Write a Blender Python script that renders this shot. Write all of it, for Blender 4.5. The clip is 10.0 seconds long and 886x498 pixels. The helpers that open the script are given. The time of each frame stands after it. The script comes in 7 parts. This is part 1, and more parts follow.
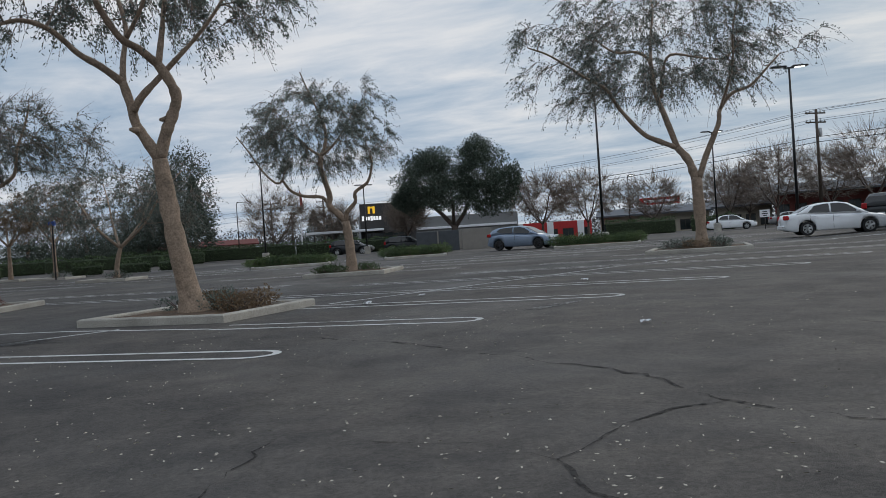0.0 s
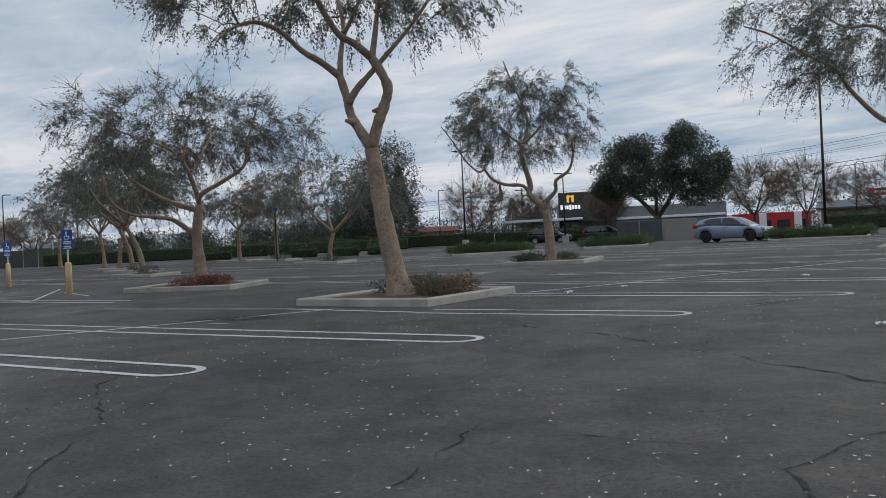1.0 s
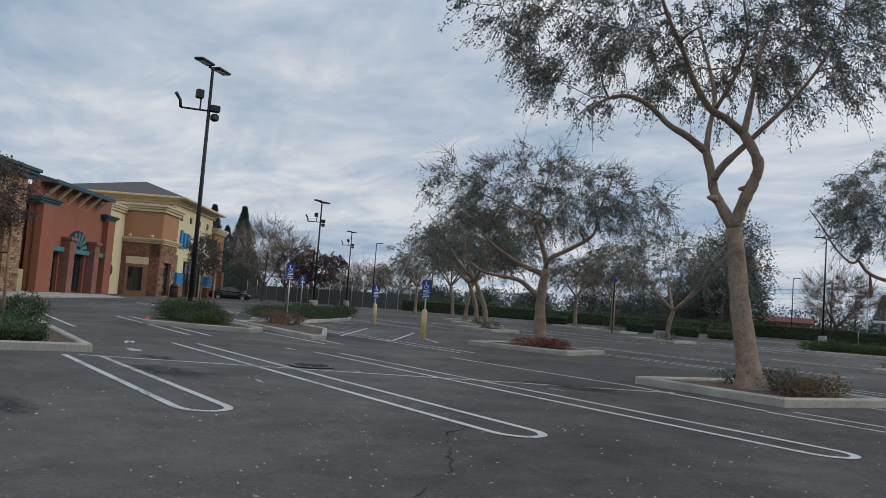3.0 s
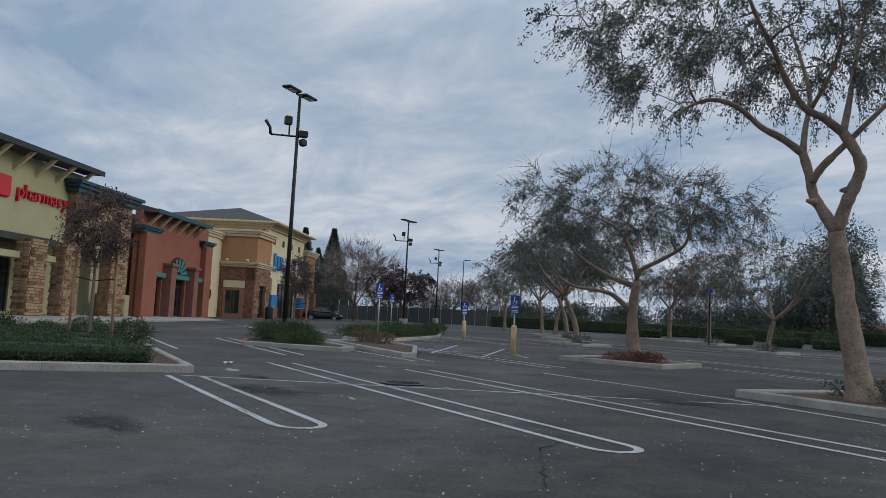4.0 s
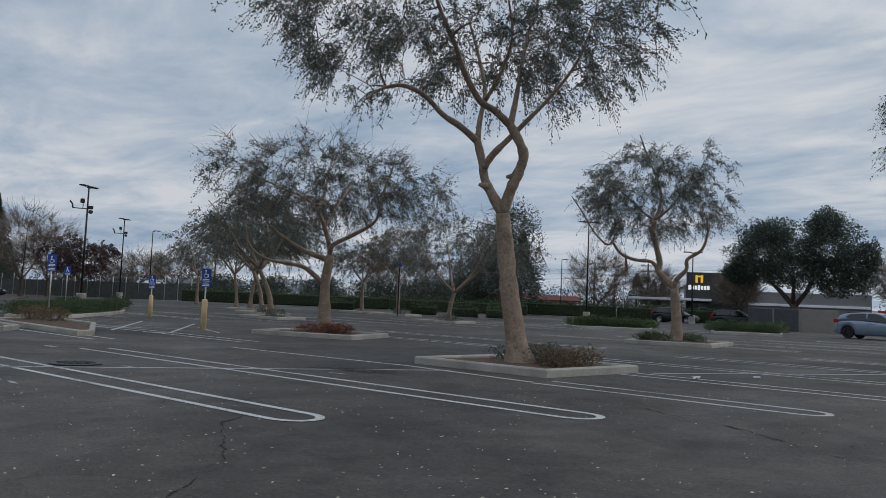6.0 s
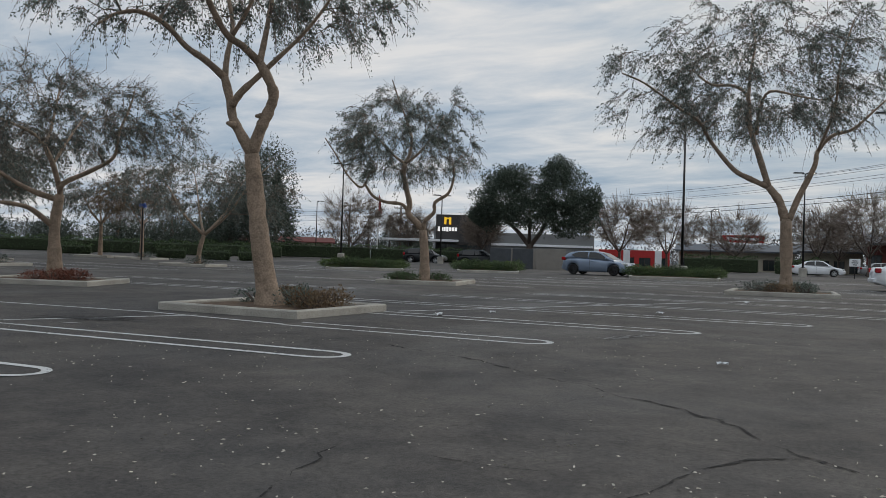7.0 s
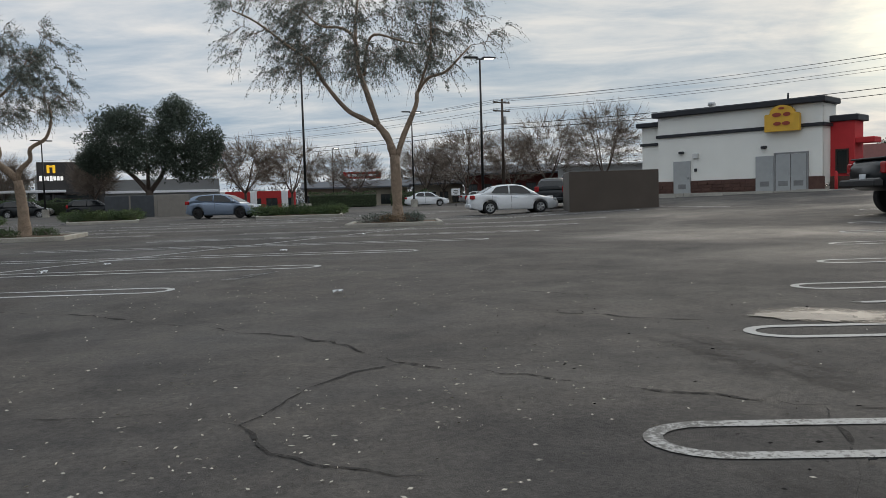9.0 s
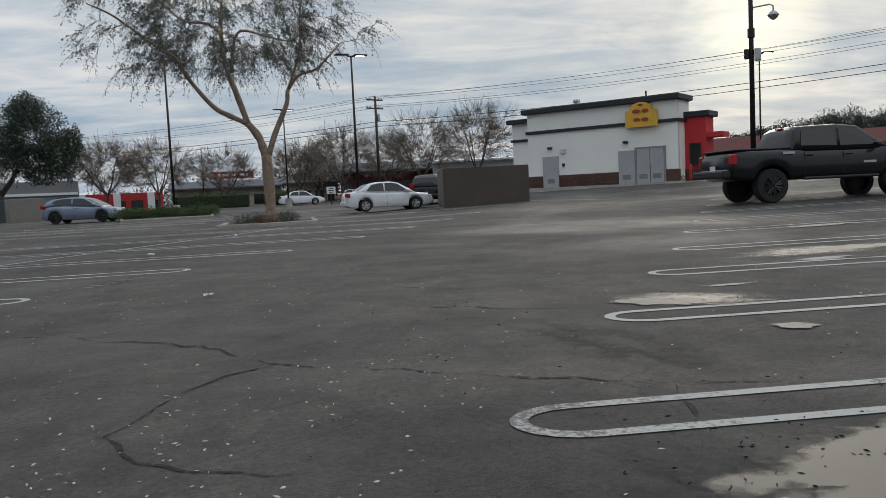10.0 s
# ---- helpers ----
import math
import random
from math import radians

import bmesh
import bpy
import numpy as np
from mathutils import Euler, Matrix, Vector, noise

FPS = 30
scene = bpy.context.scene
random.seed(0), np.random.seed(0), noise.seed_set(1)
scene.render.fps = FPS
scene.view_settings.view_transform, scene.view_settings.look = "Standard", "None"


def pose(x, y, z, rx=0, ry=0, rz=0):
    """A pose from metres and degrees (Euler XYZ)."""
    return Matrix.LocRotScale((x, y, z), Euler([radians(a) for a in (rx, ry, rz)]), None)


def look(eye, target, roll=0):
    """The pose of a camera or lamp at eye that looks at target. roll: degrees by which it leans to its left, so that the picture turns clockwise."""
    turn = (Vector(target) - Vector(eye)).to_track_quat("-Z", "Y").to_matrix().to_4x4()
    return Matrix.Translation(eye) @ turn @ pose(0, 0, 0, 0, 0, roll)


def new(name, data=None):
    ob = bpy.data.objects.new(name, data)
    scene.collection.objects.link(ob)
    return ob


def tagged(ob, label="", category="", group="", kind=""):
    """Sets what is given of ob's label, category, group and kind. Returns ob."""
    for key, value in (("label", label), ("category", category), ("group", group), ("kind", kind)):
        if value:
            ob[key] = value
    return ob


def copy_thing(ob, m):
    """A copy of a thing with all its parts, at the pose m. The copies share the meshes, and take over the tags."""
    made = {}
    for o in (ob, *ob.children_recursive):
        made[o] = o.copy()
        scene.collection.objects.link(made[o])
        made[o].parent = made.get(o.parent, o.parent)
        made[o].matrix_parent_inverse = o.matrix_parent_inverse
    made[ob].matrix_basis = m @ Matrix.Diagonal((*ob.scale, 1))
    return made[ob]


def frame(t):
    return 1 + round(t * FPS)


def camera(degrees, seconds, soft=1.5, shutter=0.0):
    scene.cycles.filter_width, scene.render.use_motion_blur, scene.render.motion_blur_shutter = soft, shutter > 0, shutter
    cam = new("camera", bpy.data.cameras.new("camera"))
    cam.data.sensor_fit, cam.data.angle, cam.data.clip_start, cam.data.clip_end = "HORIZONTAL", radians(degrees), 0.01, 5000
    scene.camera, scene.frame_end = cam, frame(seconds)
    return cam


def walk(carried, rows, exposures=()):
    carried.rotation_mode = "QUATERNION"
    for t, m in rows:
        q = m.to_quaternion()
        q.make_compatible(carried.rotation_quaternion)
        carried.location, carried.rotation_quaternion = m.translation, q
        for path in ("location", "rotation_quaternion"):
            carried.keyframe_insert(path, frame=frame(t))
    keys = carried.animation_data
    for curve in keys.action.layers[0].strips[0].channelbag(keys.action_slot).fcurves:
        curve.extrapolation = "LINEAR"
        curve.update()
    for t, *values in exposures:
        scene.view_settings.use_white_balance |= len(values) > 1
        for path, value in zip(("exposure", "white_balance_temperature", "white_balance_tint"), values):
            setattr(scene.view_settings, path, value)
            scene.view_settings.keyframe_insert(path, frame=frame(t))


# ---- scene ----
cam = camera(58.5, 10.0, 0.6)
PATH = [
    (0, (1.742, 0.573, 1.22), (1.081, 2.4603, 1.2015), -3.84),
    (0.5, (1.703, 0.578, 1.217), (0.7492, 2.3358, 1.2029), -3.2),
    (1, (1.64, 0.595, 1.219), (0.5355, 2.262, 1.2008), -2.77),
    (1.5, (1.565, 0.609, 1.207), (0.2886, 2.1484, 1.1743), -1.76),
    (2, (1.45, 0.634, 1.21), (-0.0707, 1.9316, 1.1428), -1.19),
    (2.5, (1.389, 0.619, 1.232), (-0.2087, 1.8218, 1.1942), 0.99),
    (3, (1.345, 0.573, 1.251), (-0.3384, 1.6429, 1.399), 4.32),
    (3.2, (1.278, 0.565, 1.24), (-0.4829, 1.4938, 1.437), 4.69),
    (4.3, (1.341, 0.602, 1.231), (-0.4482, 1.4799, 1.3984), 2.85),
    (4.5, (1.341, 0.602, 1.231), (-0.4405, 1.4963, 1.3932), 2.65),
    (5, (1.382, 0.581, 1.27), (-0.3192, 1.6202, 1.4326), 2.52),
    (5.2, (1.421, 0.603, 1.274), (-0.21, 1.7471, 1.4442), 2.38),
    (6.3, (1.582, 0.566, 1.24), (0.3681, 2.1519, 1.3495), 2.13),
    (6.5, (1.611, 0.556, 1.248), (0.4968, 2.2147, 1.3276), 1.77),
    (7, (1.674, 0.559, 1.253), (0.8438, 2.378, 1.2724), 1.77),
    (7.5, (1.739, 0.531, 1.25), (1.1806, 2.4512, 1.2342), 1.38),
    (8, (1.792, 0.523, 1.234), (1.5007, 2.5, 1.1525), 0.58),
    (8.5, (1.838, 0.488, 1.228), (1.6797, 2.4789, 1.1124), -1.12),
    (9, (1.868, 0.414, 1.231), (1.9303, 2.4092, 1.1035), -1.64),
    (9.5, (1.905, 0.355, 1.233), (2.2042, 2.327, 1.0906), -2.06),
    (10, (1.914, 0.33, 1.235), (2.2811, 2.2905, 1.089), -2.77),
]
# seconds, stops, kelvin, tint: the picture cools towards the stores and warms towards the sun
EXPOSURES = [(0.0, 0.44, 6500, 10), (1.0, 0.46, 6500, 10), (2.0, 0.62, 6550, 10), (2.5, 0.68, 6550, 10), (3.0, 0.44, 6450, 10), (3.2, 0.32, 6350, 10), (4.5, 0.24, 6150, 10), (5.2, 0.22, 6150, 10),
             (6.5, 0.24, 6600, 10), (7.0, 0.42, 6800, 10), (7.5, 0.56, 6950, 10), (8.5, 0.54, 6950, 10), (10.0, 0.46, 6800, 10)]
walk(cam, [(t, look(eye, target, roll)) for t, eye, target, roll in PATH], EXPOSURES)

# ---- light: an overcast sky with the low sun behind thin cloud ----
SUN_AZ, SUN_EL = 58.0, 9.0
world = bpy.data.worlds.new("overcast_sky")
scene.world = world
world.use_nodes = True
wn, wl = world.node_tree.nodes, world.node_tree.links
wn.clear()


def wnode(kind, **kw):
    n = wn.new(kind)
    for k, v in kw.items():
        n.inputs[k].default_value = v
    return n


wout = wnode("ShaderNodeOutputWorld")
wbg = wnode("ShaderNodeBackground", Strength=1.0)
wl.new(wbg.outputs[0], wout.inputs[0])
sky = wnode("ShaderNodeTexSky")
sky.sky_type, sky.sun_disc = "NISHITA", False
sky.sun_elevation, sky.sun_rotation = radians(SUN_EL), radians(90 - SUN_AZ)
skys = wnode("ShaderNodeVectorMath")
skys.operation = "SCALE"
skys.inputs["Scale"].default_value = 0.03
wl.new(sky.outputs[0], skys.inputs[0])
tc = wnode("ShaderNodeTexCoord")
sep = wnode("ShaderNodeSeparateXYZ")
wl.new(tc.outputs["Generated"], sep.inputs[0])
zc = wnode("ShaderNodeMath")
zc.operation = "MAXIMUM"
zc.inputs[1].default_value = 0.0
wl.new(sep.outputs[2], zc.inputs[0])
zd = wnode("ShaderNodeMath")
zd.operation = "ADD"
zd.inputs[1].default_value = 0.10
wl.new(zc.outputs[0], zd.inputs[0])
inv = wnode("ShaderNodeMath")
inv.operation = "DIVIDE"
inv.inputs[0].default_value = 1.0
wl.new(zd.outputs[0], inv.inputs[1])
flat = wnode("ShaderNodeVectorMath")
flat.operation = "SCALE"
wl.new(tc.outputs["Generated"], flat.inputs[0])
wl.new(inv.outputs[0], flat.inputs["Scale"])
cmap = wnode("ShaderNodeMapping")
cmap.inputs["Rotation"].default_value = (0, 0, radians(32))
cmap.inputs["Scale"].default_value = (0.6, 1.0, 0.3)
wl.new(flat.outputs[0], cmap.inputs[0])
cl1 = wnode("ShaderNodeTexNoise", Scale=2.2, Detail=9.0, Roughness=0.6, Distortion=0.35)
wl.new(cmap.outputs[0], cl1.inputs["Vector"])
cl2 = wnode("ShaderNodeTexNoise", Scale=0.45, Detail=3.0, Roughness=0.5)
wl.new(flat.outputs[0], cl2.inputs["Vector"])
cmix = wnode("ShaderNodeMath")
cmix.operation = "MULTIPLY_ADD"
cmix.inputs[1].default_value = 0.62
wl.new(cl1.outputs[0], cmix.inputs[0])
half = wnode("ShaderNodeMath")
half.operation = "MULTIPLY"
half.inputs[1].default_value = 0.38
wl.new(cl2.outputs[0], half.inputs[0])
wl.new(half.outputs[0], cmix.inputs[2])
ramp = wnode("ShaderNodeValToRGB")
re = ramp.color_ramp.elements
re[0].position, re[0].color = 0.37, (0.30, 0.40, 0.51, 1)
re[1].position, re[1].color = 0.62, (0.675, 0.695, 0.71, 1)
mid = re.new(0.5)
mid.color = (0.46, 0.53, 0.605, 1)
wl.new(cmix.outputs[0], ramp.inputs[0])
cover = wnode("ShaderNodeMixRGB")
cover.inputs[0].default_value = 0.93
wl.new(skys.outputs[0], cover.inputs[1])
wl.new(ramp.outputs[0], cover.inputs[2])
# thin cloud glows towards the sun and whitens above the horizon
sunv = wnode("ShaderNodeVectorMath")
sunv.operation = "DOT_PRODUCT"
sunv.inputs[1].default_value = (math.cos(radians(SUN_AZ)) * math.cos(radians(SUN_EL)),
                                math.sin(radians(SUN_AZ)) * math.cos(radians(SUN_EL)), math.sin(radians(SUN_EL)))
wl.new(tc.outputs["Generated"], sunv.inputs[0])
glow = wnode("ShaderNodeValToRGB")
ge = glow.color_ramp.elements
ge[0].position, ge[0].color = 0.0, (0.80, 0.80, 0.82, 1)
ge[1].position, ge[1].color = 1.0, (1.35, 1.27, 1.08, 1)
g1 = ge.new(0.55)
g1.color = (0.82, 0.82, 0.84, 1)
g2 = ge.new(0.972)
g2.color = (0.80, 0.80, 0.80, 1)
g3 = ge.new(0.9972)
g3.color = (0.85, 0.84, 0.82, 1)
glow.color_ramp.interpolation = "EASE"
wl.new(sunv.outputs["Value"], glow.inputs[0])
lit = wnode("ShaderNodeMixRGB")
lit.blend_type = "MULTIPLY"
lit.inputs[0].default_value = 1.0
wl.new(cover.outputs[0], lit.inputs[1])
wl.new(glow.outputs[0], lit.inputs[2])
# an overcast sky is brightest overhead
zen = wnode("ShaderNodeMapRange")
zen.inputs["From Min"].default_value, zen.inputs["From Max"].default_value = 0.32, 1.0
zen.inputs["To Min"].default_value, zen.inputs["To Max"].default_value = 1.0, 1.65
wl.new(sep.outputs[2], zen.inputs["Value"])
over = wnode("ShaderNodeVectorMath")
over.operation = "SCALE"
wl.new(lit.outputs[0], over.inputs[0])
wl.new(zen.outputs[0], over.inputs["Scale"])
wl.new(over.outputs[0], wbg.inputs[0])

sun = new("sun", bpy.data.lights.new("sun", "SUN"))
sun.data.energy, sun.data.angle, sun.data.color = 0.7, radians(28), (1.0, 0.93, 0.82)
sun.matrix_world = look((0, 0, 0), (-math.cos(radians(SUN_AZ)), -math.sin(radians(SUN_AZ)), -math.tan(radians(24))))

# ---- materials ----
MATS = {}


def mat(name, color, rough=0.8, metal=0.0, vary=0.25, scale=3.0, fine=60.0, bump=0.15, spec=0.4, obj=False, emit=0.0, coat=0.0, thin=0.0):
    """A procedural surface: colour varied at two scales, fine relief. obj: vary from object to object as well."""
    if name in MATS:
        return MATS[name]
    m = bpy.data.materials.new(name)
    m.use_nodes = True
    nt = m.node_tree
    b = nt.nodes["Principled BSDF"]
    b.inputs["Roughness"].default_value, b.inputs["Metallic"].default_value = rough, metal
    b.inputs["Specular IOR Level"].default_value = spec
    b.inputs["Coat Weight"].default_value = coat
    co = nt.nodes.new("ShaderNodeTexCoord")
    n1, n2 = nt.nodes.new("ShaderNodeTexNoise"), nt.nodes.new("ShaderNodeTexNoise")
    n1.inputs["Scale"].default_value, n1.inputs["Detail"].default_value = scale, 5.0
    n2.inputs["Scale"].default_value, n2.inputs["Detail"].default_value = fine, 3.0
    nt.links.new(co.outputs["Object"], n1.inputs["Vector"])
    nt.links.new(co.outputs["Object"], n2.inputs["Vector"])
    add = nt.nodes.new("ShaderNodeMath")
    add.operation = "ADD"
    nt.links.new(n1.outputs[0], add.inputs[0])
    nt.links.new(n2.outputs[0], add.inputs[1])
    src = add.outputs[0]
    if obj:
        oi = nt.nodes.new("ShaderNodeObjectInfo")
        geo = nt.nodes.new("ShaderNodeNewGeometry")
        a1 = nt.nodes.new("ShaderNodeMath")
        a1.operation = "MULTIPLY_ADD"
        a1.inputs[1].default_value = 0.5
        nt.links.new(oi.outputs["Random"], a1.inputs[0])
        nt.links.new(src, a1.inputs[2])
        a2 = nt.nodes.new("ShaderNodeMath")
        a2.operation = "MULTIPLY_ADD"
        a2.inputs[1].default_value = 0.9
        nt.links.new(geo.outputs["Random Per Island"], a2.inputs[0])
        nt.links.new(a1.outputs[0], a2.inputs[2])
        src = a2.outputs[0]
    mr = nt.nodes.new("ShaderNodeMapRange")
    mr.inputs["From Min"].default_value, mr.inputs["From Max"].default_value = (0.7, 1.3) if not obj else (0.8, 2.4)
    mr.inputs["To Min"].default_value, mr.inputs["To Max"].default_value = 1 - vary, 1 + vary
    nt.links.new(src, mr.inputs["Value"])
    mul = nt.nodes.new("ShaderNodeVectorMath")
    mul.operation = "SCALE"
    mul.inputs[0].default_value = color[:3]
    nt.links.new(mr.outputs[0], mul.inputs["Scale"])
    nt.links.new(mul.outputs[0], b.inputs["Base Color"])
    if bump:
        bp = nt.nodes.new("ShaderNodeBump")
        bp.inputs["Strength"].default_value, bp.inputs["Distance"].default_value = bump, 0.01
        nt.links.new(n2.outputs[0], bp.inputs["Height"])
        nt.links.new(bp.outputs[0], b.inputs["Normal"])
    if emit:
        b.inputs["Emission Color"].default_value = (*color[:3], 1)
        b.inputs["Emission Strength"].default_value = emit
    if thin:
        # light also comes through the leaf
        tl, ms = nt.nodes.new("ShaderNodeBsdfTranslucent"), nt.nodes.new("ShaderNodeMixShader")
        ms.inputs[0].default_value = thin
        nt.links.new(mul.outputs[0], tl.inputs["Color"])
        nt.links.new(b.outputs[0], ms.inputs[1])
        nt.links.new(tl.outputs[0], ms.inputs[2])
        nt.links.new(ms.outputs[0], nt.nodes["Material Output"].inputs[0])
    MATS[name] = m
    return m


def asphalt_material():
    m = bpy.data.materials.new("worn_asphalt")
    m.use_nodes = True
    nt = m.node_tree
    b = nt.nodes["Principled BSDF"]
    L = nt.links
    co = nt.nodes.new("ShaderNodeTexCoord")

    def noi(scale, detail, rough=0.55, dist=0.0):
        n = nt.nodes.new("ShaderNodeTexNoise")
        n.inputs["Scale"].default_value, n.inputs["Detail"].default_value = scale, detail
        n.inputs["Roughness"].default_value, n.inputs["Distortion"].default_value = rough, dist
        L.new(co.outputs["Object"], n.inputs["Vector"])
        return n.outputs[0]

    def rampn(src, stops):
        r = nt.nodes.new("ShaderNodeValToRGB")
        for k, (p, c) in enumerate(stops):
            e = r.color_ramp.elements[k] if k < 2 else r.color_ramp.elements.new(p)
            e.position, e.color = p, (*c, 1)
        L.new(src, r.inputs[0])
        return r.outputs[0]

    def mix(kind, f, a, c):
        x = nt.nodes.new("ShaderNodeMixRGB")
        x.blend_type = kind
        if isinstance(f, float):
            x.inputs[0].default_value = f
        else:
            L.new(f, x.inputs[0])
        for k, v in ((1, a), (2, c)):
            if isinstance(v, tuple):
                x.inputs[k].default_value = (*v, 1)
            else:
                L.new(v, x.inputs[k])
        return x.outputs[0]

    big = rampn(noi(0.11, 4, 0.6, 0.6), [(0.36, (0.061, 0.058, 0.057)), (0.66, (0.112, 0.102, 0.094))])
    mid_ = rampn(noi(0.9, 6, 0.65, 0.3), [(0.30, (0.62, 0.62, 0.64)), (0.7, (1.26, 1.23, 1.18))])
    col = mix("MULTIPLY", 1.0, big, mid_)
    # dusty wheel paths and patched, darker stains
    dust = rampn(noi(0.33, 5, 0.6, 1.2), [(0.52, (0, 0, 0)), (0.72, (1, 1, 1))])
    df = nt.nodes.new("ShaderNodeMath")
    df.operation = "MULTIPLY"
    df.inputs[1].default_value = 0.45
    L.new(dust, df.inputs[0])
    col = mix("MIX", df.outputs[0], col, (0.125, 0.116, 0.104))
    blotch = rampn(noi(2.6, 9, 0.72, 0.4), [(0.38, (0.74, 0.74, 0.76)), (0.60, (1.10, 1.09, 1.07))])
    col = mix("MULTIPLY", 0.8, col, blotch)
    pit = rampn(noi(28.0, 4, 0.75), [(0.34, (0.5, 0.5, 0.5)), (0.62, (1.2, 1.18, 1.16))])
    col = mix("MULTIPLY", 0.75, col, pit)
    grain = rampn(noi(140.0, 2, 0.7), [(0.30, (0.62, 0.62, 0.62)), (0.72, (1.34, 1.33, 1.30))])
    col = mix("MULTIPLY", 0.8, col, grain)
    vor = nt.nodes.new("ShaderNodeTexVoronoi")
    vor.feature = "DISTANCE_TO_EDGE"
    vor.inputs["Scale"].default_value = 0.28
    warp = nt.nodes.new("ShaderNodeTexNoise")
    warp.inputs["Scale"].default_value, warp.inputs["Detail"].default_value = 1.1, 6.0
    L.new(co.outputs["Object"], warp.inputs["Vector"])
    wmix = nt.nodes.new("ShaderNodeMixRGB")
    wmix.blend_type = "LINEAR_LIGHT"
    wmix.inputs[0].default_value = 0.55
    L.new(co.outputs["Object"], wmix.inputs[1])
    L.new(warp.outputs[1], wmix.inputs[2])
    L.new(wmix.outputs[0], vor.inputs["Vector"])
    hair = rampn(vor.outputs["Distance"], [(0.0, (0.62, 0.62, 0.62)), (0.006, (1, 1, 1))])
    col = mix("MULTIPLY", 0.6, col, hair)
    L.new(col, b.inputs["Base Color"])
    # damp patches are glossier
    damp = rampn(noi(0.16, 5, 0.6, 0.8), [(0.44, (0.93, 0.93, 0.93)), (0.68, (0.6, 0.6, 0.6))])
    L.new(damp, b.inputs["Roughness"])
    b.inputs["Specular IOR Level"].default_value = 0.35
    bp = nt.nodes.new("ShaderNodeBump")
    bp.inputs["Strength"].default_value, bp.inputs["Distance"].default_value = 0.8, 0.008
    L.new(noi(110.0, 3, 0.7), bp.inputs["Height"])
    L.new(bp.outputs[0], b.inputs["Normal"])
    return m


ASPHALT = asphalt_material()


def paint_material(name, color, wear):
    """Road paint worn through to the asphalt in flecks."""
    m = bpy.data.materials.new(name)
    m.use_nodes = True
    nt = m.node_tree
    b = nt.nodes["Principled BSDF"]
    co = nt.nodes.new("ShaderNodeTexCoord")
    n = nt.nodes.new("ShaderNodeTexNoise")
    n.inputs["Scale"].default_value, n.inputs["Detail"].default_value, n.inputs["Roughness"].default_value = 26.0, 6.0, 0.75
    n2 = nt.nodes.new("ShaderNodeTexNoise")
    n2.inputs["Scale"].default_value, n2.inputs["Detail"].default_value = 0.8, 4.0
    nt.links.new(co.outputs["Object"], n.inputs["Vector"])
    nt.links.new(co.outputs["Object"], n2.inputs["Vector"])
    a = nt.nodes.new("ShaderNodeMath")
    a.operation = "MULTIPLY_ADD"
    a.inputs[1].default_value = 0.6
    nt.links.new(n2.outputs[0], a.inputs[0])
    nt.links.new(n.outputs[0], a.inputs[2])
    r = nt.nodes.new("ShaderNodeValToRGB")
    r.color_ramp.elements[0].position, r.color_ramp.elements[0].color = wear, (0.10, 0.098, 0.095, 1)
    r.color_ramp.elements[1].position, r.color_ramp.elements[1].color = wear + 0.10, (*color, 1)
    nt.links.new(a.outputs[0], r.inputs[0])
    nt.links.new(r.outputs[0], b.inputs["Base Color"])
    b.inputs["Roughness"].default_value = 0.75
    return m


WHITE_LINE = paint_material("worn_white_line", (0.50, 0.50, 0.49), 0.66)
GREY_LINE = paint_material("greyed_white_line", (0.34, 0.34, 0.33), 0.68)
FADED_LINE = paint_material("faded_white_line", (0.40, 0.40, 0.39), 0.78)
CONCRETE = mat("weathered_concrete", (0.36, 0.34, 0.30), 0.9, vary=0.35, scale=1.4, fine=40, bump=0.4)
RED_CURB = mat("red_painted_curb", (0.42, 0.05, 0.04), 0.7, vary=0.3)
SOIL = mat("bark_mulch_soil", (0.10, 0.065, 0.042), 0.95, vary=0.5, scale=5, fine=50, bump=0.9)
BARK = mat("pale_smooth_bark", (0.25, 0.187, 0.138), 0.9, vary=0.42, scale=5, fine=30, bump=0.8)
BARK_DARK = mat("dark_bark", (0.10, 0.078, 0.065), 0.92, vary=0.4, scale=6, fine=35, bump=0.8)
TWIG = mat("grey_brown_twig", (0.17, 0.135, 0.11), 0.9, vary=0.3, bump=0)
LEAF = mat("dull_green_leaflet", (0.094, 0.116, 0.100), 0.6, vary=0.5, scale=1.5, fine=6, bump=0, obj=True, thin=0.35)
LEAF_DRY = mat("dry_brown_leaflet", (0.155, 0.108, 0.066), 0.75, vary=0.5, scale=1.5, fine=6, bump=0, obj=True, thin=0.3)
LEAF_OAK = mat("dark_oak_leaf", (0.046, 0.062, 0.046), 0.6, vary=0.5, scale=0.6, fine=4, bump=0, obj=True, thin=0.25)
LEAF_HEDGE = mat("hedge_leaf", (0.052, 0.082, 0.034), 0.7, vary=0.55, scale=2, fine=8, bump=0, obj=True, thin=0.25)
LEAF_LIME = mat("yellow_green_leaf", (0.07, 0.105, 0.032), 0.7, vary=0.45, scale=2, fine=8, bump=0, obj=True)
LEAF_RED = mat("russet_groundcover_leaf", (0.16, 0.055, 0.035), 0.7, vary=0.5, scale=2, fine=8, bump=0, obj=True)
LEAF_CONIFER = mat("conifer_needle", (0.062, 0.078, 0.062), 0.7, vary=0.4, scale=1, fine=4, bump=0, obj=True, thin=0.25)
BLACK_METAL = mat("black_painted_steel", (0.022, 0.021, 0.022), 0.5, 0.2, vary=0.3, bump=0.05)
GALV = mat("galvanised_steel", (0.42, 0.43, 0.44), 0.45, 0.8, vary=0.2, bump=0.05)
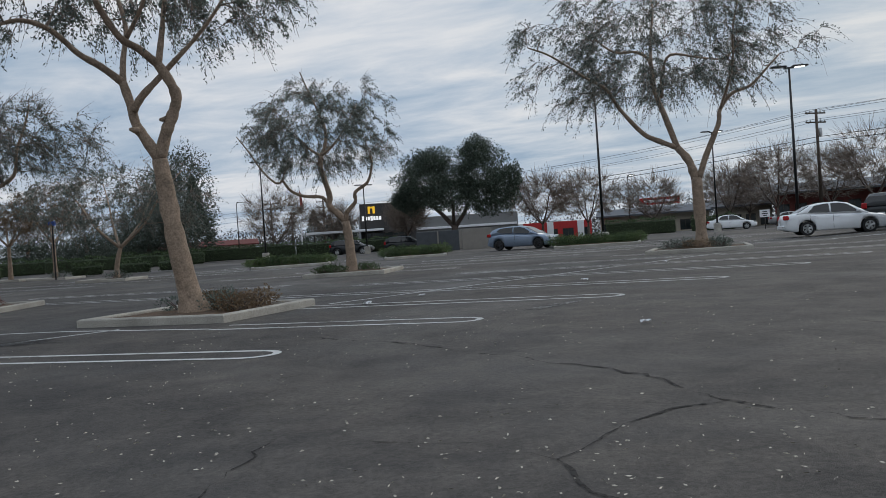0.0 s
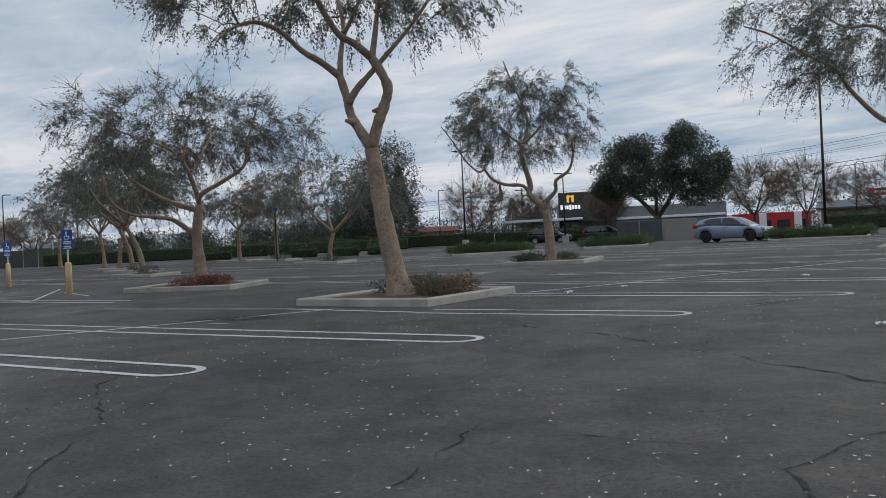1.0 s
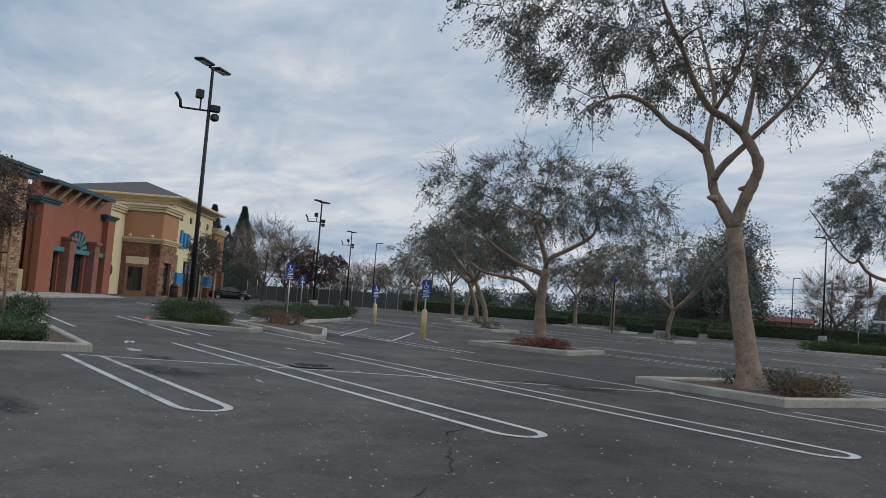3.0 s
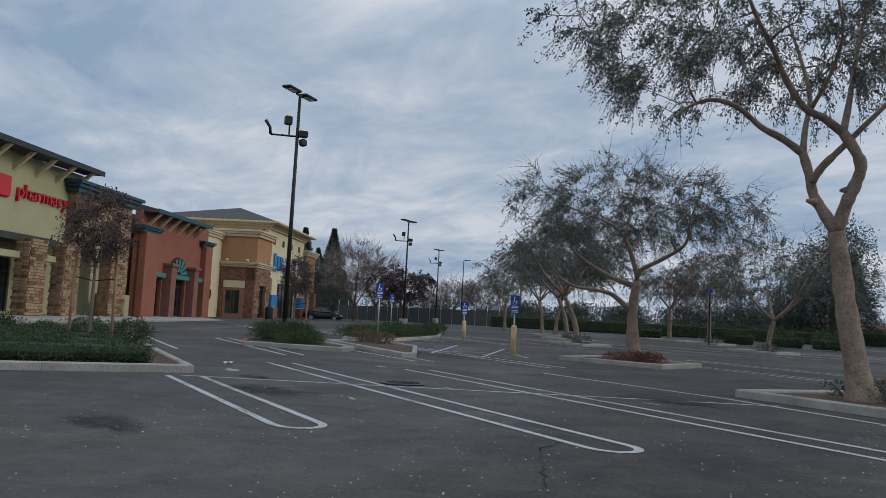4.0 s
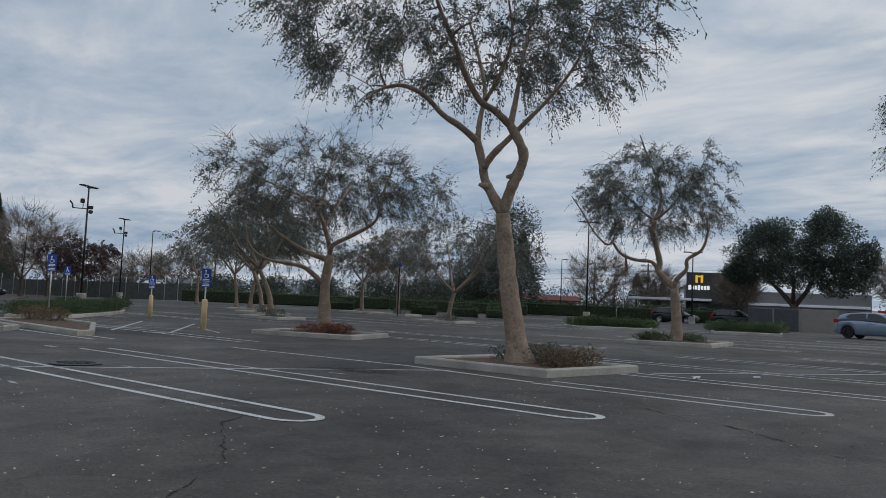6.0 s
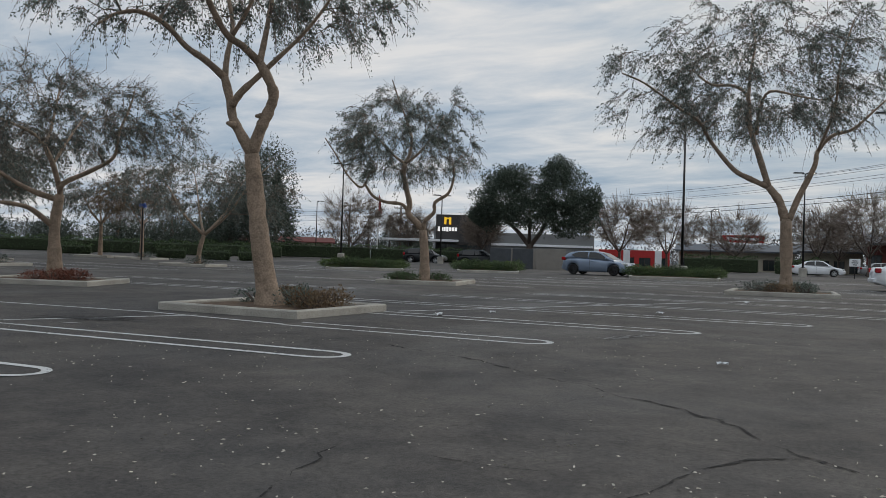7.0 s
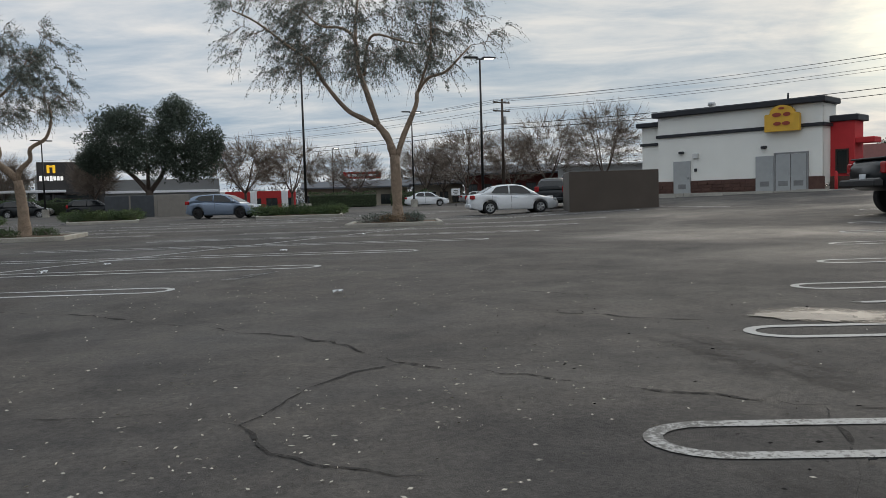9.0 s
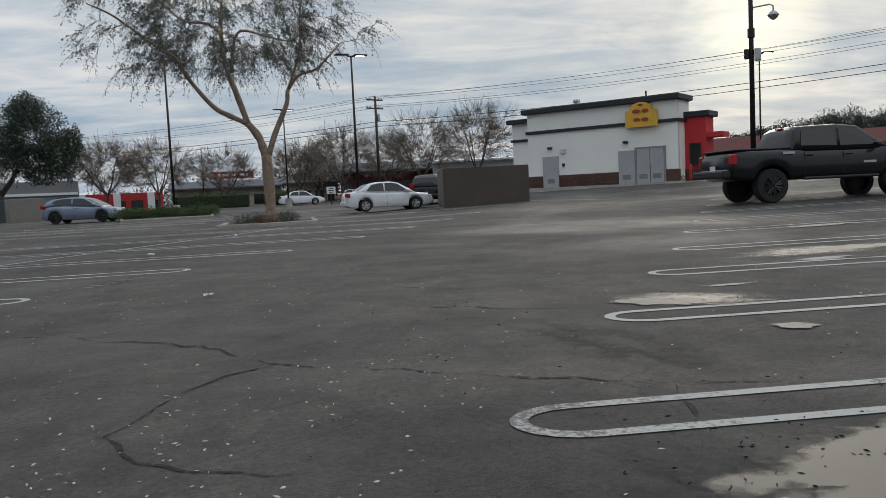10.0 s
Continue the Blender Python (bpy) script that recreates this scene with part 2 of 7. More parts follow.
YELLOW_POST = mat("faded_yellow_paint", (0.66, 0.50, 0.27), 0.7, vary=0.25)
SIGN_BLUE = mat("blue_sign_face", (0.02, 0.07, 0.30), 0.45, vary=0.08, bump=0)
SIGN_WHITE = mat("white_sign_face", (0.75, 0.76, 0.78), 0.5, vary=0.05, bump=0)
RUBBER = mat("black_rubber", (0.018, 0.018, 0.019), 0.85, vary=0.2)
GLASS_DARK = mat("dark_tinted_glass", (0.012, 0.014, 0.016), 0.06, vary=0.1, bump=0, spec=0.6)


# ---- geometry helpers ----
def gz(x, y):
    """Height of the lot: it rises gently to the north and towards the restaurant."""
    return (0.0085 * min(max(0, y - 3), 57) + 0.006 * min(max(0, -x - 30), 30)
            + 0.0011 * min(max(0, x - 6), 22) * min(max(0, y - 8), 36))


STAND = (1.5, 0.6)


def at(az, d):
    """Plan position at bearing az (degrees from +x) and distance d from where the viewer stands."""
    az += 0.006 * (117 - az) if az > 117 else 0.0025 * (117 - az)
    return (STAND[0] + d * math.cos(radians(az)), STAND[1] + d * math.sin(radians(az)))


class Geo:
    """A bag of vertices and faces for one mesh."""

    def __init__(self):
        self.v, self.f = [], []

    def add(self, verts, faces):
        k = len(self.v)
        self.v.extend(tuple(p) for p in verts)
        self.f.extend(tuple(i + k for i in q) for q in faces)
        return self

    def box(self, c, s, rz=0.0, ch=0.0):
        """A box with centre c and size s, its edges chamfered by ch."""
        hx, hy, hz = (a / 2 for a in s)
        ch = min(ch, hx * 0.9, hy * 0.9, hz * 0.9)
        ca, sa = math.cos(rz), math.sin(rz)

        def put(p):
            return (c[0] + p[0] * ca - p[1] * sa, c[1] + p[0] * sa + p[1] * ca, c[2] + p[2])
        if ch <= 0:
            pts = [(x, y, z) for z in (-hz, hz) for y in (-hy, hy) for x in (-hx, hx)]
            return self.add([put(p) for p in pts], [(0, 2, 3, 1), (4, 5, 7, 6), (0, 1, 5, 4), (2, 6, 7, 3), (0, 4, 6, 2), (1, 3, 7, 5)])


        def loop(inset, z):
            x, y = hx - inset, hy - inset
            k = ch * 0.6
            return [(x - k, -y, z), (x, -y + k, z), (x, y - k, z), (x - k, y, z), (-x + k, y, z), (-x, y - k, z), (-x, -y + k, z), (-x + k, -y, z)]
        rings = [loop(ch, -hz), loop(0, -hz + ch), loop(0, hz - ch), loop(ch, hz)]
        vs = [put(p) for r in rings for p in r]
        fs = [tuple(range(7, -1, -1)), tuple(range(24, 32))]
        for r in range(3):
            for i in range(8):
                a, b = r * 8 + i, r * 8 + (i + 1) % 8
                fs.append((a, b, b + 8, a + 8))
        return self.add(vs, fs)

    def tube(self, pts, radii, n=6, cap=True):
        """A round tube along pts."""
        pts = [Vector(p) for p in pts]
        if not hasattr(radii, "__len__"):
            radii = [radii] * len(pts)
        vs, ref = [], None
        for i, p in enumerate(pts):
            d = (pts[min(i + 1, len(pts) - 1)] - pts[max(i - 1, 0)])
            d = d.normalized() if d.length > 1e-9 else Vector((0, 0, 1))
            if ref is None:
                ref = d.orthogonal().normalized()
            ref = (ref - d * ref.dot(d))
            ref = ref.normalized() if ref.length > 1e-6 else d.orthogonal().normalized()
            w = d.cross(ref)
            for k in range(n):
                a = 2 * math.pi * k / n
                vs.append(p + (ref * math.cos(a) + w * math.sin(a)) * radii[i])
        fs = []
        for i in range(len(pts) - 1):
            for k in range(n):
                a, b = i * n + k, i * n + (k + 1) % n
                fs.append((a, b, b + n, a + n))
        if cap and n > 3:
            fs.append(tuple(range(n - 1, -1, -1)))
            fs.append(tuple((len(pts) - 1) * n + k for k in range(n)))
        return self.add(vs, fs)

    def lathe(self, c, prof, n=16):
        """Rings of (radius, z) turned about the vertical through c."""
        vs = [(c[0] + r * math.cos(2 * math.pi * k / n), c[1] + r * math.sin(2 * math.pi * k / n), c[2] + z) for r, z in prof for k in range(n)]
        fs = [(i * n + k, i * n + (k + 1) % n, (i + 1) * n + (k + 1) % n, (i + 1) * n + k) for i in range(len(prof) - 1) for k in range(n)]
        fs += [tuple(range(n - 1, -1, -1)), tuple((len(prof) - 1) * n + k for k in range(n))]
        return self.add(vs, fs)

    def prism(self, poly, a, b, axis="y"):
        """The polygon poly swept from a to b along an axis; its two coordinates are the other two axes in order."""
        def put(p, t):
            return {"x": (t, p[0], p[1]), "y": (p[0], t, p[1]), "z": (p[0], p[1], t)}[axis]
        n = len(poly)
        vs = [put(p, a) for p in poly] + [put(p, b) for p in poly]
        fs = [tuple(range(n - 1, -1, -1)), tuple(range(n, 2 * n))]
        fs += [(i, (i + 1) % n, n + (i + 1) % n, n + i) for i in range(n)]
        return self.add(vs, fs)

    def quads(self, q):
        """An array of quads, (n, 4, 3)."""
        k = len(self.v)
        n = len(q)
        self.v.extend(map(tuple, np.asarray(q).reshape(-1, 3).tolist()))
        self.f.extend([(k + 4 * i, k + 4 * i + 1, k + 4 * i + 2, k + 4 * i + 3) for i in range(n)])
        return self

    def mesh(self, name, material, smooth=False, fix=True):
        me = bpy.data.meshes.new(name)
        me.from_pydata(self.v, [], self.f)
        me.materials.append(material)
        if fix:
            bm = bmesh.new()
            bm.from_mesh(me)
            bmesh.ops.recalc_face_normals(bm, faces=bm.faces)
            bm.to_mesh(me)
            bm.free()
        if smooth:
            me.polygons.foreach_set("use_smooth", [True] * len(me.polygons))
        me.update()
        return me


def part(name, geo, material, parent=None, label="", smooth=False, fix=True):
    ob = new(name, geo.mesh(name, material, smooth, fix))
    if parent is not None:
        ob.parent = parent
    if label:
        ob["label"] = label
    return ob


def empty(name, m, label, category, group="", kind=""):
    ob = new(name)
    ob.empty_display_size = 0.2
    ob.matrix_world = m
    return tagged(ob, label, category, group, kind)


def thing(name, geo, material, label, category, group="", kind="", smooth=False, fix=True):
    return tagged(part(name, geo, material, None, "", smooth, fix), label, category, group, kind)


# ---- ground ----
def axis_steps():
    near = [i * 1.5 for i in range(-50, 51)]
    far = [75 + 12 * i + 3 * i * i for i in range(1, 18)]
    return [-a for a in reversed(far)] + near + far


xs = axis_steps()
g = Geo()
nx = len(xs)
g.v = [(x, y, gz(x, y)) for y in xs for x in xs]
g.f = [(j * nx + i, j * nx + i + 1, (j + 1) * nx + i + 1, (j + 1) * nx + i) for j in range(nx - 1) for i in range(nx - 1)]
tagged(part("ground", g, ASPHALT, None, smooth=True, fix=False), "worn grey asphalt of a wide parking lot, cracked and dusty", "asphalt", kind="structure")


def ribbon(g, pts, w, lift=0.006, step=0.6):
    """A flat strip of width w along plan points, laid on the ground. w may be one width for each point."""
    P = [Vector((p[0], p[1])) for p in pts]
    W = list(w) if hasattr(w, "__len__") else [w] * len(P)
    Q, V = [], []
    for i in range(len(P) - 1):
        n = max(1, int((P[i + 1] - P[i]).length / step))
        for k in range(n):
            Q.append(P[i].lerp(P[i + 1], k / n))
            V.append(W[i] + (W[i + 1] - W[i]) * k / n)
    Q.append(P[-1])
    V.append(W[-1])
    vs = []
    for i, p in enumerate(Q):
        d = (Q[min(i + 1, len(Q) - 1)] - Q[max(i - 1, 0)]).normalized()
        nrm = Vector((-d.y, d.x)) * V[i] / 2
        for q in (p + nrm, p - nrm):
            vs.append((q.x, q.y, gz(q.x, q.y) + lift))
    return g.add(vs, [(2 * i, 2 * i + 1, 2 * i + 3, 2 * i + 2) for i in range(len(Q) - 1)])


def row_x(y):
    """The stall rows' centre line."""
    return -13.3 + 0.58 * (y - 2.7)


def hairpin(x_open, x_tip, y, gap=0.55, w=0.10, skew=0.0, paint=None):
    """A hairpin stall stripe, open at one end and rounded at its tip; skew: how far it drifts sideways for each metre."""
    s = 1 if x_tip > x_open else -1
    r = gap / 2
    pts = [(x_open, y)] + [(x_tip - s * r * 1.3 * (1 - math.sin(a)), y + r - r * math.cos(a)) for a in [math.pi * k / 10 for k in range(11)]] + [(x_open + s * 0.05, y + gap)]
    pts = [(a, b + skew * (a - x_tip)) for a, b in pts]
    g = Geo()
    ribbon(g, pts, w)
    return thing("stall_stripe", g, paint or WHITE_LINE, "worn white hairpin stall stripe painted on asphalt", "road marking", "hairpin stall stripes", "structure", fix=False)


LEFT_ROW = [(2.86, -6.9), (5.53, -4.9), (8.28, -3.2), (11.15, -1.57), (14.15, 0.10), (17.25, 1.83), (20.6, 3.67), (24.0, 5.52), (27.4, 7.4), (30.8, 9.2), (36.0, 12.0), (39.0, 13.8)]
for i, (y, tip) in enumerate(LEFT_ROW):
    hairpin(-13.2 if i == 0 else (-6.0 if i == 3 else (-6.1 if i == 4 else row_x(y) - 5.2)), tip, y, skew=0.055 if i == 0 else 0.03 if i < 3 else 0.0)
RIGHT_ROW = [(3.96, 3.0), (6.67, 4.64), (9.42, 6.36), (12.1, 8.05), (15.2, 9.87), (18.0, 11.6), (20.9, 13.4), (23.8, 15.2), (26.7, 17.0)]
for y, tip in RIGHT_ROW:
    hairpin(tip + 11.5, tip, y, 0.50, skew=-0.07, paint=GREY_LINE)
for i in range(-2, 14):
    y = 9.5 + 3.1 * i
    c = row_x(y) - 13.2
    if not (14.5 < y < 18 or 24 < y < 27.5):
        hairpin(c + 4.4, c - 6.0, y)
for i in range(-1, 12):
    y = 14.0 + 3.1 * i
    c = row_x(y) - 34
    hairpin(c + 6, c - 6.5, y)
g = Geo()
ribbon(g, [(row_x(2.75), 2.75), (row_x(11.6), 11.6)], 0.10)
thing("row_line", g, WHITE_LINE, "white line along the middle of a double stall row", "road marking", kind="structure", fix=False)
g = Geo()
ribbon(g, [(row_x(15.0) + 0.3, 15.0), (row_x(28.6), 28.6)], 0.10)
thing("row_line", g, WHITE_LINE, "white line along the middle of a double stall row", "road marking", kind="structure", fix=False)


g = Geo()
ribbon(g, [(-6.05, 11.25), (-9.2, 11.55), (-14.6, 11.2)], 0.10)
thing("stall_line", g, WHITE_LINE, "plain white stall line beside a planting island", "road marking", "stall lines", "structure", fix=False)


# ---- planting islands ----
def rot2(p, a):
    return (p[0] * math.cos(a) - p[1] * math.sin(a), p[0] * math.sin(a) + p[1] * math.cos(a))


def island(corners, curb=CONCRETE, h=0.15, w=0.16, label="raised planting island with a weathered concrete curb", red=0):
    """A planting bed inside a mitred concrete curb. corners: plan polygon, anticlockwise."""
    if sum(a[0] * b[1] - b[0] * a[1] for a, b in zip(corners, corners[1:] + corners[:1])) < 0:
        corners = corners[::-1]
    cx, cy = sum(p[0] for p in corners) / len(corners), sum(p[1] for p in corners) / len(corners)
    e = empty("planting_island", pose(cx, cy, 0), label, "planter", "planting islands")
    n = len(corners)
    P = [Vector((p[0] - cx, p[1] - cy)) for p in corners]

    def inset(d):
        out = []
        for i in range(n):
            a, b, c = P[i - 1], P[i], P[(i + 1) % n]
            d1, d2 = (b - a).normalized(), (c - b).normalized()
            n1, n2 = Vector((-d1.y, d1.x)), Vector((-d2.y, d2.x))
            m = (n1 + n2)
            m = m / max(0.3, m.dot(n1))
            out.append(b + m * d)
        return out
    inn, top_o, top_i = inset(w), inset(0.025), inset(w - 0.025)
    zg = [gz(p.x + cx, p.y + cy) for p in P]
    for i in range(n):
        k = (i + 1) % n
        g = Geo()
        L = (P[k] - P[i]).length
        m = max(1, int(L / 2.4))
        for q in range(m):
            f0, f1 = q / m + (0.004 / L if q else 0), (q + 1) / m - (0.004 / L if q < m - 1 else 0)
            vs = []
            for f in (f0, f1):
                z = zg[i] + (zg[k] - zg[i]) * f
                for ring, hh in ((P, -0.05), (P, h - 0.025), (top_o, h), (top_i, h), (inn, h - 0.025), (inn, -0.05)):
                    p = ring[i].lerp(ring[k], f)
                    vs.append((p.x, p.y, z + hh))
            g.add(vs, [(a, a + 1, a + 7, a + 6) for a in range(5)] + [(5, 4, 3, 2, 1, 0), (6, 7, 8, 9, 10, 11)])
        part("curb", g, RED_CURB if i < red else curb, e, "red-painted curb" if i < red else "")
    g = Geo()
    steps = 10
    z0 = sum(zg) / n
    vs = [(0, 0, z0 + h + 0.02)]
    ring = []
    for i in range(n):
        for q in range(steps):
            ring.append(inn[i].lerp(inn[(i + 1) % n], q / steps))
    for s in (0.5, 1.0):
        for p in ring:
            q = p * s
            vs.append((q.x, q.y, z0 + h - 0.05 + 0.06 * (1 - s) + 0.03 * noise.noise((q.x * 2 + cx, q.y * 2, 0))))
    m = len(ring)
    fs = [(0, 1 + i, 1 + (i + 1) % m) for i in range(m)] + [(1 + i, 1 + m + i, 1 + m + (i + 1) % m, 1 + (i + 1) % m) for i in range(m)]
    part("soil_bed", g.add(vs, fs), SOIL, e, "bark mulch and soil", smooth=True)
    return e


# ---- leaves and trees ----
def leaf_quads(rng, pos, dirs, length, width, spread=0.5):
    """Slender leaf blades at pos pointing along dirs, with a random twist."""
    n = len(pos)
    d = dirs + rng.normal(0, spread, (n, 3))
    d /= np.linalg.norm(d, axis=1, keepdims=True) + 1e-9
    a = rng.normal(0, 1, (n, 3))
    s = np.cross(d, a)
    s /= np.linalg.norm(s, axis=1, keepdims=True) + 1e-9
    ln = (length * rng.uniform(0.6, 1.35, (n, 1)))
    wd = (width * rng.uniform(0.6, 1.3, (n, 1)))
    p = pos
    return np.stack([p, p + d * ln * 0.45 + s * wd / 2, p + d * ln, p + d * ln * 0.45 - s * wd / 2], axis=1)


def foliage_clump(rng, centre, radii, n, length, width, hollow=0.55, up=0.25):
    """Leaves spread through the outer part of an uneven ellipsoid."""
    u = rng.normal(0, 1, (n, 3))
    u /= np.linalg.norm(u, axis=1, keepdims=True)
    lump = 1 + 0.22 * np.sin(u[:, :1] * 5 + centre[0]) * np.cos(u[:, 1:2] * 4 + centre[1]) + 0.14 * np.sin(u[:, 2:] * 7 + u[:, :1] * 6)
    r = (hollow + (1 - hollow) * rng.uniform(0, 1, (n, 1)) ** 0.7) * lump
    pos = np.array(centre) + u * r * np.array(radii)
    return leaf_quads(rng, pos, u + np.array((0, 0, up)), length, width, 0.8)


def weeping_tree(name, base, az, limbs, crown, seed, n_tips=200, twigs=6, leaves=18, leaf=(0.11, 0.024), droop=1.0, bare_top=0.0,
                 bark=BARK, leafmat=LEAF, label="", depth=1.0, twig_len=0.9, group="parking lot trees", fine=True, twig_r=1.0):
    """A wispy, open-crowned tree. limbs: lists of (right, up, depth, radius) in metres as seen along bearing az;
    crown: (right, up, depth) of the centre and its three radii, which hold the branch tips."""
    rng = np.random.default_rng(seed)
    x, y = base
    z = gz(x, y) + 0.08
    e = empty(name, pose(x, y, z), label, "tree", group)
    rt = np.array((math.cos(radians(az - 90)), math.sin(radians(az - 90)), 0))
    fw = np.array((math.cos(radians(az)), math.sin(radians(az)), 0))
    up = np.array((0, 0, 1.0))

    def w(p):
        return rt * p[0] + up * p[1] + fw * p[2] * depth
    wood = Geo()
    nodes, nrad = [], []
    for limb in limbs:
        pts, rad = [], []
        for i in range(len(limb) - 1):
            a, b = limb[i], limb[i + 1]
            m0 = np.array(limb[max(i - 1, 0)][:3])
            p0, p1 = np.array(a[:3]), np.array(b[:3])
            p2 = np.array(limb[min(i + 2, len(limb) - 1)][:3])
            for k in range(4):
                t = k / 4
                q = 0.5 * (2 * p0 + (p1 - m0) * t + (2 * m0 - 5 * p0 + 4 * p1 - p2) * t * t + (3 * p0 - m0 - 3 * p1 + p2) * t ** 3)
                pts.append(w(q))
                rad.append((a[3] + (b[3] - a[3]) * t) * (1 + 0.06 * rng.normal()))
        pts.append(w(limb[-1][:3]))
        rad.append(limb[-1][3])
        if limb is limbs[0]:
            rad = [r * (1 + 0.55 * math.exp(-max(0.0, p[2]) / 0.22)) for p, r in zip(pts, rad)]
        wood.tube(pts, rad, 12 if limb[0][3] > 0.1 else 7)
        for p, r in zip(pts, rad):
            if p[2] > crown[1] - crown[4] * 1.15 and r < 0.16:
                nodes.append(p)
                nrad.append(r)
    part("trunk", wood, bark, e, smooth=True)
    # branch tips spread through the crown
    c = w(crown[:3])
    R = crown[3:6]
    tips = []
    while len(tips) < n_tips:
        u = rng.normal(0, 1, 3)
        u /= np.linalg.norm(u)
        r = rng.uniform(0.15, 1) ** 0.45
        lump = 1 + 0.2 * math.sin(3 * u[0] + seed) * math.cos(4 * u[1] + 2 * seed)
        q = u * r * lump
        if q[2] < -0.75:
            continue
        tips.append(c + rt * q[0] * R[0] + up * q[2] * R[1] + fw * q[1] * R[2])
    nodes, nrad = list(nodes), list(nrad)
    N = np.array(nodes)
    order = np.argsort([np.min(np.linalg.norm(N - t, axis=1)) for t in tips])
    branch, twig = Geo(), Geo()
    Q, QD = [], []
    for k in order:
        t = tips[k]
        N = np.array(nodes)
        dist = np.linalg.norm(N - t, axis=1) + 0.8 * np.maximum(0, N[:, 2] - t[2])
        i = int(np.argmin(dist))
        a, r0 = N[i], min(nrad[i] * 0.7, 0.045)
        r0 = max(r0, 0.012)
        L = np.linalg.norm(t - a)
        bow = rng.normal(0, 0.07 * L, 3) + up * 0.07 * L
        pts = [a, a + (t - a) * 0.35 + bow, a + (t - a) * 0.7 + bow * 0.9 + rng.normal(0, 0.04 * L, 3), t]
        radii = [r0, r0 * 0.75, r0 * 0.5, 0.008]
        branch.tube(pts, radii, 4, cap=False)
        for p, r in zip(pts[1:], radii[1:]):
            nodes.append(p)
            nrad.append(max(r, 0.01))
        high = (t[2] - c[2]) / R[1]
        clump = (0.25, 0.8, 1.0, 1.9)[rng.integers(0, 4)]
        leafy = 1.0 - bare_top * max(0.0, min(1.0, (high + 0.2) * 1.2))
        for j in range(twigs):
            f = rng.uniform(0.45, 1.0)
            s = a + (t - a) * f + bow * (1 - f) if f < 0.95 else t
            out = (s - c) * np.array((1, 1, 0.35))
            out = out / (np.linalg.norm(out) + 1e-6)
            d = out * 0.7 + rng.normal(0, 0.55, 3) + up * (0.35 if leafy < 0.6 else 0.05)
            d /= np.linalg.norm(d)
            ln = twig_len * rng.uniform(0.5, 1.3)
            tp = [s]
            for m in range(1, 5):
                ff = m / 4
                tp.append(s + d * ln * ff + up * (-0.75 * droop * (1 if leafy > 0.6 else 0.25) * ln * ff * ff))
            if fine:
                twig.tube(tp, [twig_r * a for a in (0.008, 0.0065, 0.005, 0.004, 0.003)], 3, cap=False)
            nl = rng.poisson(leaves * leafy * clump)
            if nl:
                ff = rng.uniform(0.2, 1.0, nl)[:, None]
                Q.append(s + d * ln * ff + up * (-0.75 * droop * ln * ff * ff) + rng.normal(0, 0.035, (nl, 3)))
                QD.append(np.tile(d * 0.45 + np.array((0, 0, -0.9 * droop)), (nl, 1)))
    tagged(part("branchwork", branch, TWIG if bark is BARK else bark, e, smooth=True, fix=False), kind="stuff")
    if fine:
        tagged(part("twig_spray", twig, TWIG, e, fix=False), kind="stuff")
    if Q:
        cr = Geo().quads(leaf_quads(rng, np.concatenate(Q), np.concatenate(QD), leaf[0], leaf[1], 0.8))
        part("crown", cr, leafmat, e, "fine drooping leaflets", fix=False)
    return e


def auto_limbs(rng, h, fork, spread, r0=0.14, n=4, lean=0.0):
    """Trunk and limbs of a small forked tree."""
    limbs = [[(0, -0.15, 0, r0 * 1.25), (lean * 0.3, fork * 0.5, 0, r0), (lean, fork, 0, r0 * 0.85)]]
    for k in range(n):
        a = 2 * math.pi * (k + rng.uniform(0, 0.6)) / n
        s = spread * rng.uniform(0.6, 1.0)
        dx, dy = math.cos(a) * s, math.sin(a) * s
        limbs.append([(lean, fork, 0, r0 * 0.7), (lean + dx * 0.35, fork + (h - fork) * 0.25, dy * 0.35, r0 * 0.5),
                      (lean + dx * 0.6, fork + (h - fork) * 0.55, dy * 0.6, r0 * 0.34), (lean + dx * 0.9, fork + (h - fork) * 0.8, dy * 0.9, 0.02)])
    return limbs


def shape(pts, k, x0, y0, roll, r, d=None, wide=1.0):
    """Limb points read off in plan units: scale k (sideways k * wide), foot (x0, y0), lean corrected by roll degrees."""
    out = []
    n = len(pts)
    for i, (px, py) in enumerate(pts):
        u = (y0 - py) * k
        v = ((px - x0) * k - u * math.tan(radians(roll))) * wide
        rr = r[0] + (r[1] - r[0]) * i / max(1, n - 1)
        dep = 0 if d is None else d[0] + (d[1] - d[0]) * i / max(1, n - 1)
        out.append((v, u, dep, rr))
    return out


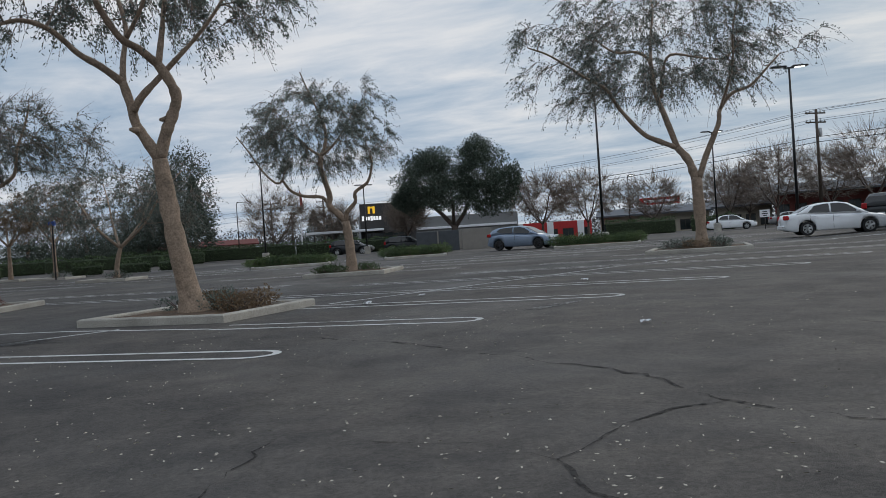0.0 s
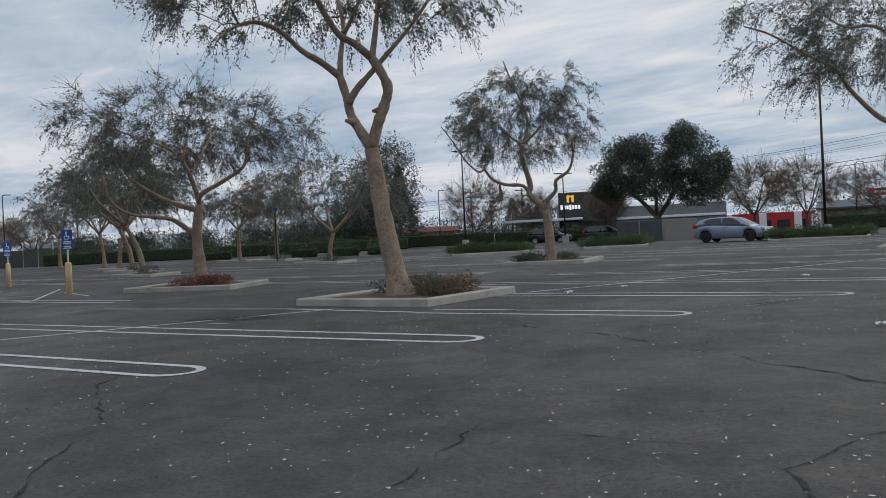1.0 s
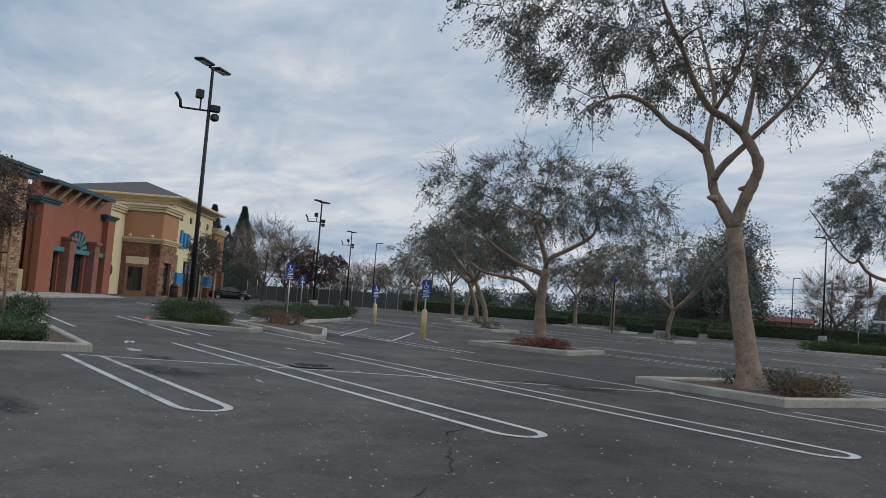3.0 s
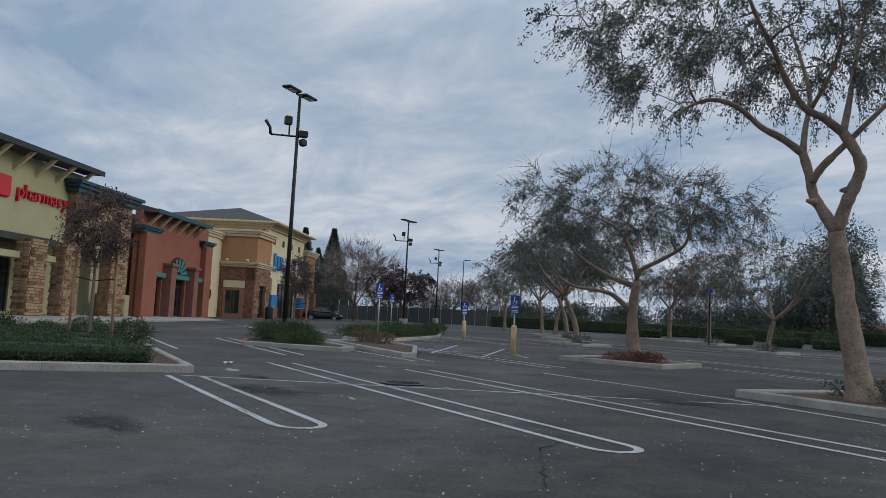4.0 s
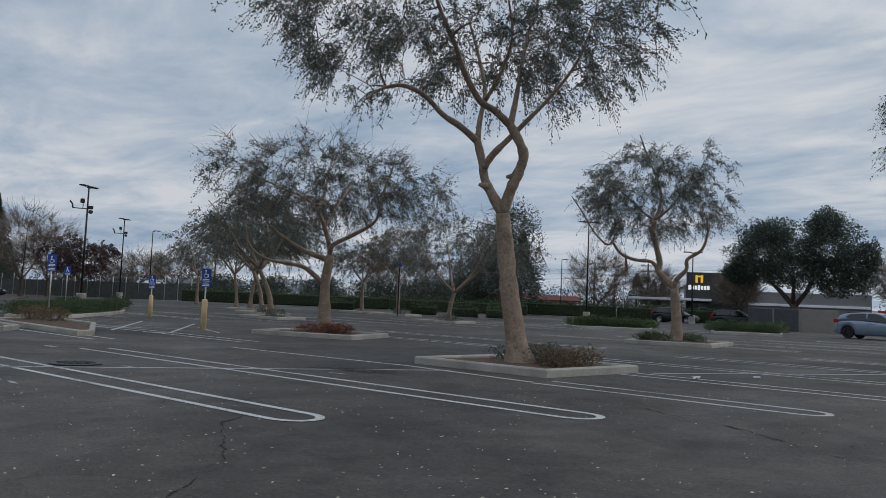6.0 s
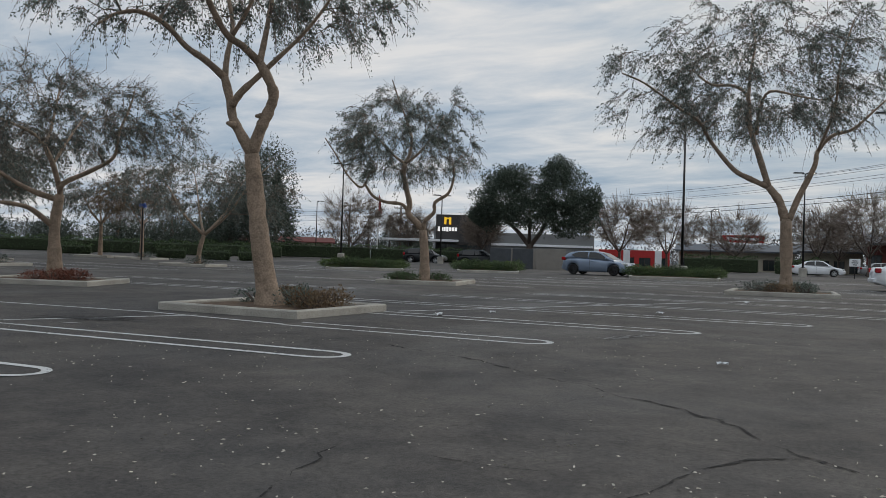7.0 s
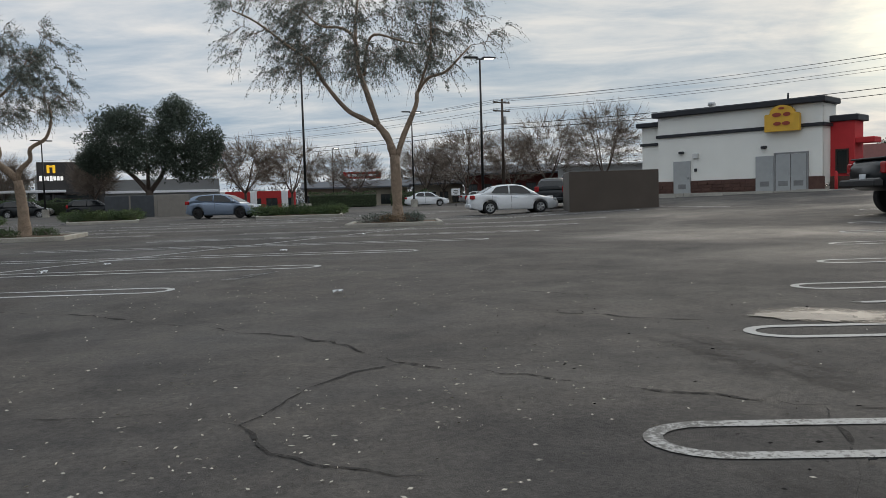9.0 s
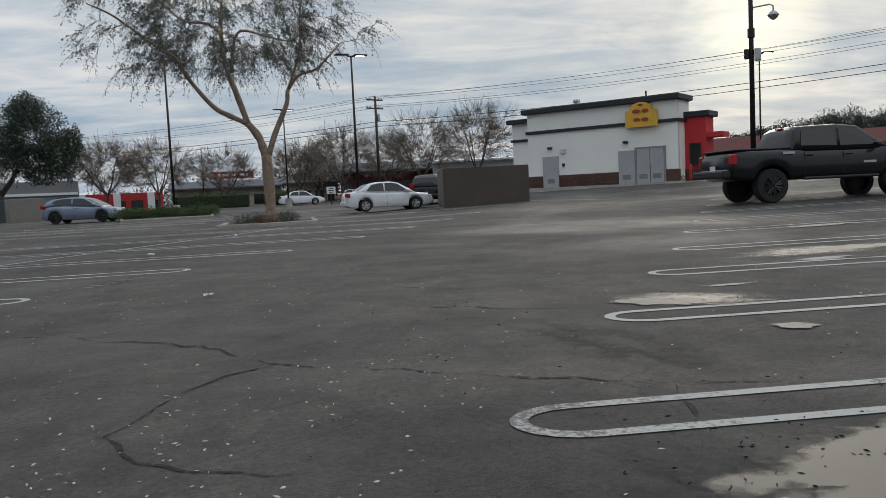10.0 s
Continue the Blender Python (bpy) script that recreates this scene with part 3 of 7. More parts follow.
# ---- the tree on the nearest island ----
island([(-9.55, 12.1), (-6.36, 12.1), (-6.08, 14.85), (-9.3, 14.85)], label="raised planting island with a chalky concrete curb and low scrub")
K = 0.00976
def A(pts, r, d=None):
    return shape(pts, K, 1507, 697, 0.24, [(1.1 if r[0] > 0.15 else 0.9) * a for a in r], d, 0.868)
weeping_tree("parking_lot_tree", (-7.7, 13.1), 126.4, [
    A([(1512, 712), (1497, 640), (1478, 540), (1466, 450), (1458, 395)], (0.20, 0.125)),
    A([(1458, 395), (1432, 355), (1414, 325), (1405, 285), (1392, 243)], (0.125, 0.085), (0, 0.2)),
    A([(1418, 340), (1402, 338)], (0.09, 0.035), (0, -0.1)),
    A([(1392, 243), (1350, 215), (1310, 195), (1265, 158), (1215, 143), (1170, 155), (1138, 180)], (0.085, 0.025), (0.2, -0.6)),
    A([(1392, 243), (1394, 190), (1402, 120), (1380, 30), (1350, -60)], (0.075, 0.025), (0.2, 1.4)),
    A([(1458, 395), (1476, 345), (1492, 312), (1503, 280), (1493, 252), (1470, 218)], (0.13, 0.095), (0, -0.2)),
    A([(1482, 318), (1466, 322)], (0.09, 0.035), (0, -0.15)),
    A([(1470, 218), (1435, 195), (1400, 180), (1365, 130), (1345, 85), (1310, 20), (1280, -60)], (0.09, 0.03), (-0.2, -1.6)),
    A([(1470, 218), (1480, 160), (1490, 90), (1505, 0), (1530, -90)], (0.075, 0.025), (-0.2, 0.8)),
    A([(1410, 180), (1450, 120), (1470, 60), (1460, 0)], (0.05, 0.02), (-0.5, -1.2)),
    A([(1412, 300), (1430, 276), (1464, 247), (1511, 206), (1564, 158), (1618, 93), (1650, 20)], (0.085, 0.02), (0.05, -0.5)),
], (-1.25, 7.35, 0.0, 4.75, 2.5, 4.3), 11, n_tips=480, twigs=7, leaves=18, leaf=(0.072, 0.03), droop=0.8, twig_len=0.55, label="open weeping tree with a pale forked trunk on a curbed island")

# ---- the tree by the handicapped stalls ----
island([(-20.1, 15.45), (-16.4, 16.45), (-17.3, 18.85), (-21.0, 17.85)])
K2 = 0.0128
def B(pts, r, d=None):
    return shape(pts, K2, 448, 570, 1.2, r, d)
weeping_tree("parking_lot_tree", (-18.69, 17.3), 140.5, [
    B([(448, 580), (446, 500), (446, 440), (456, 370)], (0.21, 0.13)),
    B([(456, 375), (462, 345), (520, 312), (570, 276), (580, 220), (602, 160), (612, 120)], (0.09, 0.02), (0, -0.8)),
    B([(442, 445), (400, 410), (370, 400), (300, 390), (258, 358), (250, 310)], (0.09, 0.02), (0, -1.0)),
    B([(450, 382), (400, 365), (350, 337), (300, 300), (275, 262), (230, 230)], (0.09, 0.02), (0, 0.8)),
    B([(456, 360), (440, 300), (415, 250), (385, 228), (330, 208), (260, 180)], (0.09, 0.02), (0, -0.5)),
    B([(425, 260), (440, 190), (450, 130), (460, 80)], (0.06, 0.015), (0, 1.0)),
    B([(440, 300), (480, 220), (520, 150)], (0.05, 0.015), (0, 1.5)),
], (-0.4, 4.95, 0.0, 4.15, 1.5, 3.8), 12, n_tips=330, twigs=8, leaves=17, leaf=(0.072, 0.03), bare_top=0.8, twig_len=0.6, droop=0.8, label="umbrella-shaped tree with bare twiggy top on a curbed island")

# ---- the small tree on the island beyond ----
island([(-12.75, 26.2), (-9.75, 26.8), (-10.25, 29.9), (-13.4, 29.2)])
K3 = 0.0098
def C(pts, r, d=None):
    return shape(pts, K3, 452, 900, 1.6, r, d)
weeping_tree("parking_lot_tree", (-11.57, 27.93), 115.6, [
    C([(452, 915), (453, 800), (446, 700)], (0.20, 0.14)),
    C([(446, 700), (456, 665), (490, 630), (494, 592), (545, 556), (566, 490), (560, 445)], (0.10, 0.03), (0, -0.8)),
    C([(446, 700), (415, 665), (388, 637), (394, 600), (381, 540), (369, 480), (376, 440)], (0.13, 0.09), (0, 0.2)),
    C([(376, 440), (396, 390), (400, 330), (380, 262), (345, 170), (322, 100)], (0.08, 0.02), (0.2, 0.6)),
    C([(376, 440), (430, 400), (480, 340), (530, 260)], (0.06, 0.02), (0.2, -0.8)),
    C([(376, 440), (330, 405), (280, 350), (220, 290)], (0.06, 0.02), (0.2, 1.0)),
    C([(388, 637), (365, 602), (300, 595), (250, 572), (222, 532), (212, 540), (190, 535), (150, 490), (110, 420), (70, 360)], (0.075, 0.02), (0.1, -0.6)),
], (-0.9, 5.5, 0.0, 2.95, 2.1, 2.8), 13, n_tips=260, twigs=7, leaves=22, leaf=(0.072, 0.03), bare_top=0.4, twig_len=0.55, droop=0.8, label="small weeping tree with curved limbs on a planted island")

# ---- the tree on the island at the end of the row ----
island([(-0.85, 30.0), (2.85, 30.35), (2.75, 33.4), (-0.75, 33.2)])
K4 = 0.0140
def D(pts, r, d=None):
    return shape(pts, K4, 525, 765, 1.6, r, d)
weeping_tree("parking_lot_tree", (1.1, 31.6), 90.6, [
    D([(525, 780), (527, 680), (527, 575)], (0.25, 0.19)),
    D([(524, 578), (512, 530), (486, 492)], (0.16, 0.13)),
    D([(486, 492), (440, 470), (400, 445), (345, 372), (318, 320), (270, 286), (180, 215), (120, 185)], (0.11, 0.025), (0, -0.9)),
    D([(486, 492), (460, 400), (440, 330), (435, 250), (400, 215), (340, 205), (290, 160)], (0.12, 0.03), (0, 0.8)),
    D([(436, 260), (442, 170), (452, 90), (440, 0)], (0.07, 0.02), (0.3, 1.5)),
    D([(456, 352), (464, 290), (490, 246), (560, 266), (620, 280), (660, 250)], (0.07, 0.02), (0.3, -1.0)),
    D([(534, 578), (556, 520), (594, 440), (602, 400), (636, 360), (682, 345), (725, 305), (760, 270)], (0.12, 0.025), (0, 0.5)),
    D([(602, 400), (640, 300), (650, 200), (680, 100)], (0.06, 0.02), (0.2, -1.4)),
], (-1.05, 8.0, 0.0, 4.9, 2.9, 4.7), 14, n_tips=430, twigs=7, leaves=19, leaf=(0.085, 0.034), bare_top=0.35, twig_len=0.8, droop=0.8, label="tall weeping tree with three pale limbs on a scrubby island")


# ---- lamp posts ----
def lamp_post(az, d, h, heads=2, cams=False, arm=0, name="street_lamp", r=0.085, footing=0.75, label=""):
    x, y = at(az, d)
    z = gz(x, y)
    e = empty(name, pose(x, y, z, 0, 0, az - 90), label or "black steel parking lot lamp post on a concrete footing", "lamp post", "parking lot lamps")
    part("footing", Geo().lathe((0, 0, 0), [(0.33, -0.1), (0.33, footing - 0.05), (0.29, footing)], 18), CONCRETE, e, "round concrete footing", smooth=False)
    part("base_plate", Geo().box((0, 0, footing + 0.025), (0.36, 0.36, 0.05), 0, 0.01), BLACK_METAL, e)
    part("pole", Geo().tube([(0, 0, footing), (0, 0, h * 0.5), (0, 0, h)], [r, r * 0.85, r * 0.62], 10), BLACK_METAL, e, smooth=True)
    for s in ((-1, 1) if heads == 2 else (1,)):
        head = part("lamp_head", Geo().box((s * 0.56, 0.0, h + 0.06), (0.8, 0.36, 0.09), 0, 0.025).box((s * 0.12, 0, h - 0.02), (0.24, 0.07, 0.08), 0, 0.01), BLACK_METAL, e)
        head.matrix_basis = pose(0, 0, 0, 0, 0, 58 if cams else 20)
        part("lens", Geo().box((s * 0.56, 0, h + 0.012), (0.5, 0.24, 0.02), 0, 0.004), mat("lit_lamp_lens", (0.8, 0.8, 0.74), 0.3, vary=0.05, bump=0, emit=4.0) if az < 96 and s > 0 else mat("lamp_lens", (0.7, 0.7, 0.66), 0.3, vary=0.05, bump=0), head)
    if cams:
        zc_ = h - 1.55
        part("camera_arm", Geo().tube([(-0.95, 0, zc_), (0.1, 0, zc_)], 0.035, 8).tube([(-0.95, 0, zc_), (-0.98, 0, zc_ + 0.25), (-1.15, -0.1, zc_ + 0.48)], [0.05, 0.05, 0.06], 8), BLACK_METAL, e, "floodlight arm", smooth=True)
        part("floodlight", Geo().box((-0.35, -0.05, zc_ + 0.55), (0.26, 0.2, 0.32), 0.3, 0.03).tube([(-0.3, 0, zc_), (-0.3, 0, zc_ + 0.4)], 0.03, 6), BLACK_METAL, e)
        part("camera_box", Geo().box((0.2, 0, zc_ + 0.1), (0.34, 0.24, 0.24), 0.2, 0.03).box((0.22, 0.05, zc_ - 0.2), (0.24, 0.24, 0.26), 0.5, 0.05), BLACK_METAL, e)
    return e


lamp_post(165.35, 29.0, 9.05, 2, True)
lamp_post(156.85, 62.0, 8.35, 2, True)
lamp_post(154.5, 94.0, 8.8, 2, True)
lamp_post(152.65, 112, 9.0, 1)
lamp_post(121.8, 76.0, 9.2, 2)
lamp_post(97.47, 50.0, 9.3, 2)
lamp_post(84.65, 46.5, 8.9, 2)
lamp_post(89.85, 75.0, 8.9, 2)
lamp_post(95.7, 110.0, 8.0, 1)
lamp_post(114.6, 84.0, 7.2, 2)
lamp_post(123.65, 120.0, 8.3, 1)


# ---- parking signs ----
def bars(g, rows, w, x0, z0, y, dz, h):
    for i, f in enumerate(rows):
        g.box((x0, y, z0 - i * dz), (w * f, 0.004, h))
    return g


def stall_sign(x, y, h, bollard=False, plate=True, face=None):
    z = gz(x, y)
    az = math.degrees(math.atan2(y - STAND[1], x - STAND[0]))
    e = empty("parking_sign", pose(x, y, z, 0, 0, (az if face is None else face) - 90), "blue accessible parking sign on a " + ("yellow bollard" if bollard else "galvanised post"), "sign", "accessible parking signs")
    part("post", Geo().tube([(0, 0, -0.1), (0, 0, h)], 0.027, 8), GALV, e, smooth=True)
    if bollard:
        part("bollard", Geo().lathe((0, 0, 0), [(0.095, -0.1), (0.095, 0.98), (0.08, 1.03), (0.04, 1.05)], 16), YELLOW_POST, e, "faded yellow bollard", smooth=True)
    top = h + 0.02
    p = part("sign_panel", Geo().box((0, -0.035, top - 0.23), (0.31, 0.012, 0.46), 0, 0.004), SIGN_BLUE, e)
    g = Geo()
    # wheelchair pictogram
    cx, cz, yy = 0.0, top - 0.19, -0.044
    g.add([(cx - 0.01 + 0.075 * math.cos(a) * q, yy, cz - 0.05 + 0.075 * math.sin(a) * q) for q in (1.0, 0.78) for a in [math.pi * (0.75 + 1.5 * k / 12) for k in range(13)]], [(i, i + 1, i + 14, i + 13) for i in range(12)])
    g.box((cx - 0.02, yy, cz + 0.035), (0.026, 0.006, 0.11)).box((cx + 0.02, yy, cz - 0.01), (0.09, 0.006, 0.024)).box((cx + 0.06, yy, cz - 0.05), (0.024, 0.006, 0.09)).box((cx - 0.02, yy, cz + 0.115), (0.04, 0.006, 0.04), 0, 0.0)
    bars(g, (0.8, 0.9), 0.26, 0, top - 0.37, yy, 0.05, 0.026)
    part("pictogram", g, SIGN_WHITE, p, "white pictogram and lettering")
    if plate:
        q = part("fine_plate", Geo().box((0, -0.035, top - 0.55), (0.31, 0.012, 0.15), 0, 0.004), SIGN_BLUE, e)
        part("lettering", bars(Geo(), (0.8, 0.9), 0.26, 0, top - 0.52, -0.044, 0.055, 0.026), SIGN_WHITE, q, "white lettering")
    return e


stall_sign(-28.9, 12.6, 2.45)
stall_sign(-22.15, 14.95, 2.05, True)
stall_sign(-33.3, 18.9, 1.95, True)
stall_sign(-41.5, 18.4, 2.3, plate=False)


# ---- hedges, groundcover and shrubs ----
def shrub(rng, x, y, rx, ry, h, n, material, leaf=(0.07, 0.035), base=0.1, name="shrub", label="rounded green shrub in a planting island", rz=0.0):
    z = gz(x, y) + base
    e = empty(name, pose(x, y, z, 0, 0, rz), label, "shrub", "planting bed shrubs")
    q = foliage_clump(rng, (0, 0, h * 0.45), (rx, ry, h * 0.55), n, leaf[0], leaf[1], 0.45)
    q[:, :, 2] = np.maximum(q[:, :, 2], 0.01)
    part("foliage", Geo().quads(q), material, e, fix=False)
    g = Geo()
    for k in range(7):
        a = rng.uniform(0, 6.28)
        g.tube([(0.1 * math.cos(a) * rx, 0.1 * math.sin(a) * ry, -0.05), (0.35 * rx * math.cos(a), 0.35 * ry * math.sin(a), h * 0.35), (0.6 * rx * math.cos(a), 0.6 * ry * math.sin(a), h * 0.7)], [0.02, 0.014, 0.006], 4, cap=False)
    part("stem", g, BARK_DARK, e, "woody stems", fix=False)
    return e


def hedge(rng, p0, p1, w, h, density, material, leaf=(0.09, 0.05), label="clipped dark green hedge along the lot", base=0.08):
    """A clipped hedge between two plan points."""
    a, b = Vector(p0), Vector(p1)
    L = (b - a).length
    z = (gz(*p0) + gz(*p1)) / 2 + base
    e = empty("hedge", pose(a.x, a.y, z, 0, 0, math.degrees(math.atan2(b.y - a.y, b.x - a.x))), label, "hedge", "hedges")
    n = int(density * L)
    pos = rng.uniform(0, 1, (n, 3)) * np.array((L, w, h)) - np.array((0, w / 2, 0))
    face = rng.integers(0, 3, n)
    dirs = np.zeros((n, 3))
    top, side = face == 0, face > 0
    bump = 0.10 * np.sin(pos[:, 0] * 2.1) + 0.07 * np.sin(pos[:, 0] * 5.3 + 1) + rng.normal(0, 0.05, n)
    pos[top, 2] = h + bump[top]
    dirs[top, 2] = 1
    sgn = np.where(rng.uniform(0, 1, n) < 0.5, -1, 1)
    pos[side, 1] = sgn[side] * (w / 2 + 0.5 * bump[side])
    dirs[side, 1] = sgn[side]
    part("foliage", Geo().quads(leaf_quads(rng, pos, dirs, leaf[0], leaf[1], 0.7)), material, e, fix=False)
    # solid dark box inside the leaves: the hedge's inner shade put into its colour
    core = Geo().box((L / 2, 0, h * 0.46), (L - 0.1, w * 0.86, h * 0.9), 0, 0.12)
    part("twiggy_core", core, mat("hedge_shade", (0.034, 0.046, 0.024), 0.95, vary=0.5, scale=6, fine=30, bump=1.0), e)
    return e


RNG = np.random.default_rng(5)
# scrub on the islands of the four trees
for cx, cy, rx, ry, k, m, hh in ((-7.0, 13.6, 0.75, 0.5, 8, LEAF_DRY, 0.34), (-7.3, 13.7, 1.1, 0.5, 4, LEAF, 0.36), (-18.7, 17.2, 1.5, 0.8, 8, LEAF_RED, 0.32), (-11.57, 27.85, 1.2, 0.9, 9, LEAF_HEDGE, 0.30), (1.05, 31.4, 1.4, 0.9, 8, LEAF, 0.40), (1.25, 31.6, 1.4, 1.0, 4, LEAF_DRY, 0.34)):
    for i in range(k):
        a, r = RNG.uniform(0, 6.28), RNG.uniform(0.25, 1) ** 0.5
        shrub(RNG, cx + rx * r * math.cos(a), cy + ry * r * math.sin(a), RNG.uniform(0.35, 0.55), RNG.uniform(0.35, 0.55), hh * RNG.uniform(0.8, 1.15), 420, m, (0.06, 0.03), label="low scrubby groundcover at the foot of a tree")
island([(-22.5, -7.0), (-13.7, -7.0), (-13.85, 3.05), (-22.5, 3.05)], label="long planting island with a clipped hedge and a staked young tree")
for i in range(5):
    hedge(RNG, (-14.85 - 1.4 * i, -6.6), (-14.85 - 1.4 * i, 2.4 - 0.25 * i), 1.25, 0.36 + 0.05 * (i % 2), 1700, LEAF_HEDGE, (0.05, 0.03), "clipped low hedge filling a planting island")
for p in ((-21.5, 1.5), (-20.5, -0.5), (-21.7, 2.6)):
    shrub(RNG, p[0], p[1], 0.6, 0.6, 0.7, 3600, LEAF_HEDGE, (0.05, 0.03))
island([(-27.7, 7.0), (-25.0, 6.25), (-21.9, 8.7), (-23.0, 9.5), (-27.9, 9.6)], red=1, label="planting island with rounded shrubs and a red-painted curb end")
for p, m, h in (((-26.8, 8.3), LEAF_HEDGE, 0.72), ((-25.9, 8.3), LEAF_HEDGE, 0.72), ((-25.2, 8.4), LEAF_HEDGE, 0.72), ((-26.4, 9.0), LEAF_HEDGE, 0.72), ((-24.5, 8.7), LEAF_HEDGE, 0.72), ((-24.0, 8.8), LEAF_LIME, 0.5), ((-23.9, 8.4), LEAF_LIME, 0.4)):
    shrub(RNG, p[0] - 0.22, p[1] - 0.6, 0.75, 0.7, h, 4200, m, (0.05, 0.03))
island([(-28.5, 10.3), (-19.7, 9.75), (-19.9, 10.3), (-24.7, 12.5), (-28.8, 12.9)], label="pointed concrete island beside the accessible stalls")
for p, h in (((-27.4, 11.4), 0.55), ((-25.6, 11.5), 0.5), ((-28.0, 12.0), 0.45)):
    shrub(RNG, p[0], p[1], 0.55, 0.5, h, 700, LEAF_DRY, (0.07, 0.035))
for az, d, h, m in ((160.2, 36, 0.6, LEAF_HEDGE), (159.2, 37, 0.6, LEAF_HEDGE), (158.0, 38, 0.6, LEAF_HEDGE), (156.8, 39, 0.6, LEAF_HEDGE), (155.8, 42, 0.6, LEAF_HEDGE), (155.0, 45, 0.6, LEAF_HEDGE), (157.5, 48, 0.6, LEAF_HEDGE), (154.6, 52, 0.6, LEAF_HEDGE)):
    shrub(RNG, *at(az, d), 1.0, 0.9, h, 3000, m, (0.07, 0.04))
island([at(161.2, 35), at(157.5, 35.5), at(154.2, 43), at(154.0, 52), at(158.5, 49)], label="long planting island with a row of clipped shrubs")
# islands before the restaurants
for az0, az1, d0, d1, k in ((117.2, 122.8, 46.5, 47.5, 7), (108.8, 113.3, 47.5, 50, 6), (94.9, 101.0, 45.5, 49, 9)):
    a, b = at(az0, d0), at(az1, d0)
    c, e_ = at(az1, d1 + 3), at(az0, d1 + 3)
    island([a, b, c, e_], label="planting island with clipped green mounds")
    for i in range(k):
        f = (i + 0.5) / k
        for q in (0.3, 0.7):
            xx, yy = at(az0 + (az1 - az0) * f, d0 + 0.9 + (d1 + 1.2 - d0) * q)
            shrub(RNG, xx, yy, 0.75, 0.7, RNG.uniform(0.4, 0.7), 1500, LEAF_LIME if (i + int(q * 10)) % 3 == 0 else LEAF_HEDGE, (0.075, 0.04))
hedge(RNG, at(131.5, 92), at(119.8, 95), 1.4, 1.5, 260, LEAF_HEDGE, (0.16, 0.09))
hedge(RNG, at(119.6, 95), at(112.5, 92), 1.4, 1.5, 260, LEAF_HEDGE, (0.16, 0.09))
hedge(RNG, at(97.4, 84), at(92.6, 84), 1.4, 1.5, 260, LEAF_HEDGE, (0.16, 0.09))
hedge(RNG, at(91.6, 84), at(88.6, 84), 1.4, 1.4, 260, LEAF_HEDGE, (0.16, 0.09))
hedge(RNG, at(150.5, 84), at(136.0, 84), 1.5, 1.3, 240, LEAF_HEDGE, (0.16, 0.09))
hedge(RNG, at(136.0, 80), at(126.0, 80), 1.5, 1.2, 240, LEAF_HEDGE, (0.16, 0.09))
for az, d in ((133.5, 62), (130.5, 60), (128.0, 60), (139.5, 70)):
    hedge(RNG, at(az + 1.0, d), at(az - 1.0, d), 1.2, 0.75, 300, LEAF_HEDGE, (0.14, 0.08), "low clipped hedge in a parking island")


# ---- further trees ----
def small_tree(az, d, h, fork, spread, seed, kind="weeping", lean=0.0, tips=120, r0=0.13, leafmat=LEAF, bare=0.3, bark=BARK, label="", vr=0.45, twig=0.9, leaves=13, leaf=(0.13, 0.055), group="parking lot trees"):
    rng = np.random.default_rng(seed)
    x, y = at(az, d)
    limbs = auto_limbs(rng, h, fork, spread, r0, 4, lean)
    up_ = kind == "bare"
    return weeping_tree("bare_tree" if up_ else "parking_lot_tree", (x, y), az, limbs, (lean, fork + (h - fork) * 0.58, 0, spread, (h - fork) * vr, spread), seed,
                        n_tips=int(tips * (1.5 if up_ else 1.2)), twigs=9 if up_ else 6, leaves=0 if up_ else leaves, twig_r=2.6 if up_ else 1.5, leaf=leaf, droop=-0.5 if up_ else 0.8, bare_top=bare, bark=BARK_DARK if up_ else bark,
                        leafmat=leafmat, label=label or ("leafless winter tree with a brown twiggy crown" if up_ else "weeping tree in a far row of parking islands"), twig_len=twig, group="bare street trees" if up_ else group)


small_tree(144.3, 43, 6.6, 2.5, 3.6, 21, lean=-0.8, tips=125)
small_tree(145.0, 51, 7.0, 2.6, 3.6, 22, lean=-0.7, tips=115)
small_tree(145.9, 59, 7.2, 2.6, 3.8, 23, lean=0.4, tips=105)
small_tree(146.8, 67, 7.4, 2.6, 3.8, 24, lean=-0.3, tips=100)
small_tree(131.7, 47, 6.6, 1.7, 5.0, 25, tips=180, bare=0.5, lean=0.3)
small_tree(138.0, 64, 5.6, 2.4, 3.2, 26, tips=120, bare=0.4)
small_tree(135.4, 60, 6.4, 2.4, 3.4, 27, tips=110, bare=0.6, leafmat=LEAF_DRY)
small_tree(149.5, 75, 6.5, 2.5, 3.5, 29, tips=110, bare=0.6)
for i, (az, d) in enumerate(((144.3, 43), (145.0, 51), (145.9, 59), (132.0, 47), (138.0, 64), (135.4, 60))):
    x, y = at(az, d)
    island([(x - 1.7, y - 0.9), (x + 1.7, y - 0.9), (x + 1.7, y + 0.9), (x - 1.7, y + 0.9)])
    if i % 2 == 1 or i == 0:
        shrub(RNG, x + 0.6, y - 0.2, 0.9, 0.5, 0.45, 400, LEAF, (0.09, 0.05), label="low groundcover round a tree foot")
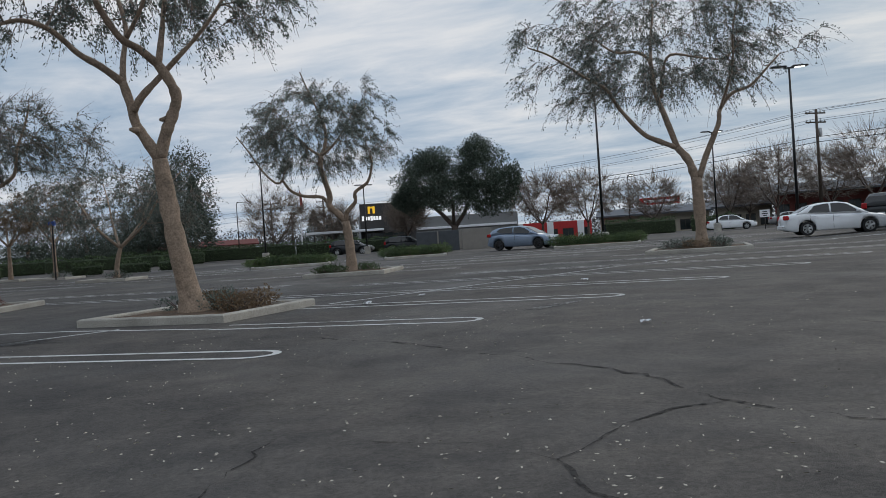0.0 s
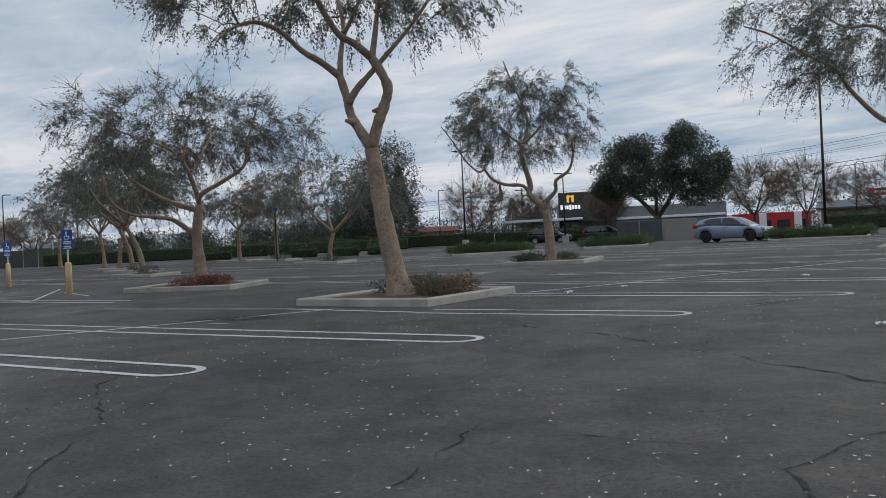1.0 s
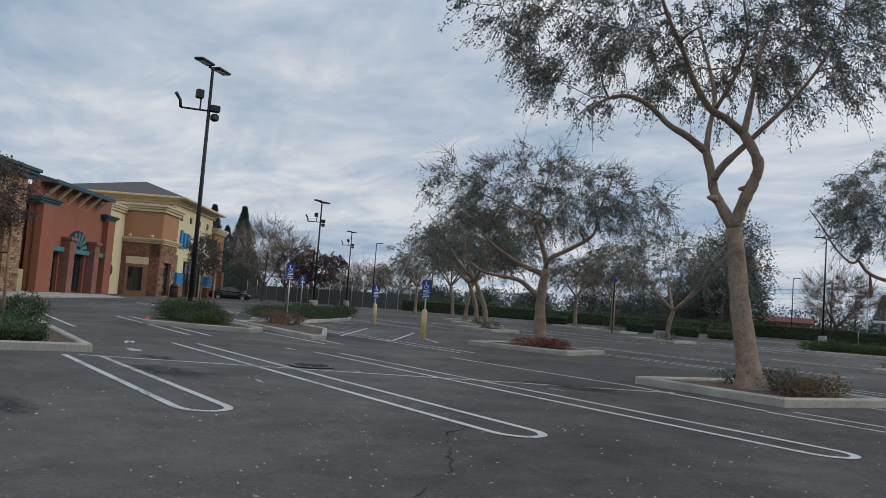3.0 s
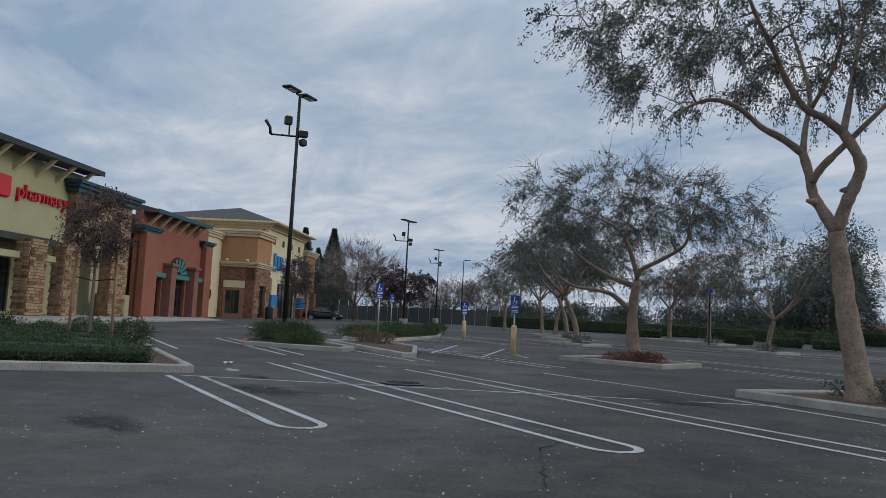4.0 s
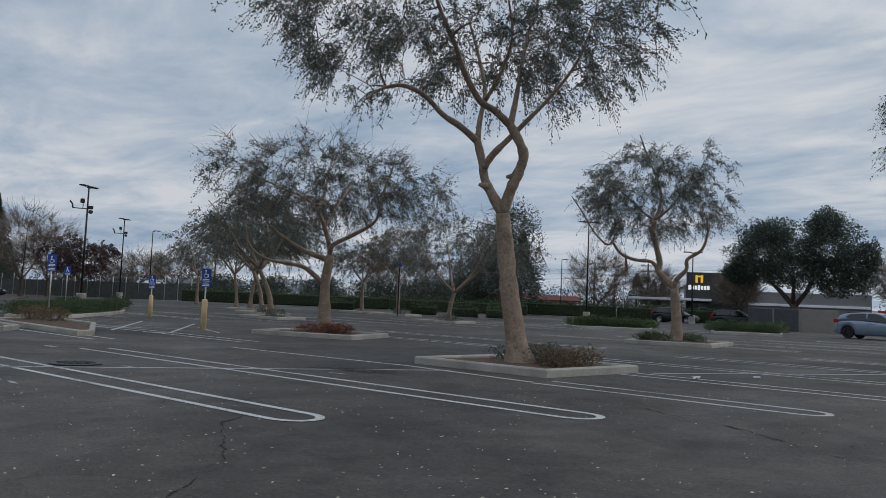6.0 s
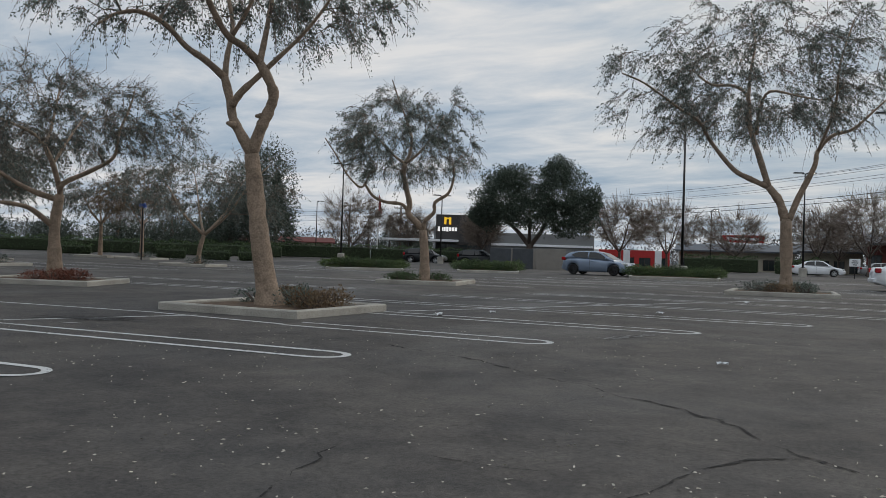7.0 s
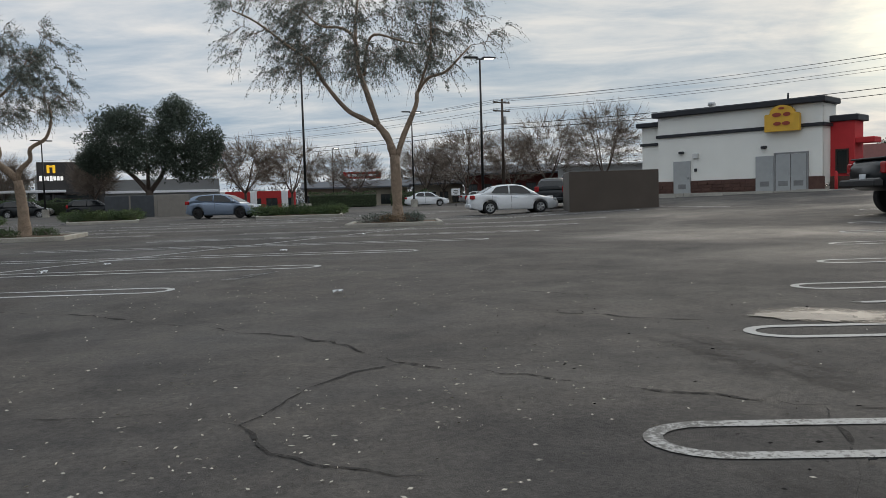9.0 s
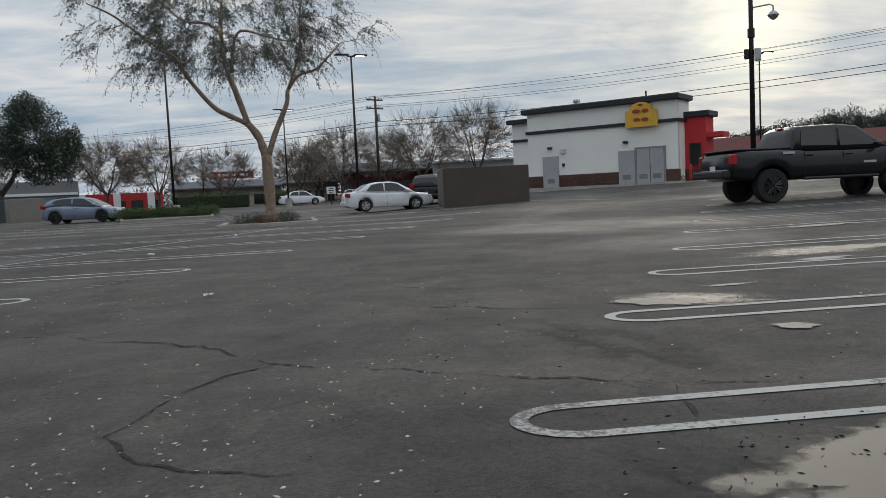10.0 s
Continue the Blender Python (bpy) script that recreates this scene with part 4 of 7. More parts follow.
for i, (az, d, h, s) in enumerate(((101.8, 80, 6.1, 3.6), (98.6, 92, 6.9, 3.8), (94.1, 100, 6.0, 4.2), (89.0, 92, 7.0, 3.6), (86.0, 86, 8.2, 3.9), (80.2, 84, 8.6, 4.4), (76.2, 80, 8.8, 4.4), (87.8, 110, 7.5, 4.5), (82.8, 100, 8.0, 4.2), (121.0, 96, 7.0, 4.4), (160.4, 96, 8.6, 4.4), (158.9, 100, 7.6, 3.6), (151.0, 120, 6.0, 5.0), (153.5, 125, 6.0, 5.0), (117.0, 100, 5.5, 3.2), (111.6, 88, 5.0, 2.2))):
    small_tree(az, d, h * (0.88 if az < 92 else 1.0), 1.7, s * (0.85 if az < 92 else 1.0), 40 + i, "bare", tips=150, r0=0.14, twig=1.2, vr=0.55)
small_tree(157.0, 92, 6.4, 1.8, 3.6, 60, "weeping", tips=120, leafmat=mat("dusky_purple_leaf", (0.05, 0.028, 0.03), 0.7, vary=0.4, obj=True, bump=0), bare=0.2, bark=BARK_DARK, leaves=14, leaf=(0.22, 0.1))


# ---- young staked trees before the stores ----
def staked_tree(az, d, h, seed, stakes=True, leafmat=None):
    rng = np.random.default_rng(seed)
    x, y = at(az, d)
    e = weeping_tree("young_tree", (x, y), az, auto_limbs(rng, h, h * 0.48, h * 0.17, 0.04, 5), (0, h * 0.73, 0, h * 0.165, h * 0.23, h * 0.165), seed, n_tips=130, twigs=5, leaves=8, leaf=(0.062, 0.04),
                     droop=0.3, bark=TWIG, leafmat=mat("dusky_russet_leaf", (0.085, 0.058, 0.052), 0.75, vary=0.5, bump=0, obj=True, thin=0.2), label="young tree with sparse russet leaves tied to wooden stakes", twig_len=0.4, group="young staked trees")
    if stakes:
        rx, ry = math.cos(radians(az - 90)), math.sin(radians(az - 90))
        for sx in (-0.45, 0.5):
            part("stake", Geo().tube([(sx * rx, sx * ry, -0.1), (sx * 0.95 * rx, sx * 0.95 * ry, h * 0.6)], 0.035, 8), mat("stake_wood", (0.30, 0.19, 0.10), 0.85, vary=0.35), e, "round wooden stake", smooth=True)
        part("tie", Geo().tube([(-0.43 * rx, -0.43 * ry, h * 0.42), (0, 0, h * 0.4), (0.47 * rx, 0.47 * ry, h * 0.42)], 0.014, 5), RUBBER, e, "black rubber tie")
    return e


staked_tree(178.0, 21.0, 4.05, 71)
staked_tree(164.7, 33.0, 3.4, 72)


# ---- the live oak, conifers and the far woods ----
def broad_tree(name, x, y, clumps, n, leafmat, leaf, trunk, seed, label, bark=BARK_DARK):
    rng = np.random.default_rng(seed)
    e = empty(name, pose(x, y, gz(x, y)), label, "tree", "background trees")
    g = Geo()
    for limb in trunk:
        g.tube([p[:3] for p in limb], [p[3] for p in limb], 8)
    part("trunk", g, bark, e, smooth=True)
    Q = []
    tot = sum(c[3] * c[5] for c in clumps)
    for c in clumps:
        k = int(n * c[3] * c[5] / tot)
        Q.append(foliage_clump(rng, c[:3], c[3:6], k, leaf[0], leaf[1], 0.35))
    part("crown", Geo().quads(np.concatenate(Q)), leafmat, e, "dense small leaves", fix=False)
    return e


ox, oy = at(108.2, 75)
broad_tree("oak_tree", ox, oy, [(-2.6, 0, 6.6, 3.1, 3.0, 2.6), (-4.4, 0.3, 5.0, 1.8, 2.0, 1.5), (2.6, 0.4, 6.9, 2.6, 2.8, 3.2), (4.9, 0, 5.3, 1.9, 2.0, 2.0), (0.2, -0.6, 5.2, 3.0, 2.8, 1.9), (2.4, 0.5, 9.0, 1.4, 1.5, 1.5), (-2.0, 0.2, 8.4, 2.2, 2.2, 1.4), (-5.2, 0, 4.9, 0.9, 1.1, 1.0), (6.1, 0, 6.4, 0.8, 0.9, 1.2), (3.6, -0.3, 3.7, 1.8, 1.8, 0.9)], 60000, LEAF_OAK, (0.19, 0.10),
           [[(0, 0, -0.1, 0.42), (0, 0, 1.2, 0.34), (0.1, 0, 2.2, 0.3)], [(0.1, 0, 2.0, 0.26), (-1.2, 0.1, 3.4, 0.2), (-3.2, 0.2, 5.2, 0.08)], [(0.1, 0, 2.0, 0.24), (1.1, 0, 3.3, 0.2), (2.6, 0.3, 6.2, 0.08)], [(0, 0, 2.2, 0.2), (0.2, -0.5, 4.2, 0.14), (0, -0.4, 6, 0.05)]], 81, "large dark evergreen oak with a dense double crown")


def conifer(az, d, h, r, seed, n=8000):
    rng = np.random.default_rng(seed)
    x, y = at(az, d)
    e = empty("conifer_tree", pose(x, y, gz(x, y)), "tall dark conifer with drooping boughs", "tree", "background trees")
    part("trunk", Geo().tube([(0, 0, -0.1), (0, 0, h * 0.5), (0, 0, h)], [0.03 * h, 0.018 * h, 0.02], 7), BARK_DARK, e, smooth=True)
    f = rng.uniform(0.08, 1, n) ** 0.8
    tier = np.floor(f * 14) / 14 + rng.uniform(0, 0.075, n)
    a = rng.uniform(0, 6.283, n)
    rr = 1.5 * r * (1 - tier) ** 1.15 * (0.55 + 0.45 * np.sin(a * 3 + np.floor(f * 14) * 2.1) ** 2) * rng.uniform(0.25, 1, n) ** 0.5 + 0.05
    pos = np.stack([rr * np.cos(a), rr * np.sin(a), h * tier - 0.25 * rr], axis=1)
    dirs = np.stack([np.cos(a), np.sin(a), np.full(n, -0.35)], axis=1)
    low = tier < 0.55
    part("crown", Geo().quads(leaf_quads(rng, pos[low], dirs[low], 0.036 * h, 0.014 * h, 0.5)).quads(leaf_quads(rng, pos[~low], dirs[~low], 0.026 * h, 0.01 * h, 0.4)), LEAF_CONIFER, e, "dark needle boughs", fix=False)
    return e


for i, (az, d, h, r) in enumerate(((162.15, 130, 14.5, 4.2), (164.2, 132, 14.6, 4.6), (163.2, 140, 12, 5.0), (118.35, 150, 8.2, 3.2), (117.2, 152, 7.2, 2.6), (115.9, 150, 6.8, 2.8), (116.6, 156, 7.0, 2.6), (51.2, 120, 7.0, 3.0), (126.5, 100, 10.5, 3.2))):
    conifer(az, d, h, r, 90 + i)
# the big dark evergreen behind the nearest tree, and others by the park
for i, (az, d, w, h, n) in enumerate(((127.7, 88, 4.2, 12.6, 11000), (129.6, 92, 3.6, 7.4, 6000), (133.5, 98, 3.6, 4.6, 4000), (137.0, 102, 4.0, 4.2, 4000), (141.0, 106, 3.6, 4.0, 3600), (131.0, 104, 3.4, 5.0, 4000), (148.0, 120, 4.0, 4.0, 3600), (144.5, 114, 3.4, 4.0, 3600), (161.9, 120, 4.0, 6.5, 5000), (165.0, 135, 5.0, 9.0, 5000))):
    x, y = at(az, d)
    broad_tree("evergreen_tree", x, y, [(0, 0, h * 0.5, w, w, h * 0.36), (w * 0.3, 0, h * 0.78, w * 0.6, w * 0.6, h * 0.22), (-w * 0.45, 0.3, h * 0.62, w * 0.6, w * 0.6, h * 0.22), (w * 0.5, 0, h * 0.36, w * 0.6, w * 0.6, h * 0.2), (-w * 0.5, 0, h * 0.3, w * 0.6, w * 0.6, h * 0.18)], int(n * 1.5), LEAF_CONIFER if i % 2 == 0 else LEAF_OAK, (0.26, 0.12),
               [[(0, 0, -0.1, 0.3), (0, 0, h * 0.4, 0.22), (0, 0, h * 0.8, 0.06)]], 110 + i, "dark evergreen tree behind the lot")
for i, (az, h) in enumerate(((56.0, 6.6), (53.3, 7.4), (52.0, 7.6), (50.0, 7.2), (48.5, 7.4), (57.6, 6.0))):
    x, y = at(az, 112)
    broad_tree("evergreen_tree", x, y, [(0, 0, h * 0.6, 3.4, 3, h * 0.38), (1.6, 0, h * 0.8, 2.0, 2, h * 0.2), (-1.8, 0, h * 0.7, 1.8, 2, h * 0.2)], 9000, LEAF_OAK, (0.22, 0.11), [[(0, 0, -0.1, 0.25), (0, 0, h * 0.6, 0.1)]], 140 + i, "rounded evergreen tree along the road")
# distant belt of woods all round
rng = np.random.default_rng(9)
Q = []
for k in range(620):
    a = math.radians(rng.uniform(0, 360))
    r = rng.uniform(185, 260)
    h = rng.uniform(4.5, 8.5)
    w = rng.uniform(3.5, 8)
    Q.append(foliage_clump(rng, (r * math.cos(a), r * math.sin(a), h * 0.45 + 0.5), (w, w, h * 0.55), 420, 0.6, 0.3, 0.3))
tagged(part("far_woods", Geo().quads(np.concatenate(Q)), mat("far_tree_foliage", (0.058, 0.056, 0.054), 0.85, vary=0.5, scale=0.05, fine=0.4, bump=0, obj=True), fix=False), "distant belt of winter trees round the lot", "trees", kind="stuff")


# ---- stores along the west side ----
STUCCO_GREEN = mat("sage_green_stucco", (0.40, 0.385, 0.22), 0.9, vary=0.10, scale=0.7, fine=30, bump=0.2)
STUCCO_RED = mat("terracotta_stucco", (0.28, 0.105, 0.068), 0.9, vary=0.12, scale=0.7, fine=30, bump=0.2)
STUCCO_CREAM = mat("cream_stucco", (0.66, 0.58, 0.38), 0.9, vary=0.08, scale=0.7, fine=30, bump=0.2)
STUCCO_TAN = mat("ochre_stucco", (0.38, 0.205, 0.105), 0.9, vary=0.12, scale=0.7, fine=30, bump=0.2)
TRIM_CREAM = mat("cream_cornice", (0.55, 0.46, 0.30), 0.85, vary=0.1)
TEAL = mat("dark_teal_fascia", (0.030, 0.075, 0.085), 0.6, vary=0.15)
ROOF_DARK = mat("dark_shingle_roof", (0.085, 0.078, 0.075), 0.9, vary=0.3, scale=4, fine=12, bump=0.5)


def masonry(name, tones, relief):
    """Stone or brick whose tone changes from piece to piece and within each."""
    m = bpy.data.materials.new(name)
    m.use_nodes = True
    nt = m.node_tree
    b = nt.nodes["Principled BSDF"]
    b.inputs["Roughness"].default_value = 0.92
    co, oi, n1, n2 = (nt.nodes.new("ShaderNode" + k) for k in ("TexCoord", "ObjectInfo", "TexNoise", "TexNoise"))
    n1.inputs["Scale"].default_value, n1.inputs["Detail"].default_value = 3.5, 6.0
    n2.inputs["Scale"].default_value, n2.inputs["Detail"].default_value = 22.0, 5.0
    for n in (n1, n2):
        nt.links.new(co.outputs["Object"], n.inputs["Vector"])
    a = nt.nodes.new("ShaderNodeMath")
    a.operation = "MULTIPLY_ADD"
    a.inputs[1].default_value = 0.75
    nt.links.new(oi.outputs["Random"], a.inputs[0])
    nt.links.new(n1.outputs[0], a.inputs[2])
    c = nt.nodes.new("ShaderNodeMath")
    c.operation = "SUBTRACT"
    c.inputs[1].default_value = 0.35
    nt.links.new(a.outputs[0], c.inputs[0])
    r = nt.nodes.new("ShaderNodeValToRGB")
    for k, t in enumerate(tones):
        e_ = r.color_ramp.elements[k] if k < 2 else r.color_ramp.elements.new(0.5)
        e_.position, e_.color = (0.08 + 0.84 * k / (len(tones) - 1)), (*t, 1)
    nt.links.new(c.outputs[0], r.inputs[0])
    nt.links.new(r.outputs[0], b.inputs["Base Color"])
    bp = nt.nodes.new("ShaderNodeBump")
    bp.inputs["Strength"].default_value, bp.inputs["Distance"].default_value = relief, 0.02
    nt.links.new(n2.outputs[0], bp.inputs["Height"])
    nt.links.new(bp.outputs[0], b.inputs["Normal"])
    return m


STONE = masonry("stacked_ledgestone", ((0.10, 0.055, 0.034), (0.24, 0.135, 0.07), (0.34, 0.20, 0.105), (0.42, 0.31, 0.20)), 0.9)
BRICK = masonry("brown_brick", ((0.10, 0.05, 0.036), (0.23, 0.11, 0.068), (0.31, 0.145, 0.085), (0.38, 0.23, 0.15)), 0.7)
BLUE_PAINT = mat("blue_painted_band", (0.03, 0.20, 0.45), 0.6, vary=0.1)
RED_LETTER = mat("red_sign_letter", (0.55, 0.02, 0.03), 0.45, vary=0.05, bump=0)
FRAME_DARK = mat("dark_bronze_frame", (0.035, 0.028, 0.024), 0.5, 0.3, vary=0.15)
SHOPGLASS = mat("shop_window_glass", (0.02, 0.028, 0.03), 0.08, vary=0.15, scale=0.8, bump=0, spec=0.6)
FRONT = 149.72
F0 = (STAND[0] + 27 * math.cos(radians(FRONT + 90)), STAND[1] + 27 * math.sin(radians(FRONT + 90)))
BASE = 0.28


def store(name, s, label):
    return empty(name, pose(F0[0] + s * math.cos(radians(FRONT)), F0[1] + s * math.sin(radians(FRONT)), BASE, 0, 0, FRONT), label, "store", "stores")


def wall_with(g, x0, x1, y, z0, z1, holes, thick=0.4):
    """A wall in the plane y, x0 to x1 and z0 to z1, with rectangular holes (a, b, c, d)."""
    xs_ = sorted({x0, x1, *[h[0] for h in holes], *[h[1] for h in holes]})
    for a, b in zip(xs_, xs_[1:]):
        m = (a + b) / 2
        zz = z0
        for h in sorted((h for h in holes if h[0] < m < h[1]), key=lambda h: h[2]):
            if h[2] > zz:
                g.box((m, y + thick / 2, (zz + h[2]) / 2), (b - a, thick, h[2] - zz))
            zz = h[3]
        if z1 > zz:
            g.box((m, y + thick / 2, (zz + z1) / 2), (b - a, thick, z1 - zz))
    return g


def text_mesh(name, body, size, material, parent, m, depth=0.06, label="", width=None):
    cu = bpy.data.curves.new(name, "FONT")
    cu.body, cu.size, cu.extrude, cu.align_x = body, size, depth, "CENTER"
    tmp = new("tmp_text", cu)
    bpy.context.view_layer.update()
    me = bpy.data.meshes.new_from_object(tmp)
    if width:
        k = width / max(1e-6, tmp.dimensions.x)
        me.transform(Matrix.Diagonal((k, 1, 1, 1)))
    bpy.data.objects.remove(tmp)
    me.materials.clear()
    me.materials.append(material)
    ob = new(name, me)
    ob.parent = parent
    ob.matrix_basis = m
    if label:
        ob["label"] = label
    return ob


def window(e, x0, x1, y, z0, z1, name="window", mullions=1, transom=None, frame=FRAME_DARK):
    g = Geo()
    t = 0.09
    for a, b, c, d in ((x0, x1, z0, z0 + t), (x0, x1, z1 - t, z1), (x0, x0 + t, z0 + t, z1 - t), (x1 - t, x1, z0 + t, z1 - t)):
        g.box(((a + b) / 2, y, (c + d) / 2), (b - a, 0.1, d - c))
    for k in range(mullions):
        xm = x0 + (x1 - x0) * (k + 1) / (mullions + 1)
        g.box((xm, y, (z0 + z1) / 2), (t * 0.8, 0.09, z1 - z0 - 2 * t))
    if transom:
        g.box(((x0 + x1) / 2, y, transom), (x1 - x0 - 2 * t, 0.09, t))
    w = part(name, g, frame, e, "dark bronze frame")
    part("pane", Geo().box(((x0 + x1) / 2, y + 0.03, (z0 + z1) / 2), (x1 - x0 - 0.1, 0.02, z1 - z0 - 0.1)), SHOPGLASS, w, "dark glass")
    return w


def eave(e, x0, x1, y0, z, out=1.3, slope=0.45, brackets=6, fascia=TEAL, bracket_mat=None):
    part("roof", Geo().prism([(y0 - out, z), (y0 - out, z + 0.22), (y0 + 3.5, z + 0.22 + slope * 3), (y0 + 3.5, z + slope * 3 - 0.1), (y0, z + 0.02)], x0, x1, "x"), ROOF_DARK, e, "dark shingle eave")
    part("fascia", Geo().box(((x0 + x1) / 2, y0 - out - 0.03, z + 0.12), (x1 - x0 + 0.06, 0.05, 0.30), 0, 0.01), fascia, e, "dark teal fascia")
    for k in range(brackets):
        xb = x0 + (x1 - x0) * (k + 0.5) / brackets
        part("bracket", Geo().prism([(y0, z - 1.05), (y0, z - 0.75), (y0 - out * 0.75, z - 0.02), (y0 - out * 0.95, z - 0.02)], xb - 0.11, xb + 0.11, "x"), bracket_mat or TRIM_CREAM, e)


def cornice(e, x0, x1, y0, y1, z, h, out, material, label=""):
    """A stepped cornice round three sides of a block whose front is at y0."""
    g = Geo()
    for f, o in ((0.0, 0.45), (0.4, 0.75), (0.7, 1.0)):
        hh = h * (0.4 if f < 0.4 else 0.3)
        oo = out * o
        g.box(((x0 + x1) / 2, (y0 + y1) / 2 - oo / 2, z + h * f + hh / 2), (x1 - x0 + 2 * oo, y1 - y0 + oo, hh - 0.004), 0, 0.02)
    part("cornice", g, material, e, label)


def courses(e, x0, x1, z0, z1, y, hole, piece, mat_, name, seed, w=0.55, h=0.2):
    """Stone or brick pieces standing proud of a pier's front face, one mesh shared by all."""
    r = random.Random(seed)
    me = Geo().box((0, 0, 0), (w - 0.02, 0.05, h - 0.018), 0, 0.008).mesh(name, mat_)
    k = 0
    z = z0
    while z + h <= z1 + 0.01:
        x = x0 - (w / 2 if k % 2 else 0)
        while x < x1 - 0.05:
            step = w * r.uniform(0.55, 1.35)
            a, b = max(x, x0), min(x + step, x1)
            if b - a > 0.1 and not (hole and hole[0] < (a + b) / 2 < hole[1] and z < hole[2]):
                ob = new(name, me)
                ob.parent = e
                ob.matrix_basis = Matrix.LocRotScale(((a + b) / 2, y - 0.015 + r.uniform(-0.025, 0.02), z + h / 2), None, ((b - a) / w, 1, r.uniform(0.86, 1.0)))
            x += step
        z += h
        k += 1


# pharmacy: sage stucco, deep eave, stone piers and portal
e = store("pharmacy_store", 0, "sage green stucco pharmacy with stone piers and a deep eave")
part("upper_wall", Geo().box((29.75, -0.6, 6.25), (31.5, 2.2, 4.2), 0, 0.02).box((29.75, 5.0, 8.0), (31.4, 9.0, 0.5)), STUCCO_GREEN, e, "sage green stucco")
part("wall", wall_with(Geo(), 14, 50.5, 0, -0.2, 7.0, [(14.5, 33, 0.1, 3.4), (36.2, 38.4, 0.1, 3.0), (40.2, 41.9, 0.1, 3.1)]).box((32, 12, 3.4), (36, 23, 6.8)), STUCCO_GREEN, e, "sage green stucco")
window(e, 14.5, 24, 0.15, 0.1, 3.4, mullions=4)
window(e, 24, 33, 0.15, 0.1, 3.4, mullions=4)
window(e, 36.2, 38.4, 0.15, 0.1, 3.0, "door", 1, 2.3)
window(e, 40.2, 41.9, 0.15, 0.1, 3.1, "door", 1, 2.3)
eave(e, 14, 45.6, -1.7, 8.4, 1.2, 0.35, 16, mat("slate_fascia", (0.035, 0.042, 0.046), 0.7, vary=0.15))
part("awning", Geo().prism([(-2.05, 3.85), (-2.05, 4.2), (-0.2, 4.2), (-0.2, 3.85)], 14, 42.6, "x"), mat("dark_awning", (0.045, 0.05, 0.045), 0.7, vary=0.2), e, "dark entrance awning")
part("beam", Geo().box((28.5, -1.9, 3.1), (31.0, 0.5, 0.35), 0, 0.03), STUCCO_GREEN, e)
for xa, wd in ((24.0, 1.6), (31.6, 1.6), (39.3, 1.55), (42.65, 1.33)):
    p = part("pier", Geo().box((xa + wd / 2, -2.27, 1.9), (wd, 0.76, 4.2), 0, 0.03), STONE, e, "stacked stone pier")
    courses(p, xa, xa + wd, 0.0, 4.0, -2.66, None, None, STONE, "stone", int(xa), 0.5, 0.16)
    if xa > 39:
        side_me = Geo().box((0, 0, 0), (0.05, 0.36, 0.145), 0, 0.008).mesh("stone", STONE)
        for k in range(25):
            for q in range(2):
                ob = new("stone", side_me)
                ob.parent = p
                ob.matrix_basis = Matrix.LocRotScale((xa - 0.012 - 0.012 * ((k * 7 + q * 3) % 3), -2.46 + 0.38 * q + 0.04 * ((k * 5 + q) % 3 - 1), 0.08 + 0.16 * k), None, (1, 1, 0.95))
p = part("portal", wall_with(Geo(), 44.0, 51.0, -2.2, -0.2, 7.2, [(45.0, 48.8, -0.2, 4.4)], 0.75).box((48.3, -0.6, 5.9), (5.3, 2.0, 2.6)), STONE, e, "stacked stone portal with an arch")
courses(p, 48.8, 51.0, 0.0, 7.0, -2.21, None, None, STONE, "stone", 4, 0.5, 0.16)
courses(p, 44.0, 45.0, 0.0, 7.0, -2.21, None, None, STONE, "stone", 6, 0.5, 0.16)
courses(p, 45.0, 48.8, 4.45, 7.0, -2.21, None, None, STONE, "stone", 5, 0.5, 0.16)
cornice(e, 43.95, 51.05, -2.25, 0.4, 7.15, 0.7, 0.55, TEAL, "dark teal stepped cornice")
text_mesh("sign_lettering", "pharmacy", 1.05, RED_LETTER, e, pose(41.4, -1.8, 6.1, 90, 0, 0), 0.08, "red channel letters", 4.75)
part("sign_mark", Geo().box((36.8, -1.8, 6.5), (3.2, 0.16, 1.1), 0, 0.05), RED_LETTER, e, "plain red sign shape")
part("link_wall", Geo().box((53.2, 1.5, 3.2), (4.6, 1.0, 6.8)).box((53.2, -0.3, 0.7), (4.4, 0.3, 1.5), 0, 0.03), STUCCO_GREEN, e, "lower sage wall")
part("link_cap", Geo().box((53.2, 1.4, 6.7), (4.7, 1.3, 0.35), 0, 0.04), TEAL, e)

# terracotta store
e = store("terracotta_store", 0, "terracotta stucco store with a teal sunburst arch")
VERDIGRIS = mat("verdigris_teal", (0.07, 0.19, 0.19), 0.7, vary=0.2)
part("wall", wall_with(Geo(), 55.5, 68.8, -0.8, -0.2, 7.7, [(57.9, 59.7, -0.1, 3.0), (61.0, 64.3, -0.1, 3.0), (65.8, 67.5, -0.1, 3.0)], 0.5).box((62.15, 9, 3.6), (13.2, 18, 7.6)), STUCCO_RED, e, "terracotta stucco")
eave(e, 55.7, 66.6, -0.8, 7.6, 1.1, 0.35, 6, TEAL, TRIM_CREAM)
for xa, wd in ((55.5, 2.2), (67.3, 1.5)):
    cornice(e, xa - 0.2, xa + wd + 0.2, -1.0, 0.5, 6.1, 0.5, 0.4, TEAL, "teal pier cap")
    part("pier", Geo().box((xa + wd / 2, -0.95, 3.0), (wd, 0.7, 6.2), 0, 0.03), STUCCO_RED, e)
AX = 62.65
